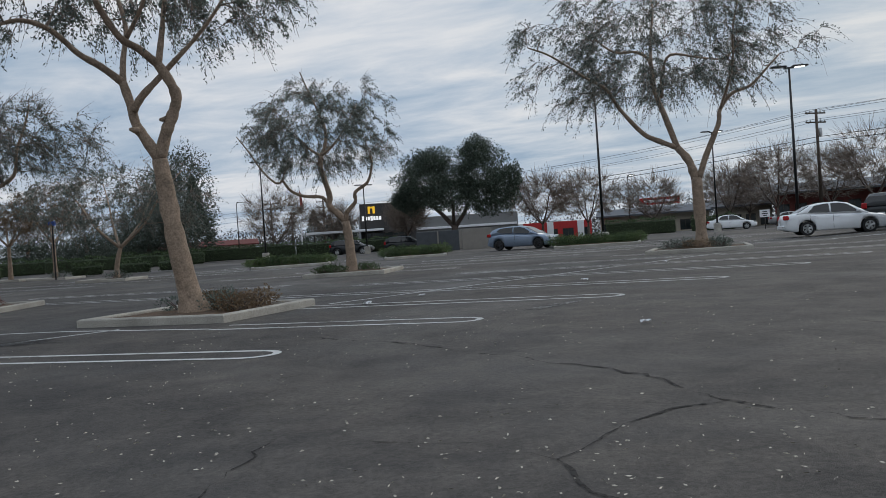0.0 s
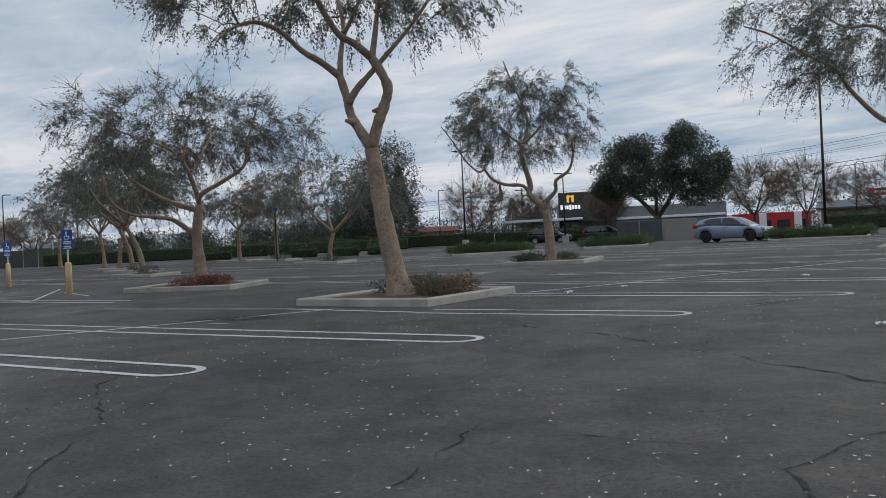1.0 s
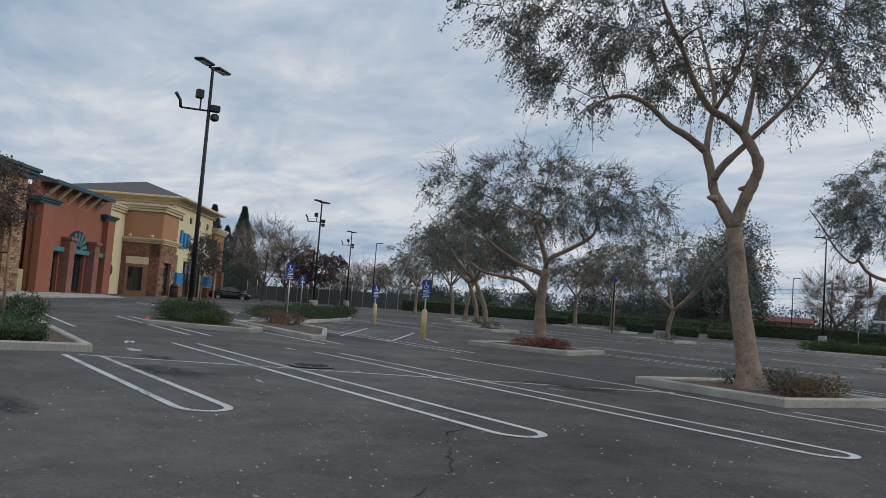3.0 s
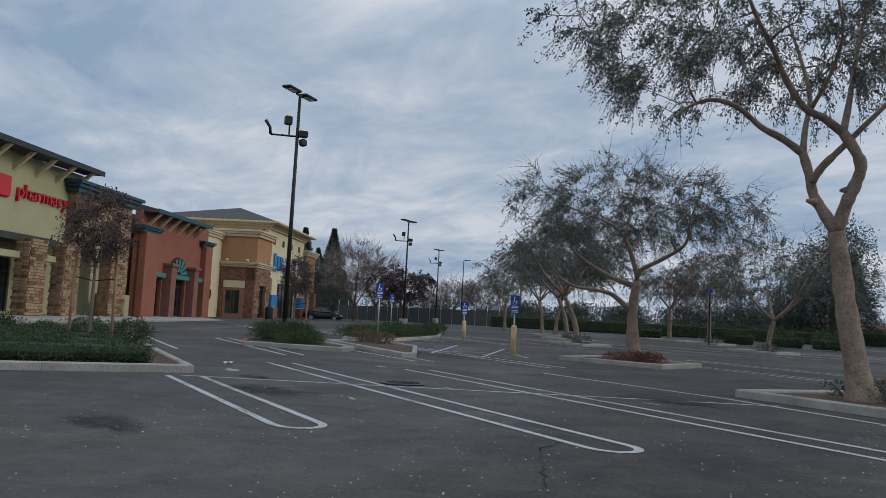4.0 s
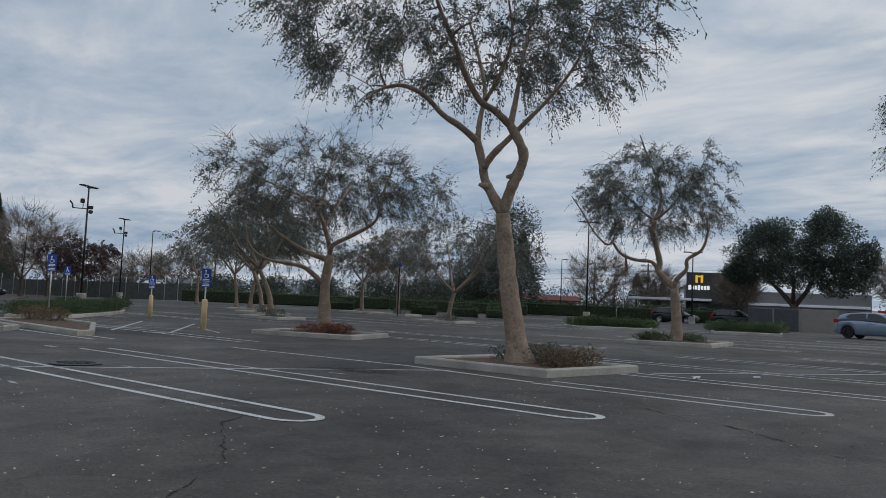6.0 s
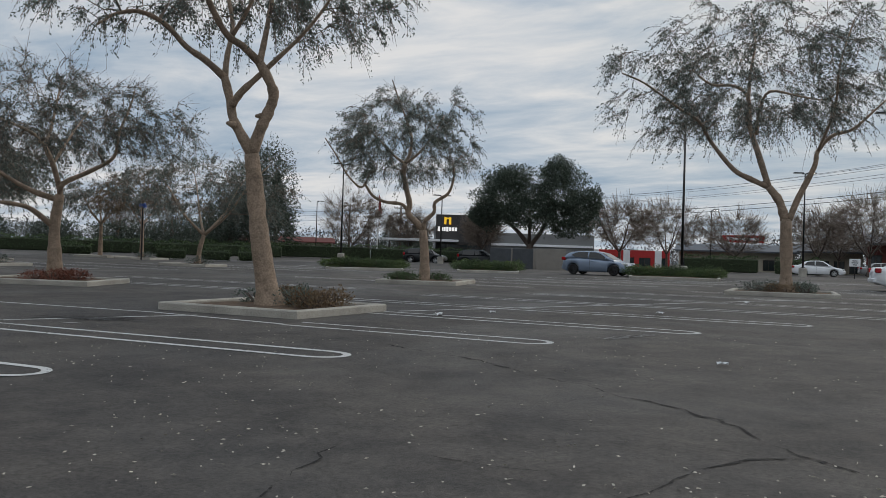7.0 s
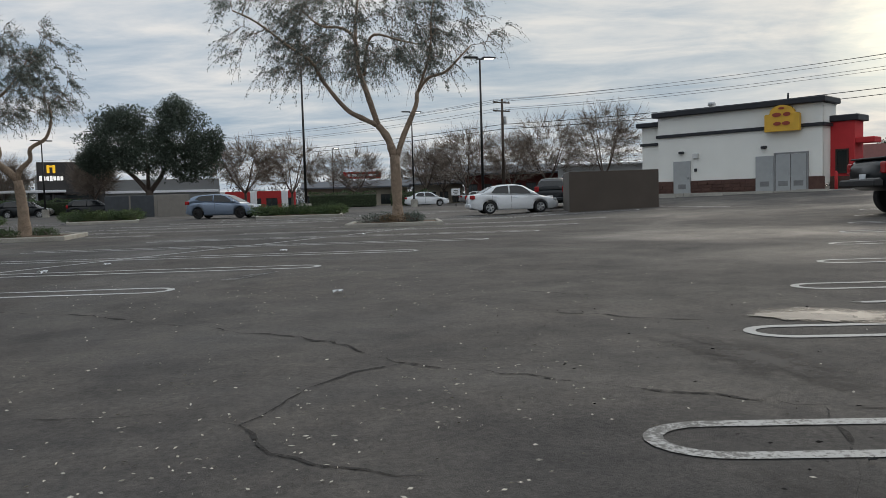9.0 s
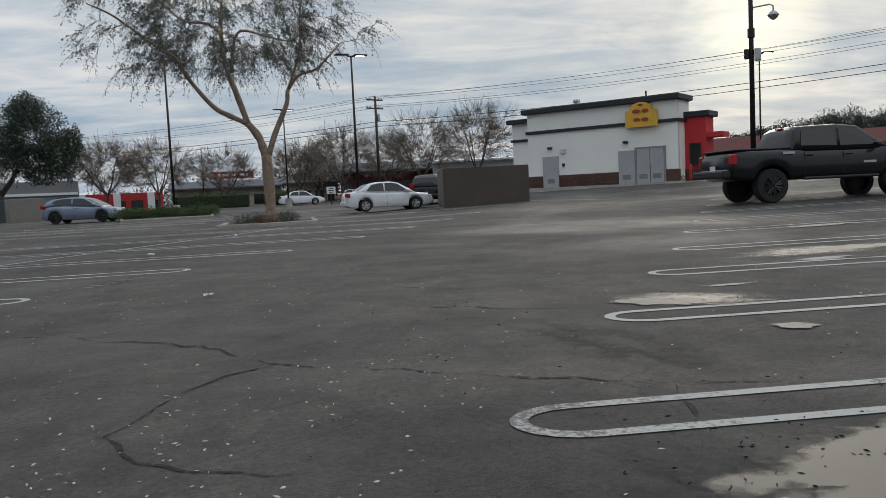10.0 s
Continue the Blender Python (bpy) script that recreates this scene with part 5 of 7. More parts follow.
part("arch_recess", Geo().prism([(AX + 1.9 * math.cos(math.pi * k / 14), 3.3 + 1.5 * math.sin(math.pi * k / 14)) for k in range(15)], -0.86, -0.7, "y"), FRAME_DARK, e, "dark arched recess")
for k in range(7):
    a = math.pi * (k + 0.5) / 7
    part("sunburst_slat", Geo().prism([(AX + f * math.cos(a + g_), 3.35 + 0.8 * f * math.sin(a + g_)) for f, g_ in ((0.35, -0.14), (1.65, -0.13), (1.65, 0.13), (0.35, 0.14))], -0.95, -0.87, "y"), VERDIGRIS, e, "teal sunburst slat")
for a, b in ((57.8, 59.8), (60.9, 64.4), (65.7, 67.5)):
    part("teal_band", Geo().box(((a + b) / 2, -0.98, 3.15), (b - a, 0.3, 0.36), 0, 0.03), VERDIGRIS, e, "teal band over the doorway")
for xa in (60.35, 65.05):
    part("column", Geo().box((xa, -1.15, 2.0), (0.95, 0.7, 4.2), 0, 0.04).box((xa, -1.2, 4.0), (1.15, 0.85, 0.25), 0, 0.03), mat("dusky_red_column", (0.23, 0.105, 0.08), 0.9, vary=0.2), e)
window(e, 57.9, 59.7, -0.5, 0.0, 3.0, "window", 1, 2.3)
window(e, 61.0, 64.3, -0.5, 0.0, 3.0, "door", 3, 2.4)
window(e, 65.8, 67.5, -0.5, 0.0, 3.0, "window", 1, 2.3)

# cream link
e = store("cream_store_link", 0, "plain cream stucco link between two stores")
part("wall", Geo().box((71.4, 9, 3.7), (5.16, 18.4, 7.6), 0, 0.01), STUCCO_CREAM, e, "cream stucco")
cornice(e, 68.9, 73.9, -0.2, 4, 7.4, 0.6, 0.35, TRIM_CREAM)
part("round_sign", Geo().tube([(71.4, -0.24, 2.1), (71.4, -0.30, 2.1)], 0.5, 20), RUBBER, e, "round black sign")
part("sign_plate", Geo().box((71.4, -0.25, 3.05), (0.45, 0.05, 0.5), 0, 0.01), RED_LETTER, e, "small dull red sign plate")

# ochre corner store with its cream tower and hipped roof
e = store("corner_store", 0, "ochre and cream corner store with brick base and hipped roof")
part("wall", wall_with(Geo(), 74.0, 78.8, -3.7, 5.3, 8.3, [], 0.4).box((76.4, 4.6, 6.8), (4.8, 15.8, 3.0)), STUCCO_TAN, e, "ochre stucco")
b = part("brick_base", wall_with(Geo(), 74.0, 78.8, -3.7, -0.2, 5.1, [(75.4, 77.6, 0.1, 3.4)], 0.5).box((76.4, 6.6, 2.4), (4.78, 19.4, 5.1)), BRICK, e, "brown brick base")
courses(b, 74.0, 78.8, 0.0, 5.0, -3.71, (75.4, 77.6, 3.4), None, BRICK, "brick", 8, 0.6, 0.26)
part("brick_side", Geo().box((73.97, -3.2, 2.5), (0.1, 0.9, 5.1)).box((73.97, -1.85, 4.4), (0.1, 3.6, 1.3)).box((73.97, -0.4, 2.0), (0.1, 0.5, 4.0)), BRICK, e, "brown brick side")
part("cream_panel", Geo().box((73.98, -1.7, 3.4), (0.1, 2.1, 0.75), 0, 0.02), STUCCO_CREAM, e)
part("side_window", Geo().box((73.97, -1.6, 1.6), (0.08, 1.3, 2.2), 0, 0.02), SHOPGLASS, e)
part("window_frame", Geo().box((73.93, -1.6, 1.6), (0.06, 0.06, 2.2)).box((73.93, -1.6, 2.72), (0.06, 1.4, 0.08)).box((73.93, -1.6, 1.8), (0.06, 1.3, 0.05)), FRAME_DARK, e)
cornice(e, 74.0, 78.8, -3.7, 4.0, 5.1, 0.5, 0.4, TRIM_CREAM, "cream string cornice")
cornice(e, 74.0, 78.8, -3.7, 4.0, 8.2, 0.7, 0.45, TRIM_CREAM, "cream cornice")
window(e, 75.4, 77.6, -3.4, 0.1, 3.4, "door", 1, 2.4)
for xx, yy in ((73.7, -2.9), (73.7, -0.9), (76.5, -4.2)):
    part("wall_lamp", Geo().lathe((xx, yy, 5.65), [(0.08, 0), (0.16, 0.05), (0.16, 0.2), (0.05, 0.28)], 10), TRIM_CREAM, e, smooth=True)
part("tower_wall", wall_with(Geo(), 78.8, 93.4, -3.3, -0.2, 9.9, [(81.6, 90.6, 0.0, 4.0)], 0.5).box((86.1, 4, 4.8), (14.5, 13.2, 10.2)), STUCCO_CREAM, e, "cream stucco tower")
cornice(e, 78.85, 93.4, -3.3, 10, 9.6, 0.6, 0.5, TRIM_CREAM)
for k in range(4):
    part("small_window", Geo().box((80.8 + 3.4 * k, -3.32, 8.5), (0.6, 0.12, 0.7), 0, 0.02), FRAME_DARK, e, "small square dark window")
part("hip_roof", Geo().add([(77.7, -4.4, 10.3), (94.5, -4.4, 10.3), (94.5, 11.0, 10.3), (77.7, 11.0, 10.3), (85.0, 2.0, 12.6), (88.0, 2.0, 12.6)], [(0, 1, 5, 4), (1, 2, 5), (2, 3, 4, 5), (3, 0, 4), (3, 2, 1, 0)]), ROOF_DARK, e, "dark hipped roof")
part("roof_fascia", Geo().box((86.1, 3.3, 10.25), (17.0, 15.6, 0.2), 0, 0.03), TRIM_CREAM, e)
window(e, 81.6, 90.6, -3.0, 0.0, 4.0, "storefront", 5, 2.6)
for xa in (80.1, 92.0):
    part("pilaster", Geo().box((xa, -3.55, 2.2), (2.0, 0.6, 4.4), 0, 0.03), STUCCO_CREAM, e)
    part("blue_band", Geo().box((xa, -3.6, 2.0), (2.15, 0.7, 1.2), 0, 0.02), BLUE_PAINT, e, "blue painted band")
    part("brick_foot", Geo().box((xa, -3.62, 0.6), (2.2, 0.75, 1.4), 0, 0.02), BRICK, e)
sg = part("sign_board", Geo().box((86.0, -3.4, 6.3), (0.4, 0.2, 0.4)), FRAME_DARK, e)
for k, (dx, w, h) in enumerate(((-4.6, 1.0, 2.0), (-3.4, 0.9, 1.6), (-2.3, 0.9, 1.6), (-1.0, 0.9, 1.4), (0.2, 0.9, 1.4), (1.3, 0.8, 1.4), (2.4, 0.9, 1.4), (3.5, 0.9, 1.4), (4.6, 0.9, 1.4))):
    part("letter_block", Geo().box((85.8 + dx, -3.42, 6.2), (w * 0.72, 0.14, h), 0, 0.03), BLUE_PAINT if k < 3 else SIGN_WHITE, sg, "plain coloured sign shape")
part("end_wing", wall_with(Geo(), 93.5, 98.0, -3.7, -0.2, 8.2, [(94.8, 96.8, 0, 3.6)], 0.5).box((95.75, 6, 4.0), (4.4, 16, 8.2)), STUCCO_TAN, e, "ochre end wing")
cornice(e, 93.5, 98.0, -3.7, 4.0, 8.0, 0.7, 0.4, TRIM_CREAM)
window(e, 94.8, 96.8, -3.4, 0.0, 3.6, "storefront", 1, 2.5)
part("brick_foot", Geo().box((94.1, -3.85, 1.6), (1.0, 0.4, 3.6), 0, 0.02), BRICK, e)
part("brick_foot", Geo().box((97.5, -3.85, 1.6), (1.2, 0.4, 3.6), 0, 0.02), BRICK, e)
e.scale = (1, 1, 0.95)
# paved walk before the stores
w = empty("pavement", pose(F0[0], F0[1], BASE - 0.15, 0, 0, FRONT), "concrete walk along the store fronts", "pavement", kind="structure")
for k in range(29):
    part("slab", Geo().box((14 + 3 * k + 1.5, -3.2, -0.02), (2.985, 6.4, 0.30), 0, 0.015), CONCRETE, w)
x, y = (F0[0] + 74.9 * math.cos(radians(FRONT)) + 5.0 * math.cos(radians(FRONT - 90)), F0[1] + 74.9 * math.sin(radians(FRONT)) + 5.0 * math.sin(radians(FRONT - 90)))
e = empty("litter_bin", pose(x, y, BASE), "black litter bin on the store walk", "bin")
part("body", Geo().lathe((0, 0, 0), [(0.34, 0), (0.38, 0.1), (0.38, 1.0)], 16), RUBBER, e, smooth=True)
part("lid", Geo().lathe((0, 0, 1.0), [(0.41, 0), (0.40, 0.1), (0.2, 0.32), (0.02, 0.36)], 16), BLACK_METAL, e, smooth=True)


# ---- the white restaurant ----
WHITE_STUCCO = mat("off_white_stucco", (0.82, 0.81, 0.76), 0.9, vary=0.05, scale=0.6, fine=25, bump=0.2)
NAVY = mat("charcoal_trim", (0.022, 0.023, 0.028), 0.55, vary=0.15)
GREY_DOOR = mat("grey_painted_door", (0.36, 0.37, 0.37), 0.6, vary=0.08)
RED_WALL = mat("bright_red_wall", (0.50, 0.03, 0.035), 0.7, vary=0.08)
BRICK2 = mat("dark_brick_plinth", (0.085, 0.045, 0.036), 0.9, vary=0.5, scale=3, fine=10, bump=0.8, obj=True)
e = empty("white_restaurant", pose(16.97, 53.4, 1.12, 0, 0, -47), "white stucco restaurant with charcoal trim and a yellow sign", "restaurant")
part("wall", wall_with(Geo(), 1.35, 11.7, 0, 0.78, 5.0, [], 0.3).box((6.55, 1.1, 2.7), (10.3, 2.0, 4.6)), WHITE_STUCCO, e, "off-white stucco")
part("rear_block", Geo().box((5.4, 6.1, 2.6), (7.9, 7.8, 4.4), 0, 0.02), WHITE_STUCCO, e)
part("side_block", Geo().box((0.6, 6, 2.5), (1.5, 11, 4.1), 0, 0.01), WHITE_STUCCO, e)
b = part("brick_plinth", Geo().box((6.5, 0.1, 0.3), (10.5, 0.32, 0.96)).box((0.6, 0.55, 0.3), (1.54, 0.2, 0.9)), BRICK2, e, "dark brick plinth")
courses(b, 3.7, 7.85, -0.1, 0.75, -0.065, None, None, BRICK2, "brick", 12, 0.5, 0.2)
courses(b, 1.3, 2.4, -0.1, 0.75, -0.065, None, None, BRICK2, "brick", 13, 0.5, 0.2)
part("cornice", Geo().box((6.5, 0.0, 5.12), (10.9, 0.7, 0.34), 0, 0.04).box((6.5, 1.2, 5.05), (10.4, 2.2, 0.3), 0, 0.03).box((11.7, 1.0, 5.12), (0.5, 2.4, 0.34), 0, 0.04), NAVY, e, "charcoal parapet cornice")
part("side_cornice", Geo().box((0.55, 5.9, 4.6), (1.9, 11.6, 0.3), 0, 0.04), NAVY, e)
part("trim_band", Geo().box((6.5, -0.06, 3.72), (10.5, 0.16, 0.2), 0, 0.02).box((11.78, 1.0, 3.72), (0.16, 2.2, 0.2), 0, 0.02).box((0.55, 0.42, 3.3), (1.6, 0.12, 0.18), 0, 0.02), NAVY, e, "charcoal band")
for x0, x1, h in ((2.46, 3.66, 2.05), (7.88, 8.98, 2.08), (9.1, 9.96, 2.12), (9.98, 10.85, 2.12)):
    dr = part("door", Geo().box(((x0 + x1) / 2, -0.05, h / 2), (x1 - x0 - 0.02, 0.1, h), 0, 0.012), GREY_DOOR, e, "grey steel door")
    part("door_handle", Geo().box((x1 - 0.14, -0.13, 1.02), (0.05, 0.06, 0.2), 0, 0.01), GALV, dr)
    part("louvre", Geo().box(((x0 + x1) / 2, -0.105, 0.42), (0.55, 0.012, 0.3)), mat("louvre_grey", (0.2, 0.2, 0.2), 0.7), dr)
part("door_frame", Geo().box((9.97, -0.03, 2.18), (1.98, 0.14, 0.1)).box((9.04, -0.03, 1.07), (0.1, 0.14, 2.14)).box((10.91, -0.03, 1.07), (0.1, 0.14, 2.14)), mat("frame_grey", (0.24, 0.24, 0.24), 0.6), e)
for xx, zz in ((3.05, 2.6), (8.4, 2.6)):
    part("wall_lamp", Geo().box((xx, -0.12, zz), (0.3, 0.24, 0.16), 0, 0.03), NAVY, e)
part("meter_box", Geo().box((4.0, -0.08, 2.35), (0.4, 0.14, 0.32), 0, 0.02), mat("box_white", (0.6, 0.6, 0.58), 0.6), e)
part("meter_box", Geo().box((4.0, -0.06, 1.45), (0.16, 0.1, 0.2), 0, 0.01), NAVY, e)
sgn = [(-1.0, 0.0), (1.0, 0.0), (1.0, 0.95), (0.9, 1.02), (0.74, 1.02)] + [(0.70 * math.cos(math.pi * k / 12), 1.05 + 0.46 * math.sin(math.pi * k / 12)) for k in range(13)] + [(-0.74, 1.02), (-0.9, 1.02), (-1.0, 0.95)]
s = part("sign_board", Geo().prism([(9.57 + p[0], 3.46 + p[1]) for p in sgn], -0.42, -0.12, "y"), mat("yellow_sign_face", (0.70, 0.40, 0.05), 0.45, vary=0.15, scale=1.5, bump=0), e, "yellow sign with an arched top")
SIGN_RED = mat("dark_red_sign", (0.30, 0.05, 0.03), 0.5, vary=0.05, bump=0)
for xx, zz, w_, h_ in ((9.57, 4.78, 0.34, 0.13), (9.30, 4.42, 0.52, 0.24), (9.88, 4.42, 0.42, 0.24), (9.32, 3.9, 0.44, 0.22), (9.84, 3.9, 0.46, 0.22)):
    part("sign_shape", Geo().prism([(xx + w_ / 2 * math.cos(a), zz + h_ / 2 * math.sin(a)) for a in [math.pi * k / 8 for k in range(16)]], -0.46, -0.425, "y"), SIGN_RED, s, "plain dark red shape")
part("roof_vent", Geo().lathe((3.6, 3, 5.2), [(0.16, 0), (0.16, 0.5), (0.26, 0.55), (0.24, 0.75), (0.05, 0.8)], 12), GALV, e, smooth=True)
part("roof_vent", Geo().tube([(8.6, 3, 5.2), (8.6, 3, 6.0)], 0.06, 8), NAVY, e)
part("red_wing", Geo().box((12.35, 2.0, 2.0), (1.3, 1.5, 4.0), 0, 0.02), RED_WALL, e, "bright red side wing")
part("wing_cornice", Geo().box((12.45, 2.0, 4.05), (1.6, 1.8, 0.36), 0, 0.04), NAVY, e)
window(e, 12.0, 12.7, 1.22, 0.9, 2.3, mullions=0)
part("canopy", Geo().box((13.5, 2.0, 2.75), (1.0, 1.2, 0.32), 0, 0.03), RED_WALL, e, "red window canopy")
part("wing_plinth", Geo().box((12.37, 1.2, 0.3), (1.3, 0.1, 0.9)), BRICK2, e)
x, y = 25.3, 44.0
ee = empty("bollard", pose(x, y, gz(x, y)), "red steel bollard by the restaurant doors", "bollard")
part("post", Geo().lathe((0, 0, 0), [(0.08, 0), (0.08, 0.95), (0.05, 1.02), (0.01, 1.04)], 12), RED_WALL, ee, smooth=True)
# walk and wheel stops before it
w = empty("pavement", pose(16.97, 53.4, 1.05, 0, 0, -47), "raised concrete walk beside the restaurant", "pavement", kind="structure")
for k in range(8):
    part("slab", Geo().box((0.9 + 2 * k, -0.75, -0.1), (1.985, 1.45, 0.34), 0, 0.015), CONCRETE, w)
for k in range(5):
    x, y = 15.3 + 2.05 * k, 51.9 - 2.2 * k
    ee = empty("wheel_stop", pose(x, y, gz(x, y) + 0.02, 0, 0, -47), "low concrete wheel stop", "wheel stop", "wheel stops")
    part("body", Geo().prism([(-0.09, 0), (-0.07, 0.13), (0.07, 0.13), (0.09, 0)], -0.85, 0.85, "x"), CONCRETE, ee)

# ---- dumpster enclosure ----
x, y = at(78.35, 38.3)
e = empty("dumpster_enclosure", pose(x, y, gz(x, y) - 0.05, 0, 0, -6.0), "brown stucco dumpster enclosure with a flat cap", "enclosure")
BROWN = mat("grey_brown_stucco", (0.088, 0.072, 0.060), 0.9, vary=0.12, scale=1.0, fine=30, bump=0.2)
part("front_wall", Geo().box((2.1, 0.1, 0.95), (4.2, 0.2, 2.05), 0, 0.015), BROWN, e)
part("side_wall", Geo().box((0.1, 2.0, 0.95), (0.2, 3.6, 2.05), 0, 0.015), mat("grey_brown_side", (0.13, 0.115, 0.10), 0.9, vary=0.12), e, "paler side wall")
part("side_wall", Geo().box((4.1, 2.0, 0.95), (0.2, 3.6, 2.05), 0, 0.015), BROWN, e)
part("back_wall", Geo().box((2.1, 3.7, 0.95), (3.8, 0.2, 2.05), 0, 0.015), BROWN, e)
x, y = at(107.7, 62)
e = empty("trash_enclosure", pose(x, y, gz(x, y) - 0.25, 0, 0, 24), "low walled trash enclosure with grey gates", "enclosure")
part("gate", Geo().box((-2.6, 1.6, 0.95), (1.75, 0.1, 1.8), math.radians(-22), 0.02), mat("slate_gate", (0.055, 0.062, 0.07), 0.6, vary=0.2), e, "dark slate gate")
part("gate", Geo().box((-0.9, 0.75, 0.95), (1.75, 0.1, 1.8), math.radians(-28), 0.02), mat("slate_gate", (0.055, 0.062, 0.07)), e, "dark slate gate")
part("front_wall", Geo().box((1.2, 0.0, 0.95), (2.3, 0.2, 1.85), 0, 0.02), mat("warm_grey_wall", (0.22, 0.205, 0.185), 0.9, vary=0.1), e)
part("back_wall", Geo().box((0, 3.4, 0.95), (5.4, 0.2, 1.85), 0, 0.02), mat("warm_grey_wall", (0.22, 0.205, 0.185)), e)

# ---- the burger restaurant and the buildings along the road ----
GREY_PANEL = mat("grey_cladding", (0.20, 0.205, 0.205), 0.8, vary=0.08, scale=0.5)
CHAR_PANEL = mat("charcoal_cladding", (0.045, 0.042, 0.042), 0.7, vary=0.15, scale=0.6)
x, y = at(115.0, 100)
e = empty("burger_restaurant", pose(x, y, 0.35, 0, 0, 27), "grey flat-roofed burger restaurant with a charcoal sign wall", "restaurant")
part("sign_wall", Geo().box((3.5, 0.2, 3.1), (7.0, 0.8, 6.3), 0, 0.02), CHAR_PANEL, e, "charcoal sign wall")
part("wall", Geo().box((13.5, 5.5, 2.0), (14, 9, 4.4), 0, 0.02).box((3.5, 5.2, 2.4), (6.9, 9, 5.2)), GREY_PANEL, e, "grey cladding")
part("fascia", Geo().box((13.6, 0.9, 2.7), (13.4, 0.3, 0.3), 0, 0.02), SIGN_WHITE, e, "white fascia strip")
part("canopy", Geo().box((-2.0, -1.0, 2.9), (9.5, 3.0, 0.28), 0, 0.03), SIGN_WHITE, e, "white flat canopy")
for k in range(4):
    part("canopy_post", Geo().box((-5.8 + 2.4 * k, -2.2, 1.35), (0.16, 0.16, 2.8)), CHAR_PANEL, e)
window(e, 0.6, 6.4, -0.25, 0.1, 2.6, "storefront", 4, 2.1)
for k in range(3):
    window(e, 9.5 + 4.2 * k, 11.0 + 4.2 * k, 0.97, 0.9, 2.2, mullions=0)
sg = part("sign_mark", Geo().box((1.15, -0.26, 5.45), (0.28, 0.1, 0.9), 0, 0.04).box((1.75, -0.26, 5.45), (0.28, 0.1, 0.9), 0, 0.04).box((1.45, -0.26, 5.75), (0.4, 0.08, 0.2), 0, 0.03), mat("warm_yellow_sign", (0.75, 0.45, 0.03), 0.5, vary=0.05, bump=0, emit=0.5), e, "plain yellow sign shape")
for k in range(7):
    part("letter_block", Geo().box((0.35 + 0.36 * k, -0.26, 4.4), (0.27, 0.08, 0.6 if k in (0, 3) else 0.46), 0, 0.02), mat("lit_white_letter", (0.8, 0.8, 0.8), 0.5, vary=0.02, bump=0, emit=0.5), e, "plain white sign shape")


def road_building(az0, az1, d, h, wallmat, roofmat, label, bays=6, roof=0.9, z=0.35):
    """A low roadside building seen across the street."""
    a, b = Vector(at(az0, d)), Vector(at(az1, d))
    L = (b - a).length
    e = empty("roadside_building", pose(a.x, a.y, z, 0, 0, math.degrees(math.atan2(b.y - a.y, b.x - a.x))), label, "building", "roadside buildings")
    W = L / bays
    part("wall", wall_with(Geo(), 0, L, 0, -0.2, h, [(W * k + 0.15 * W, W * k + 0.85 * W, 0.3, h * 0.62) for k in range(bays)], 0.3).box((L / 2, 5, h / 2), (L - 0.1, 8, h - 0.1)), wallmat, e)
    for k in range(bays):
        window(e, W * k + 0.15 * W, W * k + 0.85 * W, 0.12, 0.3, h * 0.62, mullions=1)
    if roof:
        part("roof", Geo().prism([(-1.4, h - 0.15), (-1.4, h + 0.05), (2.0, h + roof), (9.4, h + roof), (9.4, h - 0.1)], -0.5, L + 0.5, "x"), roofmat, e)
    return e


RED_B = mat("road_red_wall", (0.42, 0.03, 0.03), 0.7, vary=0.1)
BEIGE = mat("road_beige_wall", (0.42, 0.38, 0.31), 0.85, vary=0.1)
MAROON = mat("road_maroon_wall", (0.12, 0.035, 0.03), 0.85, vary=0.15)
SLATE = mat("slate_metal_roof", (0.085, 0.095, 0.11), 0.6, 0.0, vary=0.12)
e = road_building(104.0, 98.4, 112, 2.6, RED_B, SIGN_WHITE, "red and white fast food building across the road", 5, 0.0)
for k in range(3):
    part("white_panel", Geo().box((1.0 + 4.2 * k, -0.06, 1.35), (0.9, 0.1, 2.5), 0, 0.02), SIGN_WHITE, e, "white wall panel")
e = road_building(97.8, 90.4, 118, 2.9, BEIGE, SLATE, "beige roadside shops with a low dark roof", 7, 1.0)
sgb = part("sign_board", Geo().box((8.5, -1.6, 4.6), (5.5, 0.2, 1.0), 0, 0.03), RED_B, e, "dull red sign board")
part("lettering", bars(Geo(), (0.9,), 4.6, 8.5, 4.6, -1.72, 0.3, 0.35), SIGN_WHITE, sgb, "pale lettering")
road_building(90.0, 86.4, 112, 3.0, BEIGE, SLATE, "beige roadside shop with a blue-grey roof", 4, 1.0)
road_building(86.2, 78.8, 105, 3.4, MAROON, SLATE, "maroon strip of shops with a slate roof", 7, 1.2, 0.9)
road_building(79.5, 72.5, 96, 3.6, mat("pale_metal_wall", (0.55, 0.57, 0.58), 0.7, vary=0.06), SIGN_WHITE, "pale flat-roofed warehouse across the road", 4, 0.3, 1.2)
road_building(60.5, 46.0, 92, 3.0, MAROON, MAROON, "dark red low building behind the lot", 8, 1.6, 1.0)
road_building(151.5, 146.5, 150, 3.0, BEIGE, SLATE, "low pale building beyond the far fence", 5, 0.8)
road_building(130.5, 122.5, 160, 3.0, BEIGE, MAROON, "low shops beyond the road", 7, 1.0)
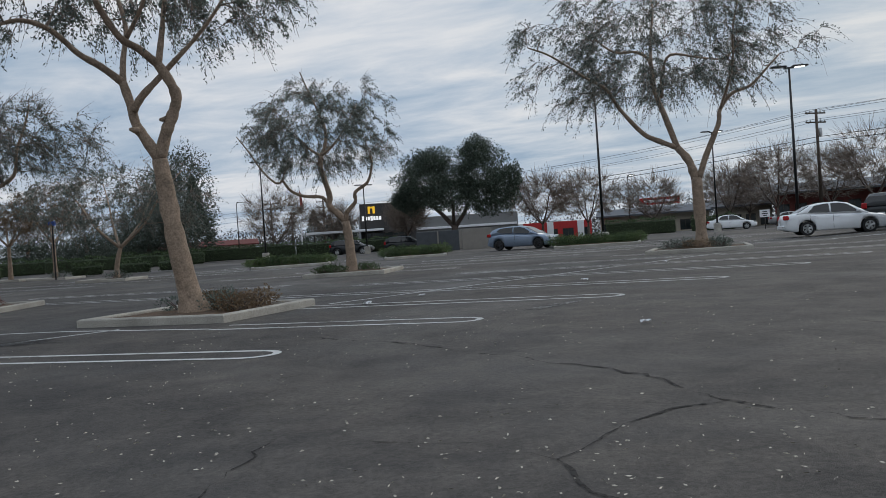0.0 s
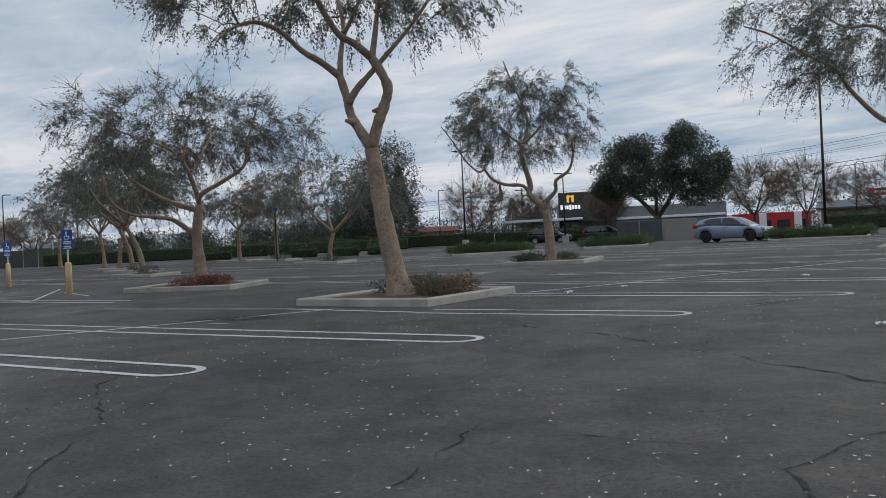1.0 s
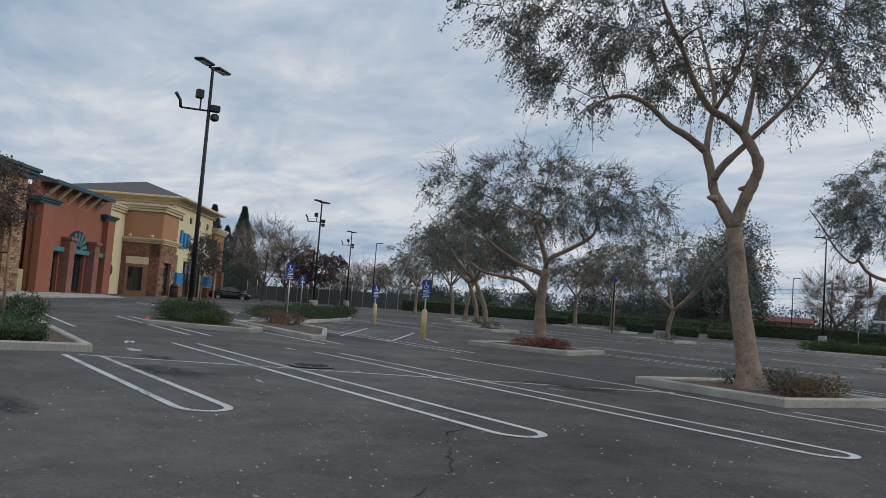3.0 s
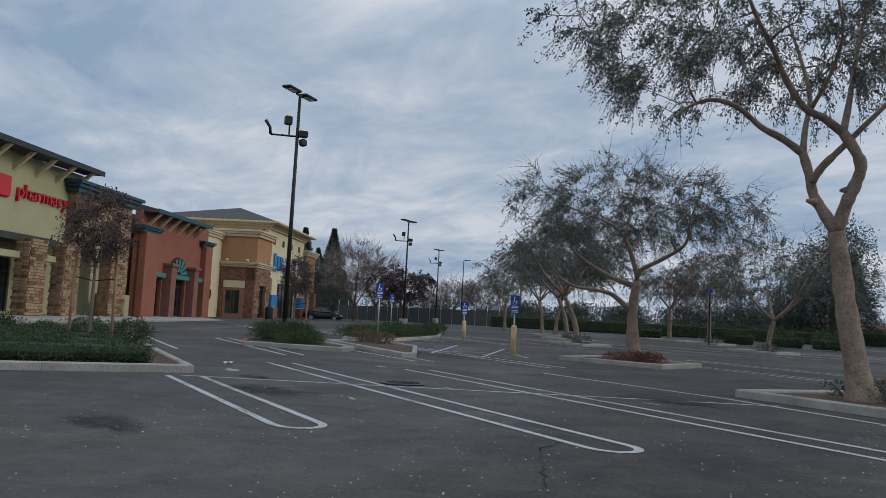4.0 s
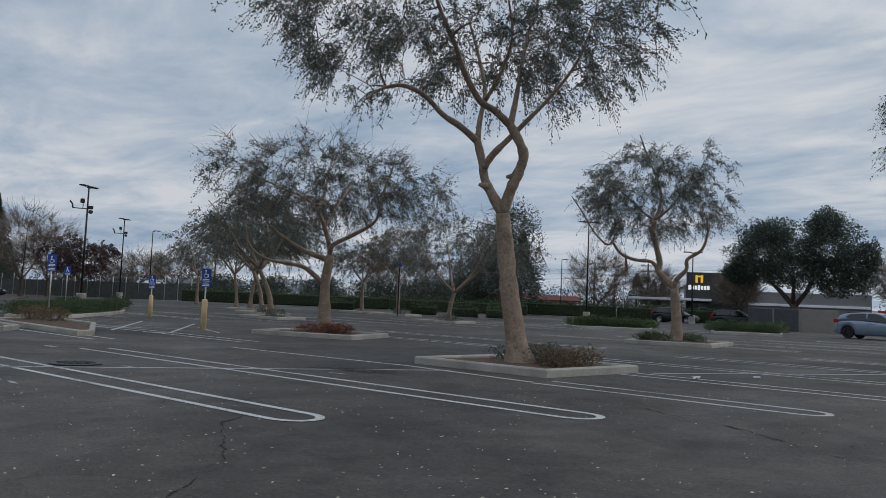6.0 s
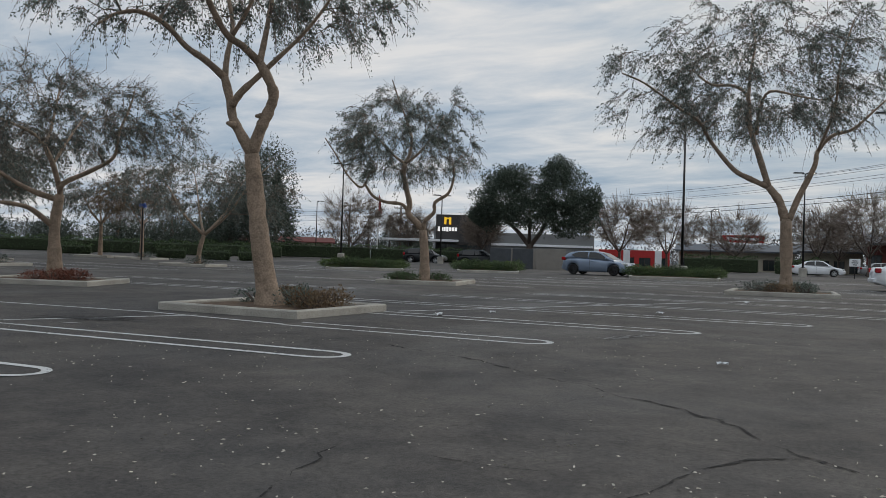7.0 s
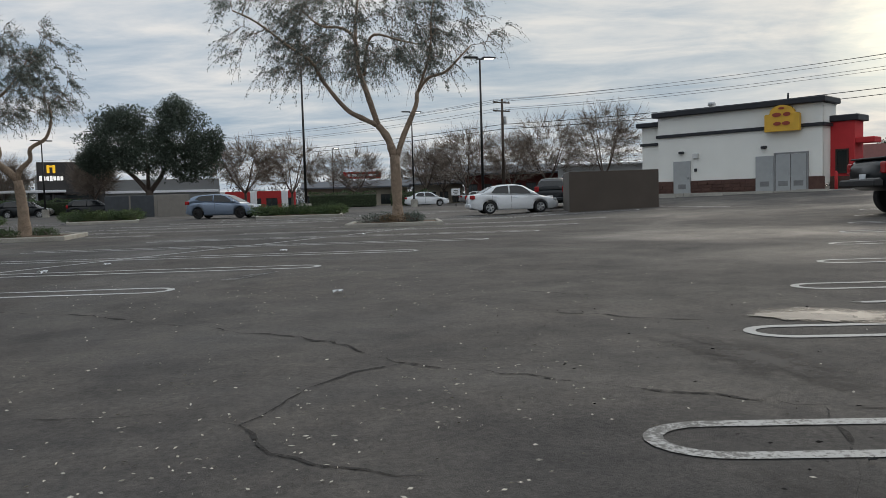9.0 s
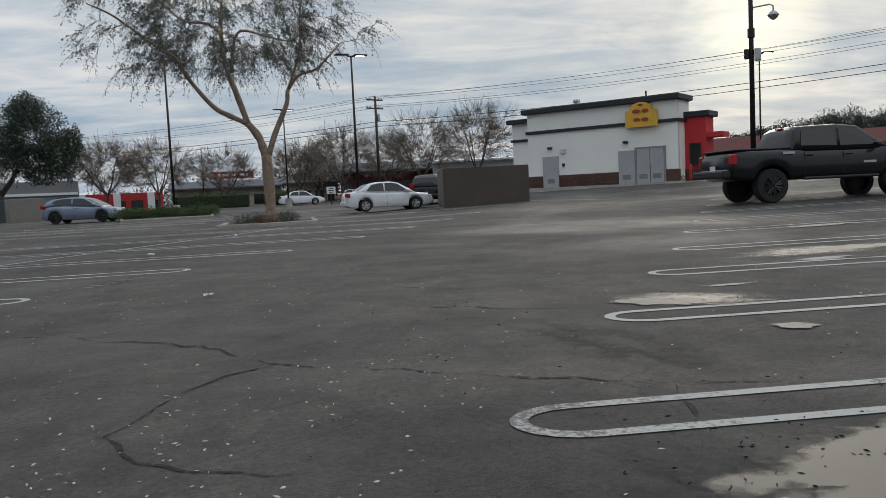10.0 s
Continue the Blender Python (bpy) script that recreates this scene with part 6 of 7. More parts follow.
# fence at the far side
a, b = at(161.5, 112), at(149.0, 96)
n = 16
e = empty("fence", pose(0, 0, 0), "tall chain-link fence with dark screening", "fence")
for k in range(n + 1):
    x, y = a[0] + (b[0] - a[0]) * k / n, a[1] + (b[1] - a[1]) * k / n
    part("post", Geo().tube([(x, y, gz(x, y) - 0.1), (x, y, gz(x, y) + 2.6)], 0.05, 6), GALV, e)
    if k < n:
        x2, y2 = a[0] + (b[0] - a[0]) * (k + 1) / n, a[1] + (b[1] - a[1]) * (k + 1) / n
        part("screen", Geo().box(((x + x2) / 2, (y + y2) / 2, gz(x, y) + 1.0), (math.hypot(x2 - x, y2 - y) - 0.1, 0.03, 1.9), math.atan2(y2 - y, x2 - x)), mat("dark_fence_screen", (0.085, 0.09, 0.085), 0.9, vary=0.3), e)


# ---- vehicles ----
def lerp_profile(prof, x):
    for (x0, z0), (x1, z1) in zip(prof, prof[1:]):
        if x <= x1:
            t = (x - x0) / max(1e-6, x1 - x0)
            return z0 + (z1 - z0) * max(0.0, min(1.0, t))
    return prof[-1][1]


def loft_sections(sections):
    g = Geo()
    n = len(sections[0])
    vs = [p for s in sections for p in s]
    fs = [(i * n + k, i * n + k + 1, (i + 1) * n + k + 1, (i + 1) * n + k) for i in range(len(sections) - 1) for k in range(n - 1)]
    fs += [(i * n + n - 1, i * n, (i + 1) * n, (i + 1) * n + n - 1) for i in range(len(sections) - 1)]
    fs += [tuple(range(n)), tuple((len(sections) - 1) * n + k for k in range(n - 1, -1, -1))]
    return g.add(vs, fs)


RIM = mat("alloy_rim", (0.45, 0.46, 0.47), 0.35, 0.7, vary=0.1, bump=0)
RIM_DARK = mat("black_alloy_rim", (0.03, 0.03, 0.032), 0.35, 0.5, vary=0.1, bump=0)
TAIL_RED = mat("red_tail_lamp", (0.35, 0.012, 0.015), 0.2, vary=0.1, bump=0)
HEAD_LAMP = mat("clear_head_lamp", (0.55, 0.57, 0.58), 0.15, vary=0.05, bump=0)
PLASTIC = mat("dark_plastic_trim", (0.02, 0.02, 0.021), 0.6, vary=0.1)


def wheel(e, x, y, r, w, rim, spokes=5, rim_f=0.66):
    s = 1 if y > 0 else -1
    prof = [(r * rim_f, -w / 2), (r * 0.93, -w / 2), (r, -w * 0.32), (r, w * 0.32), (r * 0.93, w / 2), (r * rim_f, w / 2)]
    n = 24
    vs = [(x + a * math.cos(2 * math.pi * k / n), y + b, r + a * math.sin(2 * math.pi * k / n)) for a, b in prof for k in range(n)]
    fs = [(i * n + k, i * n + (k + 1) % n, (i + 1) * n + (k + 1) % n, (i + 1) * n + k) for i in range(len(prof) - 1) for k in range(n)]
    t = part("wheel", Geo().add(vs, fs), RUBBER, e, "black tyre", smooth=False)
    g = Geo()
    rr = r * rim_f
    yo = y + s * w * 0.36
    ring = [(rr, yo + s * 0.03), (rr * 0.88, yo + s * 0.03), (rr * 0.86, yo - s * 0.03)]
    vs = [(x + a * math.cos(2 * math.pi * k / n), b, r + a * math.sin(2 * math.pi * k / n)) for a, b in ring for k in range(n)]
    g.add(vs, [(i * n + k, i * n + (k + 1) % n, (i + 1) * n + (k + 1) % n, (i + 1) * n + k) for i in range(2) for k in range(n)])
    for k in range(spokes):
        a = 2 * math.pi * k / spokes + 0.3
        for o in (-0.16, 0.16):
            p0 = (x + 0.1 * rr * math.cos(a), yo + s * 0.01, r + 0.1 * rr * math.sin(a))
            p1 = (x + 0.92 * rr * math.cos(a + o), yo + s * 0.015, r + 0.92 * rr * math.sin(a + o))
            g.tube([p0, p1], [0.045 * rr / 0.22, 0.03 * rr / 0.22], 5)
    g.tube([(x, yo - s * 0.02, r), (x, yo + s * 0.03, r)], rr * 0.22, 12)
    part("rim", g, rim, t, "spoked rim")
    part("brake_disc", Geo().tube([(x, y - s * 0.02, r), (x, y + s * 0.02, r)], rr * 0.95, 20), PLASTIC, t)


def vehicle(name, paint, L, half, hood, cabin, wheels, r, windows, screens, label, sill=0.2, rim=RIM, tumble=0.36, spokes=5, cat_="car", tyre=0.2, taillamp=None, headlamp=None, extra=None, rim_f=0.66, arch=1.22):
    """A vehicle along +x with its tail at 0. hood: top line of the lower body; cabin: roof line; windows: side panes as (x, z) outlines."""
    e = empty(name, pose(0, 0, 0), label, cat_, "parked vehicles")
    xs_ = sorted({round(L * k / 48, 4) for k in range(49)} | {round(w + r * arch * math.cos(math.pi * k / 10), 4) for w in wheels for k in range(11)})
    sec = []
    for x in xs_:
        f = min(x, L - x)
        wd = half * (0.80 + 0.20 * min(1, (f / 0.55)) ** 0.5) if f < 0.55 else half
        zt = lerp_profile(hood, x)
        zb = sill + 0.12 * max(0, 1 - f / 0.35)
        for w in wheels:
            if abs(x - w) < r * arch:
                zb = max(zb, r + math.sqrt(max(0, (r * arch) ** 2 - (x - w) ** 2)))
        zb = min(zb, zt - 0.12)
        h = zt - zb
        half_pts = [(wd * 0.93, zb), (wd * 0.985, zb + 0.1 * h), (wd, zb + 0.45 * h), (wd * 0.985, zb + 0.72 * h), (wd * 0.95, zt - 0.05), (wd * 0.86, zt), (wd * 0.45, zt + 0.015)]
        sec.append([(x, a, b) for a, b in half_pts] + [(x, -a, b) for a, b in reversed(half_pts)])
    body = part("body", loft_sections(sec), paint, e, smooth=True)
    part("underbody", Geo().box((L / 2, 0, sill + 0.16), (L * 0.93, half * 1.5, 0.26), 0, 0.05), PLASTIC, e, "dark underbody")
    xa, xd = cabin[0][0], cabin[-1][0]
    xs_ = sorted({round(xa + (xd - xa) * k / 30, 4) for k in range(31)} | {c[0] for c in cabin})

    def side(x, z):
        zb = lerp_profile(hood, x)
        return half * 0.93 - max(0, z - zb) * tumble
    sec = []
    for x in xs_:
        zt = max(lerp_profile(cabin, x), lerp_profile(hood, x) + 0.004)
        zb = lerp_profile(hood, x) - 0.04
        wt = side(x, zt)
        half_pts = [(side(x, zb), zb), (side(x, zb + (zt - zb) * 0.5), zb + (zt - zb) * 0.5), (wt, zt - 0.05 * min(1, (zt - zb) / 0.3)), (wt - 0.05, zt - 0.01), (wt * 0.5, zt + 0.012 * min(1, (zt - zb) / 0.3))]
        sec.append([(x, a, b) for a, b in half_pts] + [(x, -a, b) for a, b in reversed(half_pts)])
    part("cabin", loft_sections(sec), paint, e, smooth=True)
    for poly in windows:
        for s in (1, -1):
            g = Geo()
            n = len(poly)
            vs = [(x, s * (side(x, z) + 0.012), z) for x, z in poly] + [(x, s * (side(x, z) - 0.02), z) for x, z in poly]
            g.add(vs, [tuple(range(n)), tuple(range(2 * n - 1, n - 1, -1))] + [(i, (i + 1) % n, n + (i + 1) % n, n + i) for i in range(n)])
            part("side_window", g, GLASS_DARK, e, "dark side glass")
    for x0, z0, x1, z1, nm in screens:
        d = Vector((x1 - x0, 0, z1 - z0)).normalized()
        nrm = Vector((-d.z, 0, d.x))
        if nrm.z < 0:
            nrm = -nrm
        a = Vector((x0, 0, z0)) + nrm * 0.012
        b = Vector((x1, 0, z1)) + nrm * 0.012
        wa, wb = side(x0, z0) - 0.08, side(x1, z1) - 0.08
        vs = [(a.x, -wa, a.z), (a.x, wa, a.z), (b.x, wb, b.z), (b.x, -wb, b.z)]
        vs += [(p[0] - nrm.x * 0.03, p[1], p[2] - nrm.z * 0.03) for p in vs]
        part(nm, Geo().add(vs, [(0, 1, 2, 3), (7, 6, 5, 4), (0, 4, 5, 1), (1, 5, 6, 2), (2, 6, 7, 3), (3, 7, 4, 0)]), GLASS_DARK, e, "dark glass")
    for w in wheels:
        for s in (1, -1):
            wheel(e, w, s * (half - tyre * 0.5 - 0.01), r, tyre, rim, spokes, rim_f)
    for s in (1, -1):
        x0, z0, sx, sz = taillamp
        part("tail_lamp", Geo().box((x0, s * (half * 0.84), z0), (sx, half * 0.26, sz), 0, 0.03), TAIL_RED, e, "red tail lamp")
        x0, z0, sx, sz = headlamp
        part("head_lamp", Geo().box((x0, s * (half * 0.76), z0), (sx, half * 0.30, sz), 0, 0.04), HEAD_LAMP, e, "clear head lamp")
        xm = cabin[-1][0] - 0.42
        zm = lerp_profile(hood, xm) + 0.1
        part("mirror", Geo().box((xm, s * (half + 0.06), zm), (0.16, 0.2, 0.13), 0, 0.04), paint, e, "door mirror")
        for xh in (sum(p[0] for p in w_) / len(w_) - 0.32 for w_ in windows[:2]):
            part("door_handle", Geo().box((xh, s * (half * 0.985 + 0.012), lerp_profile(hood, xh) - 0.13), (0.2, 0.03, 0.035), 0, 0.01), paint, e)
            part("door_seam", Geo().box((xh - 0.16, s * (half * 0.985 + 0.001), lerp_profile(hood, xh) - 0.36), (0.012, 0.02, 0.6)), PLASTIC, e)
    part("rear_bumper", Geo().box((0.02, 0, sill + 0.22), (0.16, half * 1.62, 0.22), 0, 0.05), paint, e)
    part("front_grille", Geo().box((L - 0.04, 0, sill + 0.22), (0.1, half * 1.2, 0.16), 0, 0.03), PLASTIC, e, "dark grille")
    part("number_plate", Geo().box((-0.065, 0, sill + 0.36), (0.015, 0.31, 0.155), 0, 0.004), SIGN_WHITE, e, "plain pale plate")
    return e


WHITE_PAINT = mat("silvery_white_car_paint", (0.74, 0.76, 0.78), 0.3, vary=0.04, bump=0, coat=0.6)
BLUE_GREY = mat("blue_grey_car_paint", (0.19, 0.24, 0.32), 0.35, 0.35, vary=0.06, bump=0, coat=0.6)
BLACK_PAINT = mat("black_car_paint", (0.007, 0.009, 0.011), 0.3, vary=0.1, bump=0, coat=0.25, spec=0.3)
SILVER_PAINT = mat("silver_car_paint", (0.35, 0.36, 0.37), 0.35, 0.5, vary=0.05, bump=0, coat=0.5)


def sedan(paint, label):
    return vehicle("sedan_car", paint, 4.54, 0.88, [(0, 0.78), (0.08, 0.98), (0.75, 1.03), (1.4, 0.98), (3.1, 0.92), (3.35, 0.93), (4.2, 0.78), (4.54, 0.58)],
                   [(0.55, 1.02), (1.15, 1.36), (1.65, 1.46), (2.35, 1.47), (2.75, 1.40), (3.55, 0.92)], (0.98, 3.58), 0.315,
                   [[(1.05, 1.05), (1.33, 1.34), (1.7, 1.40), (1.95, 1.41), (1.95, 1.01)], [(2.03, 1.01), (2.03, 1.41), (2.4, 1.41), (2.7, 1.34), (3.1, 1.05), (3.12, 0.98)]],
                   [(0.62, 1.06, 1.14, 1.355, "rear_window"), (3.48, 0.965, 2.82, 1.365, "windscreen")], label, taillamp=(0.1, 0.86, 0.24, 0.2), headlamp=(4.28, 0.66, 0.34, 0.15))


def hatchback(paint, label):
    return vehicle("hatchback_car", paint, 4.3, 0.89, [(0, 0.72), (0.06, 1.0), (1.3, 1.04), (2.9, 0.93), (3.1, 0.94), (3.95, 0.80), (4.3, 0.55)],
                   [(0.05, 1.0), (0.32, 1.30), (0.7, 1.43), (1.5, 1.48), (2.2, 1.47), (2.55, 1.40), (3.45, 0.92)], (0.78, 3.42), 0.32,
                   [[(0.62, 1.2), (0.85, 1.36), (1.2, 1.41), (1.72, 1.42), (1.72, 1.05), (1.0, 1.08)], [(1.8, 1.04), (1.8, 1.42), (2.2, 1.41), (2.5, 1.34), (2.95, 1.05), (2.98, 0.99)]],
                   [(0.09, 1.04, 0.36, 1.325, "rear_window"), (3.38, 0.965, 2.62, 1.37, "windscreen")], label, rim=RIM_DARK, taillamp=(0.12, 0.98, 0.26, 0.2), headlamp=(4.02, 0.72, 0.42, 0.16))


def suv(paint, label):
    return vehicle("suv_car", paint, 4.6, 0.92, [(0, 0.8), (0.05, 1.05), (1.3, 1.08), (3.0, 1.05), (3.3, 1.06), (4.3, 0.95), (4.6, 0.7)],
                   [(0.05, 1.05), (0.25, 1.45), (0.6, 1.64), (1.5, 1.68), (2.4, 1.66), (2.7, 1.60), (3.5, 1.05)], (0.85, 3.65), 0.36,
                   [[(0.5, 1.14), (0.62, 1.52), (1.0, 1.58), (1.75, 1.60), (1.75, 1.12)], [(1.84, 1.12), (1.84, 1.60), (2.4, 1.58), (2.65, 1.52), (3.08, 1.14)]],
                   [(0.09, 1.1, 0.27, 1.5, "rear_window"), (3.4, 1.1, 2.78, 1.57, "windscreen")], label, sill=0.26, taillamp=(0.1, 1.05, 0.2, 0.3), headlamp=(4.3, 0.84, 0.36, 0.18))


def park(e, x, y, heading, dz=0.0):
    e.matrix_world = pose(x, y, gz(x, y) + dz + 0.004, 0, 0, heading)
    return e


def place_mid(e, az, d, heading, L, dz=0.0):
    """Park with the middle of its length at that bearing."""
    x, y = at(az, d)
    return park(e, x - L / 2 * math.cos(radians(heading)), y - L / 2 * math.sin(radians(heading)), heading, dz)


WS = sedan(WHITE_PAINT, "white four-door sedan parked by the dumpster enclosure")
place_mid(WS, 82.55, 40.8, 6, 4.54, 0.05)
HB = hatchback(BLUE_GREY, "blue-grey hatchback stopped in the lane")
place_mid(HB, 103.15, 50.5, -8, 4.3)
x, y = at(88.95, 82)
W2 = copy_thing(WS, pose(x - 2.27, y, gz(x, y), 0, 0, 2))
tagged(W2, "white sedan parked further off along the hedge")
SV = suv(BLACK_PAINT, "black sport utility car facing away beside the enclosure")
place_mid(SV, 79.3, 46.5, 70, 4.6, 0.05)
for az, d, hd, lb in ((113.3, 82, 15, "black sport utility car before the burger restaurant"), (117.2, 88, 14, "dark blue sport utility car crossing the lot"), (105.3, 70, 40, "black sport utility car beside the trash enclosure")):
    x, y = at(az, d)
    tagged(copy_thing(SV, pose(x, y, gz(x, y) - 0.1, 0, 0, hd)), lb)
DS = sedan(SILVER_PAINT, "silver sedan parked behind the hedge")
place_mid(DS, 115.5, 92, 20, 4.54)
for az, d, hd in ((122.4, 104, 30), (121.4, 106, 28), (124.0, 106, 30), (119.0, 104, 25), (97.0, 100, 10), (86.6, 96, 5)):
    x, y = at(az, d)
    copy_thing(DS, pose(x, y, gz(x, y), 0, 0, hd))
x, y = at(162.75, 93)
BC = tagged(copy_thing(WS, pose(x + 0.2, y - 2.2, gz(x, y) - 0.1, 0, 0, 70)), "dark sedan parked before the corner store")
for o in BC.children_recursive:
    if o.data and o.data.materials[0] is WHITE_PAINT:
        o.data = o.data.copy()
        o.data.materials[0] = BLACK_PAINT
x, y = at(155.5, 105)
RC = tagged(copy_thing(HB, pose(x, y, gz(x, y), 0, 0, 60)), "small red hatchback parked far across the lot")
for o in RC.children_recursive:
    if o.data and o.data.materials[0] is BLUE_GREY:
        o.data = o.data.copy()
        o.data.materials[0] = mat("red_car_paint", (0.4, 0.02, 0.02), 0.3, vary=0.05, bump=0, coat=0.5)


def pickup(paint, label):
    e = vehicle("pickup_truck", paint, 5.85, 1.0, [(0, 1.28), (0.04, 1.42), (2.0, 1.42), (2.05, 1.38), (4.1, 1.36), (4.35, 1.42), (5.6, 1.34), (5.85, 1.1)],
                [(1.72, 1.44), (1.86, 1.92), (2.02, 2.03), (3.2, 2.06), (3.75, 2.0), (4.55, 1.41)], (1.15, 4.85), 0.46,
                [[(2.0, 1.5), (2.08, 1.92), (3.05, 1.95), (3.05, 1.47)], [(3.15, 1.47), (3.15, 1.93), (3.65, 1.90), (4.2, 1.5), (4.22, 1.46)]],
                [(1.76, 1.5, 1.87, 1.9, "rear_window"), (4.48, 1.46, 3.82, 1.95, "windscreen")], label, sill=0.62, rim=RIM_DARK, spokes=8, cat_="pickup truck", tyre=0.32,
                taillamp=(0.08, 1.2, 0.16, 0.3), headlamp=(5.68, 1.12, 0.3, 0.28), rim_f=0.62, tumble=0.30, arch=1.16)
    part("bed_cover", Geo().box((0.9, 0, 1.45), (1.72, 1.72, 0.05), 0, 0.02), PLASTIC, e, "black bed cover")
    part("step_bumper", Geo().box((-0.12, 0, 0.82), (0.24, 1.8, 0.2), 0, 0.04), PLASTIC, e, "dark step bumper")
    part("third_brake_lamp", Geo().box((1.93, 0, 2.0), (0.1, 0.3, 0.04)), TAIL_RED, e)
    part("side_step", Geo().box((3.1, -0.98, 0.62), (2.2, 0.16, 0.08), 0, 0.03), PLASTIC, e)
    part("side_step", Geo().box((3.1, 0.98, 0.62), (2.2, 0.16, 0.08), 0, 0.03), PLASTIC, e)
    part("side_badge", Geo().box((1.6, -1.0, 1.32), (0.34, 0.02, 0.07)), GALV, e, "plain chrome badge")
    part("side_badge", Geo().box((3.95, -1.0, 1.0), (0.36, 0.02, 0.06)), GALV, e, "plain chrome badge")
    return e


PT = pickup(BLACK_PAINT, "lifted black crew-cab pickup truck with black wheels")
x, y = (15.27, 23.72)
park(PT, x, y, -3.0, 0.03)
PT.scale = (1.16, 1.16, 1.16)

# ---- tall posts, wires and flag ----
x, y = at(56.7, 30)
e = empty("security_pole", pose(x, y, gz(x, y), 0, 0, -33), "black steel pole with a dome camera arm and equipment boxes", "pole")
part("footing", Geo().lathe((0, 0, 0), [(0.33, -0.1), (0.33, 0.7), (0.3, 0.75)], 16), CONCRETE, e)
part("pole", Geo().tube([(0, 0, 0.7), (0, 0, 11.5)], [0.095, 0.06], 10), BLACK_METAL, e, smooth=True)
arm = part("camera_arm", Geo().tube([(0, 0, 6.25), (0.08, 0, 6.62), (0.6, 0, 6.66), (0.72, 0, 6.6), (0.72, 0, 6.42)], 0.028, 8), GALV, e, smooth=True)
part("dome_camera", Geo().lathe((0.72, 0, 6.12), [(0.03, 0.0), (0.12, 0.06), (0.17, 0.14), (0.2, 0.16), (0.12, 0.26), (0.05, 0.32)], 14), GALV, arm, smooth=True)
part("equipment_box", Geo().box((0.2, -0.05, 5.0), (0.22, 0.2, 0.42), 0, 0.02), GALV, e)
part("equipment_box", Geo().box((-0.16, 0, 5.05), (0.16, 0.16, 0.34), 0, 0.02), BLACK_METAL, e)
part("clamp", Geo().tube([(0, 0, 5.6), (0, 0, 5.9)], 0.12, 10), BLACK_METAL, e)
lamp_post(56.7, 60.0, 8.4, 1, r=0.07)

POLE_WOOD = mat("weathered_pole_wood", (0.075, 0.058, 0.046), 0.9, vary=0.3, scale=2, fine=25)


def utility_pole(x, y, h, rot, arms=2):
    e = empty("utility_pole", pose(x, y, gz(x, y), 0, 0, rot), "weathered wooden utility pole with crossarms", "utility pole", "utility poles")
    part("pole", Geo().tube([(0, 0, -0.2), (0, 0, h)], [0.19, 0.12], 8), POLE_WOOD, e, smooth=True)
    for k in range(arms):
        a = part("crossarm", Geo().box((0, 0.12, h - 0.35 - 0.9 * k), (2.3, 0.11, 0.13), 0, 0.01), POLE_WOOD, e)
        for q in (-1.05, -0.6, 0.6, 1.05):
            part("insulator", Geo().lathe((q, 0.12, h - 0.29 - 0.9 * k), [(0.04, 0), (0.07, 0.06), (0.05, 0.12), (0.07, 0.16), (0.02, 0.22)], 8), GALV, a, smooth=True)
    part("transformer", Geo().lathe((0.35, 0, h - 2.6), [(0.18, 0), (0.2, 0.05), (0.2, 0.7), (0.1, 0.8)], 10), GALV, e, smooth=True)
    return e


UP = [at(105.2, 132), at(83.35, 86), at(47.0, 70), at(20, 95)]
UH = [11.2, 11.0, 10.8, 10.8]
for (x, y), h in zip(UP, UH):
    utility_pole(x, y, h, -56 + 90)
for az, d, h in ((121.3, 140, 9.4), (117.6, 128, 8.6), (119.9, 150, 8.0), (147.0, 150, 9.0), (148.4, 150, 9.0)):
    utility_pole(*at(az, d), h, 20)


def wire(p, q, sag, r=0.018):
    e = Geo().tube([Vector(p).lerp(Vector(q), k / 16) - Vector((0, 0, sag * 4 * (k / 16) * (1 - k / 16))) for k in range(17)], r, 4)
    thing("overhead_wire", e, RUBBER, "thin black overhead wire between utility poles", "wire", "overhead wires")


for i in range(3):
    (x0, y0), (x1, y1) = UP[i], UP[i + 1]
    for off, dz in ((-1.05, 0.0), (-0.3, 0.05), (1.05, 0.0), (-0.9, -0.95), (0.9, -0.95), (0.1, -2.6), (0.15, -3.1)):
        n = Vector((y1 - y0, x0 - x1)).normalized() * off
        wire((x0 + n.x, y0 + n.y, gz(x0, y0) + UH[i] - 0.1 + dz), (x1 + n.x, y1 + n.y, gz(x1, y1) + UH[i + 1] - 0.1 + dz), 0.5 + 0.2 * abs(off), 0.016 if dz > -2 else 0.03)
for a, b, z0, z1 in (((121.3, 140), (117.6, 128), 9.0, 8.3), ((117.6, 128), (104.5, 132), 8.2, 10.6), ((131, 150), (121.3, 140), 9.0, 9.0)):
    p, q = at(*a), at(*b)
    for dz in (0, -0.7, -1.6):
        wire((*p, z0 + dz), (*q, z1 + dz), 0.6)

x, y = at(119.25, 105)
e = empty("flagpole", pose(x, y, gz(x, y), 0, 0, 30), "white flagpole with a limp red flag", "flagpole")
part("pole", Geo().tube([(0, 0, 0), (0, 0, 9.0)], [0.09, 0.05], 8), SIGN_WHITE, e, smooth=True)
part("finial", Geo().lathe((0, 0, 9.0), [(0.02, 0), (0.1, 0.08), (0.1, 0.14), (0.01, 0.22)], 8), GALV, e, smooth=True)
vs = [(0.05 + 0.5 * i / 6 * (0.4 + 0.6 * j / 8), 0.12 * math.sin(i * 1.7 + j * 0.5), 8.7 - 2.3 * j / 8 - 0.5 * i / 6) for j in range(9) for i in range(7)]
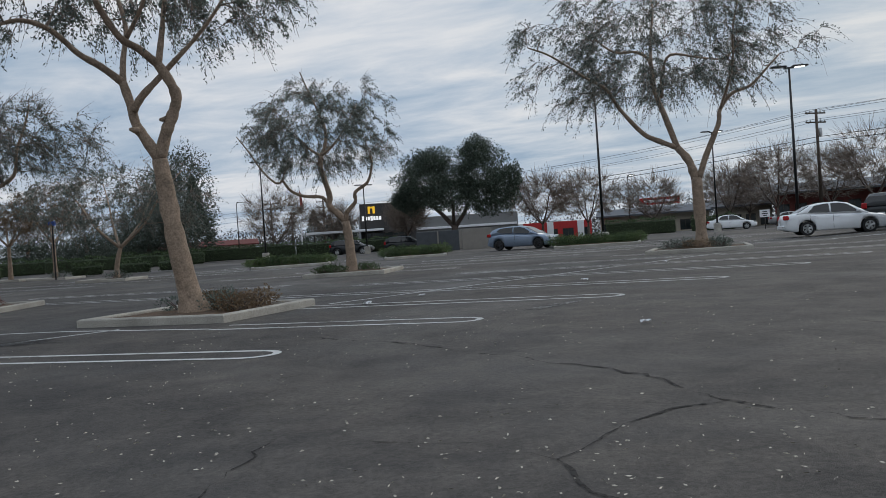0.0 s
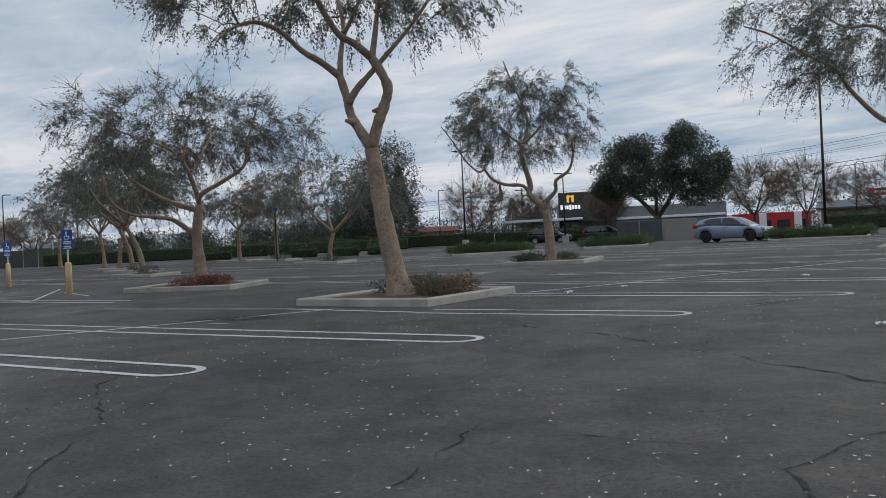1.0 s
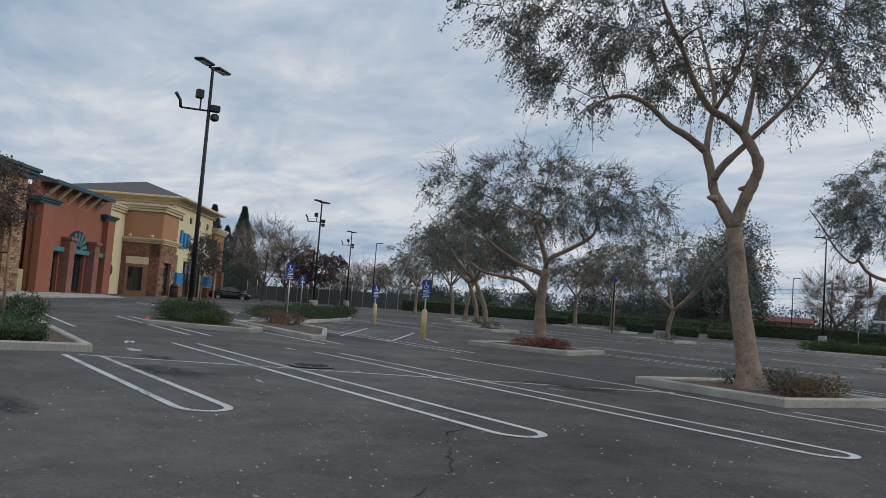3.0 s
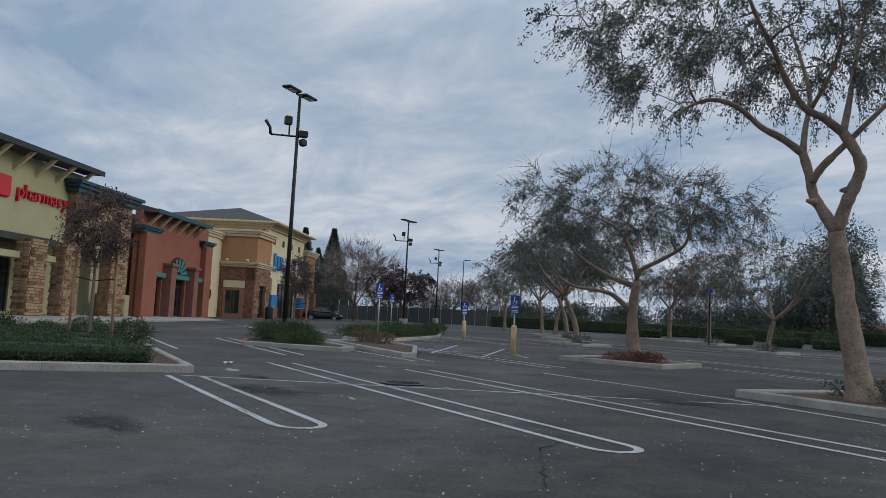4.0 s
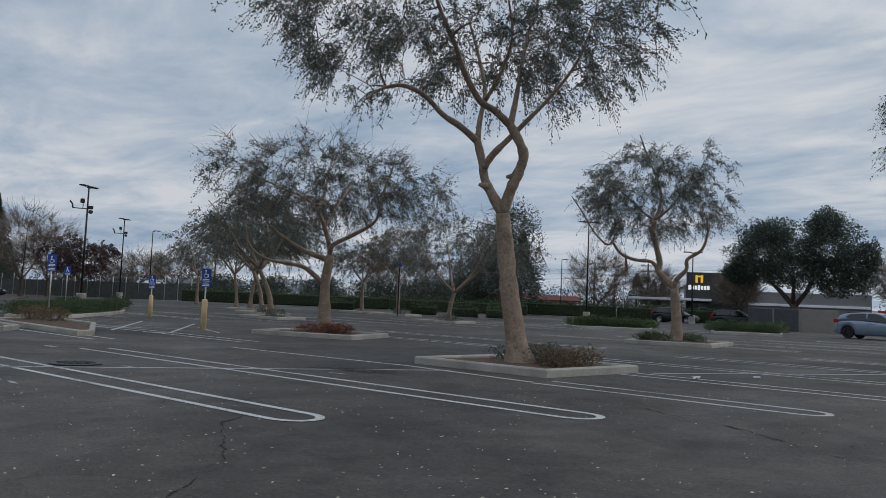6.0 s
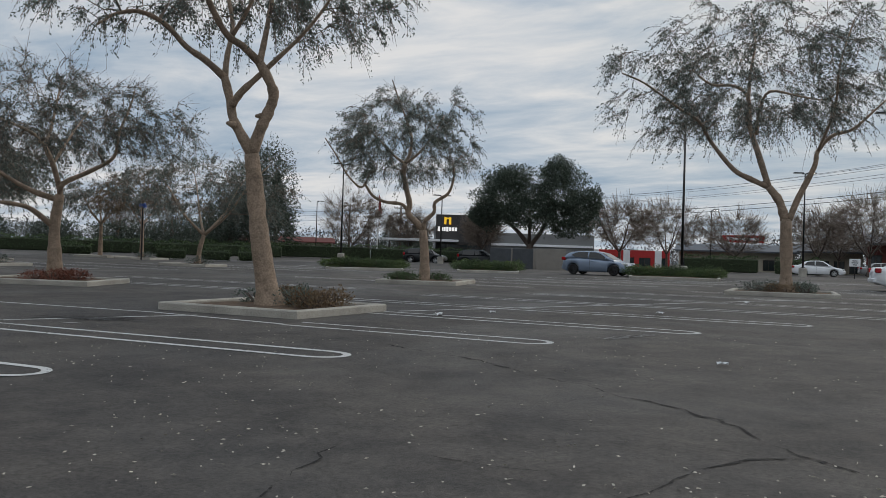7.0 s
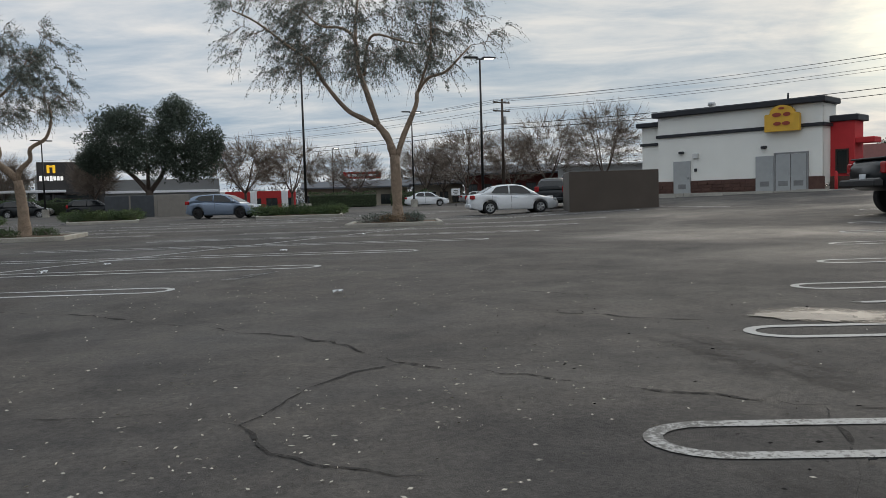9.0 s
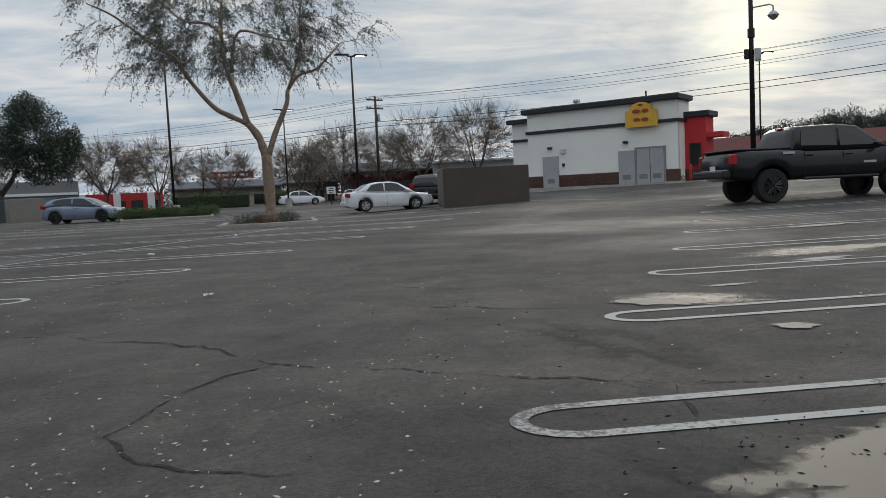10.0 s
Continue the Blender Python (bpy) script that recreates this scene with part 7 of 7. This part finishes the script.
part("flag", Geo().add(vs, [(j * 7 + i, j * 7 + i + 1, j * 7 + i + 8, j * 7 + i + 7) for j in range(8) for i in range(6)]), mat("faded_red_flag", (0.38, 0.10, 0.09), 0.9, vary=0.35, scale=2), e, "folded red and white cloth", smooth=True, fix=False)

# a mast with a camera and the small road sign by the hedge
x, y = at(135.4, 58)
e = empty("camera_mast", pose(x, y, gz(x, y)), "slim post with a camera box in the far lot", "mast")
part("post", Geo().tube([(0, 0, 0), (0, 0, 3.6)], 0.05, 8), BLACK_METAL, e)
part("camera_box", Geo().box((0, 0, 3.75), (0.4, 0.3, 0.3), 0.4, 0.04), SIGN_BLUE, e)
x, y = at(86.8, 72)
e = empty("road_sign", pose(x, y, gz(x, y), 0, 0, 0), "small white sign on a post by the driveway", "sign")
part("post", Geo().tube([(0, 0, 0), (0, 0, 1.6)], 0.04, 8), BLACK_METAL, e)
sp = part("sign_panel", Geo().box((0, -0.06, 1.3), (0.8, 0.04, 0.62), 0, 0.01), SIGN_WHITE, e)
part("lettering", bars(Geo(), (0.6, 0.8, 0.5), 0.6, 0, 1.45, -0.09, 0.16, 0.07), RUBBER, sp, "dark lettering")

# ---- cracks, puddles, litter and paint on the ground ----
def soft_material(name, color, rough, spec, edge, fine=9.0, lo=0.62):
    """A stain or a film of water that thins out unevenly towards its rim."""
    m = bpy.data.materials.new(name)
    m.use_nodes = True
    nt = m.node_tree
    b = nt.nodes["Principled BSDF"]
    b.inputs["Base Color"].default_value, b.inputs["Roughness"].default_value = (*color, 1), rough
    b.inputs["Specular IOR Level"].default_value = spec
    at_ = nt.nodes.new("ShaderNodeAttribute")
    at_.attribute_name = "middle"
    co = nt.nodes.new("ShaderNodeTexCoord")
    n = nt.nodes.new("ShaderNodeTexNoise")
    n.inputs["Scale"].default_value, n.inputs["Detail"].default_value, n.inputs["Roughness"].default_value = fine, 7.0, 0.65
    nt.links.new(co.outputs["Object"], n.inputs["Vector"])
    s1 = nt.nodes.new("ShaderNodeMath")
    s1.operation = "ADD"
    nt.links.new(at_.outputs["Fac"], s1.inputs[0])
    nt.links.new(n.outputs[0], s1.inputs[1])
    mr = nt.nodes.new("ShaderNodeMapRange")
    mr.interpolation_type = "SMOOTHSTEP"
    mr.inputs["From Min"].default_value, mr.inputs["From Max"].default_value = lo, lo + edge
    nt.links.new(s1.outputs[0], mr.inputs["Value"])
    tr = nt.nodes.new("ShaderNodeBsdfTransparent")
    mx = nt.nodes.new("ShaderNodeMixShader")
    nt.links.new(mr.outputs[0], mx.inputs[0])
    nt.links.new(tr.outputs[0], mx.inputs[1])
    nt.links.new(b.outputs[0], mx.inputs[2])
    nt.links.new(mx.outputs[0], nt.nodes["Material Output"].inputs[0])
    return m


CRACK = soft_material("ragged_crack", (0.030, 0.028, 0.027), 0.9, 0.2, 0.22, 11.0, 0.36)


def crack(pts, w, seed):
    """An irregular crack along plan points."""
    r = random.Random(seed)
    P = [Vector(p) for p in pts]
    Q, W = [], []
    for i in range(len(P) - 1):
        n = max(2, int((P[i + 1] - P[i]).length / 0.12))
        for k in range(n):
            p = P[i].lerp(P[i + 1], k / n)
            o = 0.09 * noise.noise((p.x * 1.7, p.y * 1.7, seed)) + 0.06 * noise.noise((p.x * 6, p.y * 6, seed + 5))
            Q.append((p.x + o, p.y + 0.8 * o + r.uniform(-0.012, 0.012)))
            W.append(0.85 * w * max(0.06, 0.55 + 1.5 * noise.noise((p.x * 2.3, p.y * 2.3, seed + 9)) + r.uniform(-0.25, 0.25)))
    Q.append(tuple(P[-1]))
    W.append(0.004)
    W[0] = 0.006
    return thing("pavement_crack", ribbon(Geo(), Q, W, 0.005, 9), CRACK, "dark ragged crack in the asphalt", "crack", "asphalt cracks", "structure", fix=False)


for k, (pts, w) in enumerate((
        ([(-5.6, 5.48), (-5.3, 5.0), (-4.44, 4.5), (-3.78, 4.04), (-3.4, 3.6), (-2.99, 3.14), (-2.65, 2.75), (-2.35, 2.55), (-1.95, 2.55), (-1.55, 2.87), (-1.01, 3.09)], 0.04), ([(-2.35, 2.55), (-2.21, 2.38), (-2.28, 2.06), (-2.47, 1.86)], 0.025),
        ([(-3.38, 9.91), (-2.64, 9.51), (-1.72, 9.21), (-1.1, 8.65), (0.03, 7.91), (0.8, 7.42)], 0.045), ([(0.8, 7.42), (1.38, 6.73), (1.68, 6.23), (2.3, 5.81), (3.01, 5.37), (3.49, 5.07), (4.11, 4.7), (4.7, 4.5)], 0.055),
        ([(1.68, 6.13), (1.4, 5.96), (1.17, 5.56), (0.99, 5.03), (0.87, 4.74), (0.92, 4.53), (1.14, 4.25), (1.36, 4.05), (1.6, 3.95), (1.9, 3.83)], 0.03), ([(0.87, 4.74), (0.3, 5.0), (-0.4, 5.0)], 0.012),
        ([(3.25, 8.39), (3.9, 7.9), (4.52, 7.47)], 0.05), ([(2.99, 10.35), (3.4, 9.9), (3.91, 9.5), (4.87, 9.2)], 0.035), ([(-1.04, 4.99), (-0.95, 4.32), (-0.8, 3.98), (-0.73, 3.74), (-0.8, 3.3)], 0.02),
        ([(-6.9, 9.2), (-5.6, 9.6), (-3.38, 9.91)], 0.014), ([(5.2, 12.5), (4.2, 13.3), (2.8, 13.6)], 0.018), ([(-0.6, 11.2), (0.8, 11.6), (2.6, 11.2)], 0.014), ([(4.1, 4.7), (3.95, 4.2), (3.7, 3.6), (3.4, 3.1)], 0.03))):
    crack(pts, w, 3 + k)

WATER = soft_material("still_rainwater", (0.075, 0.074, 0.073), 0.5, 0.10, 0.14, 5.0)
DAMP = soft_material("damp_dark_asphalt", (0.040, 0.039, 0.039), 0.5, 0.3, 0.7)
FILM = soft_material("thin_rainwater_film", (0.050, 0.048, 0.046), 0.44, 0.10, 0.16, 1.6)
OILY = soft_material("oil_stained_asphalt", (0.045, 0.043, 0.043), 0.8, 0.2, 0.9)
PALE = soft_material("pale_worn_paint_smear", (0.36, 0.35, 0.34), 0.85, 0.3, 0.5, 14.0)


def patch(name, cx, cy, rx, ry, rot, seed, material, label, lift, rough=0.35):
    """A flat puddle or stain with a wavering edge."""
    g = Geo()
    n = 56
    vs, mid_ = [(cx, cy, gz(cx, cy) + lift)], [1.0]
    for q in (0.35, 0.7, 1.0):
        for k in range(n):
            a = 2 * math.pi * k / n
            f = q * (1 + rough * noise.noise((2.2 * math.cos(a) + seed, 2.2 * math.sin(a), seed)) + 0.4 * rough * noise.noise((6 * math.cos(a), 6 * math.sin(a), seed + 3)))
            p = rot2((rx * f * math.cos(a), ry * f * math.sin(a)), radians(rot))
            vs.append((cx + p[0], cy + p[1], gz(cx + p[0], cy + p[1]) + lift))
            mid_.append(1 - q)
    fs = [(0, 1 + k, 1 + (k + 1) % n) for k in range(n)]
    fs += [(1 + r * n + k, 1 + (r + 1) * n + k, 1 + (r + 1) * n + (k + 1) % n, 1 + r * n + (k + 1) % n) for r in range(2) for k in range(n)]
    ob = thing(name, g.add(vs, fs), material, label, name.replace("_", " "), kind="structure", fix=False)
    ob.data.attributes.new("middle", "FLOAT", "POINT").data.foreach_set("value", mid_)
    return ob


patch("damp_patch", 4.6, 3.0, 1.5, 0.8, 20, 1.3, DAMP, "damp dark ring round a puddle", 0.009)
patch("puddle", 4.7, 3.1, 1.45, 0.72, 14, 1.3, FILM, "shallow puddle of rainwater on asphalt", 0.012)
patch("damp_patch", 5.7, 7.6, 0.95, 0.6, -30, 4.1, DAMP, "damp dark ring round a puddle", 0.009)
patch("puddle", 5.42, 7.55, 0.52, 0.27, -32, 4.1, WATER, "shallow puddle of rainwater on asphalt", 0.012)
patch("puddle", 5.79, 5.93, 0.2, 0.15, -20, 7.7, WATER, "small puddle on asphalt", 0.012)
patch("damp_patch", 9.6, 10.9, 1.8, 0.7, 5, 2.2, DAMP, "damp dark patch by a stall stripe", 0.009)
patch("puddle", 10.1, 10.95, 1.2, 0.32, 5, 2.2, WATER, "shallow puddle of rainwater on asphalt", 0.012)
patch("pothole_stain", 9.5, 9.85, 0.55, 0.22, 10, 6.6, OILY, "dark broken pothole patch in the asphalt", 0.010)
patch("puddle", 12.6, 14.9, 0.9, 0.25, 5, 5.2, WATER, "shallow puddle of rainwater on asphalt", 0.012)
for cx, cy, rx, ry, sd in ((-11.9, 6.4, 0.75, 0.4, 3.1), (-7.5, 1.2, 0.9, 0.5, 6.1), (-8.9, 10.0, 1.4, 0.6, 8.3), (-13.0, 4.0, 0.7, 0.3, 2.7), (4.3, 5.9, 0.5, 1.4, 9.1), (3.6, 3.0, 0.6, 0.9, 11.0), (-11.0, 3.6, 1.4, 0.7, 4.4)):
    patch("oil_stain", cx, cy, rx, ry, 15, sd, OILY, "dark stain on the asphalt", 0.0075, 0.6)
for cx, cy, rx, ry, rot, sd in ((-21.0, 12.7, 0.8, 0.35, 20, 1.4), (-24.0, 13.6, 0.7, 0.2, 25, 2.4), (9.0, 9.95, 0.7, 0.2, 5, 3.3), (-11.0, 6.9, 0.45, 0.07, 0, 1.1), (-9.6, 4.6, 0.3, 0.06, -5, 1.7), (-10.4, 8.6, 0.35, 0.07, 0, 2.6), (-8.6, 9.3, 0.3, 0.06, 10, 3.8), (-14.6, 3.9, 0.6, 0.2, 0, 4.9), (-16.0, 7.6, 0.5, 0.12, 0, 5.3), (8.9, 10.6, 0.5, 0.1, 0, 6.4), (6.6, 8.3, 0.4, 0.1, 0, 7.9)):
    patch("paint_smear", cx, cy, rx, ry, rot, sd, PALE, "pale worn paint remnant on asphalt", 0.008, 0.5)
# storm drain between the stripes
e = empty("storm_drain", pose(-11.85, 6.38, gz(-11.85, 6.38) + 0.006, 0, 0, 30), "round iron utility cover set in the asphalt", "manhole cover")
part("collar", Geo().lathe((0, 0, -0.02), [(0.55, 0), (0.55, 0.026), (0.42, 0.028)], 28), PALE, e)
part("cover", Geo().lathe((0, 0, -0.01), [(0.40, 0), (0.40, 0.024), (0.36, 0.03), (0.05, 0.032)], 28), BLACK_METAL, e)
for k in range(-3, 4):
    part("rib", Geo().box((0.09 * k, 0, 0.027), (0.03, 0.6 - 0.05 * k * k * 0.8, 0.01)), BLACK_METAL, e)
# stencilled word, too worn to read, and the accessible bay's hatching
g = Geo()
d = (Vector((-0.58, 13.63)) - Vector((-1.10, 12.46)))
for k in range(7):
    p = Vector((-1.10, 12.46)) + d * (k + 0.5) / 7
    n = Vector((-d.y, d.x)).normalized() * 0.11
    ribbon(g, [p - n, p + n], 0.055)
    ribbon(g, [p - n * 0.9 + d * 0.03, p - n * 0.9 + d * 0.09], 0.05, 0.0065)
thing("stencilled_word", g, FADED_LINE, "worn white stencilled word on the lane", "road marking", kind="structure", fix=False)
for k in range(6):
    g = Geo()
    x0 = -24.5 - 1.7 * k
    ribbon(g, [(x0, 13.0 + 0.35 * k), (x0 + 3.0, 14.3 + 0.35 * k)], 0.10)
    thing("hatch_line", g, FADED_LINE, "white hatch line of an accessible bay", "road marking", "hatch lines", "structure", fix=False)
for x0, y0, x1, y1 in ((-20.8, 13.0, -27.0, 17.5), (-22.5, 12.0, -29.5, 16.6), (-24.0, 15.9, -20.6, 14.6), (15.2, 33.8, 13.0, 40.0), (8.2, 36.4, 4.0, 35.2)):
    g = Geo()
    ribbon(g, [(x0, y0), (x1, y1)], 0.10)
    thing("stall_line", g, WHITE_LINE, "plain white stall line on the asphalt", "road marking", "stall lines", "structure", fix=False)

# fallen petals and leaf scraps, thick near the viewer
rng = np.random.default_rng(77)
n = 5200
az = np.radians(rng.uniform(20, 200, n))
rr = 2.2 + 11 * rng.uniform(0, 1, n) ** 1.5
px, py = STAND[0] + rr * np.cos(az), STAND[1] + rr * np.sin(az)
dens = np.array([noise.noise((a * 0.45, b * 0.45, 3.0)) + 0.6 * noise.noise((a * 1.6, b * 1.6, 7.0)) for a, b in zip(px, py)])
keep = (dens + rng.uniform(-0.5, 0.5, n) > -0.05) & ~((px > 3.0) & (rng.uniform(0, 1, n) < 0.75))
px, py = px[keep], py[keep]
pos = np.stack([px, py, [gz(a, b) + 0.008 for a, b in zip(px, py)]], axis=1)
dirs = np.stack([rng.normal(0, 1, len(px)), rng.normal(0, 1, len(px)), np.full(len(px), 0.06)], axis=1)
q = leaf_quads(rng, pos, dirs, 0.030, 0.013, 0.02)
q[:, :, 2] = np.maximum(q[:, :, 2], np.array([gz(a, b) + 0.006 for a, b in zip(px, py)])[:, None])
tagged(part("fallen_leaf_scraps", Geo().quads(q), mat("bleached_leaf_scrap", (0.45, 0.41, 0.345), 0.85, vary=0.5, scale=4, fine=20, bump=0, obj=True), fix=False), "pale fallen leaf scraps scattered over asphalt", "leaf litter", kind="stuff")
n = 220
px, py = np.where(np.arange(n) % 2 == 0, rng.uniform(2.2, 6.5, n), rng.normal(4.1, 0.5, n)), np.where(np.arange(n) % 2 == 0, rng.uniform(2.4, 8.5, n), rng.normal(3.3, 0.4, n))
pos = np.stack([px, py, [gz(a, b) + 0.013 for a, b in zip(px, py)]], axis=1)
dirs = np.stack([rng.normal(0, 1, n), rng.normal(0, 1, n), np.full(n, 0.1)], axis=1)
tagged(part("dark_debris", Geo().quads(leaf_quads(rng, pos, dirs, 0.03, 0.011, 0.03)), mat("dark_twig_debris", (0.018, 0.015, 0.013), 0.9, vary=0.3, bump=0), fix=False), "dark twig and leaf debris on damp asphalt", "debris", kind="stuff")


def scrap(x, y, s, rot, label, material=SIGN_WHITE):
    r = random.Random(int(x * 100))
    vs = [(s * (i / 3 - 0.5) + r.uniform(-0.1, 0.1) * s, s * 0.5 * (j / 3 - 0.5), 0.015 + s * 0.28 * abs(math.sin(i * 1.4 + j * 2.1))) for j in range(4) for i in range(4)]
    e = part("paper_litter", Geo().add(vs, [(j * 4 + i, j * 4 + i + 1, j * 4 + i + 5, j * 4 + i + 4) for j in range(3) for i in range(3)]), material, fix=False)
    e.matrix_world = pose(x, y, gz(x, y), 0, 0, rot)
    return tagged(e, label, "litter", "paper litter")


scrap(0.83, 10.47, 0.13, 20, "crumpled white paper scrap on the asphalt")
for az_, d_, s_ in ((114.2, 15.3, 0.2), (110.3, 16.4, 0.14), (98.5, 18.0, 0.16), (93.0, 24.0, 0.18), (169, 18, 0.2)):
    x, y = at(az_, d_)
    scrap(x, y, s_, az_ * 7, "small white litter scrap on the asphalt")
x, y = at(53.5, 3.95)
scrap(x, y, 0.05, 10, "dark leaf lying in a puddle", RUBBER)
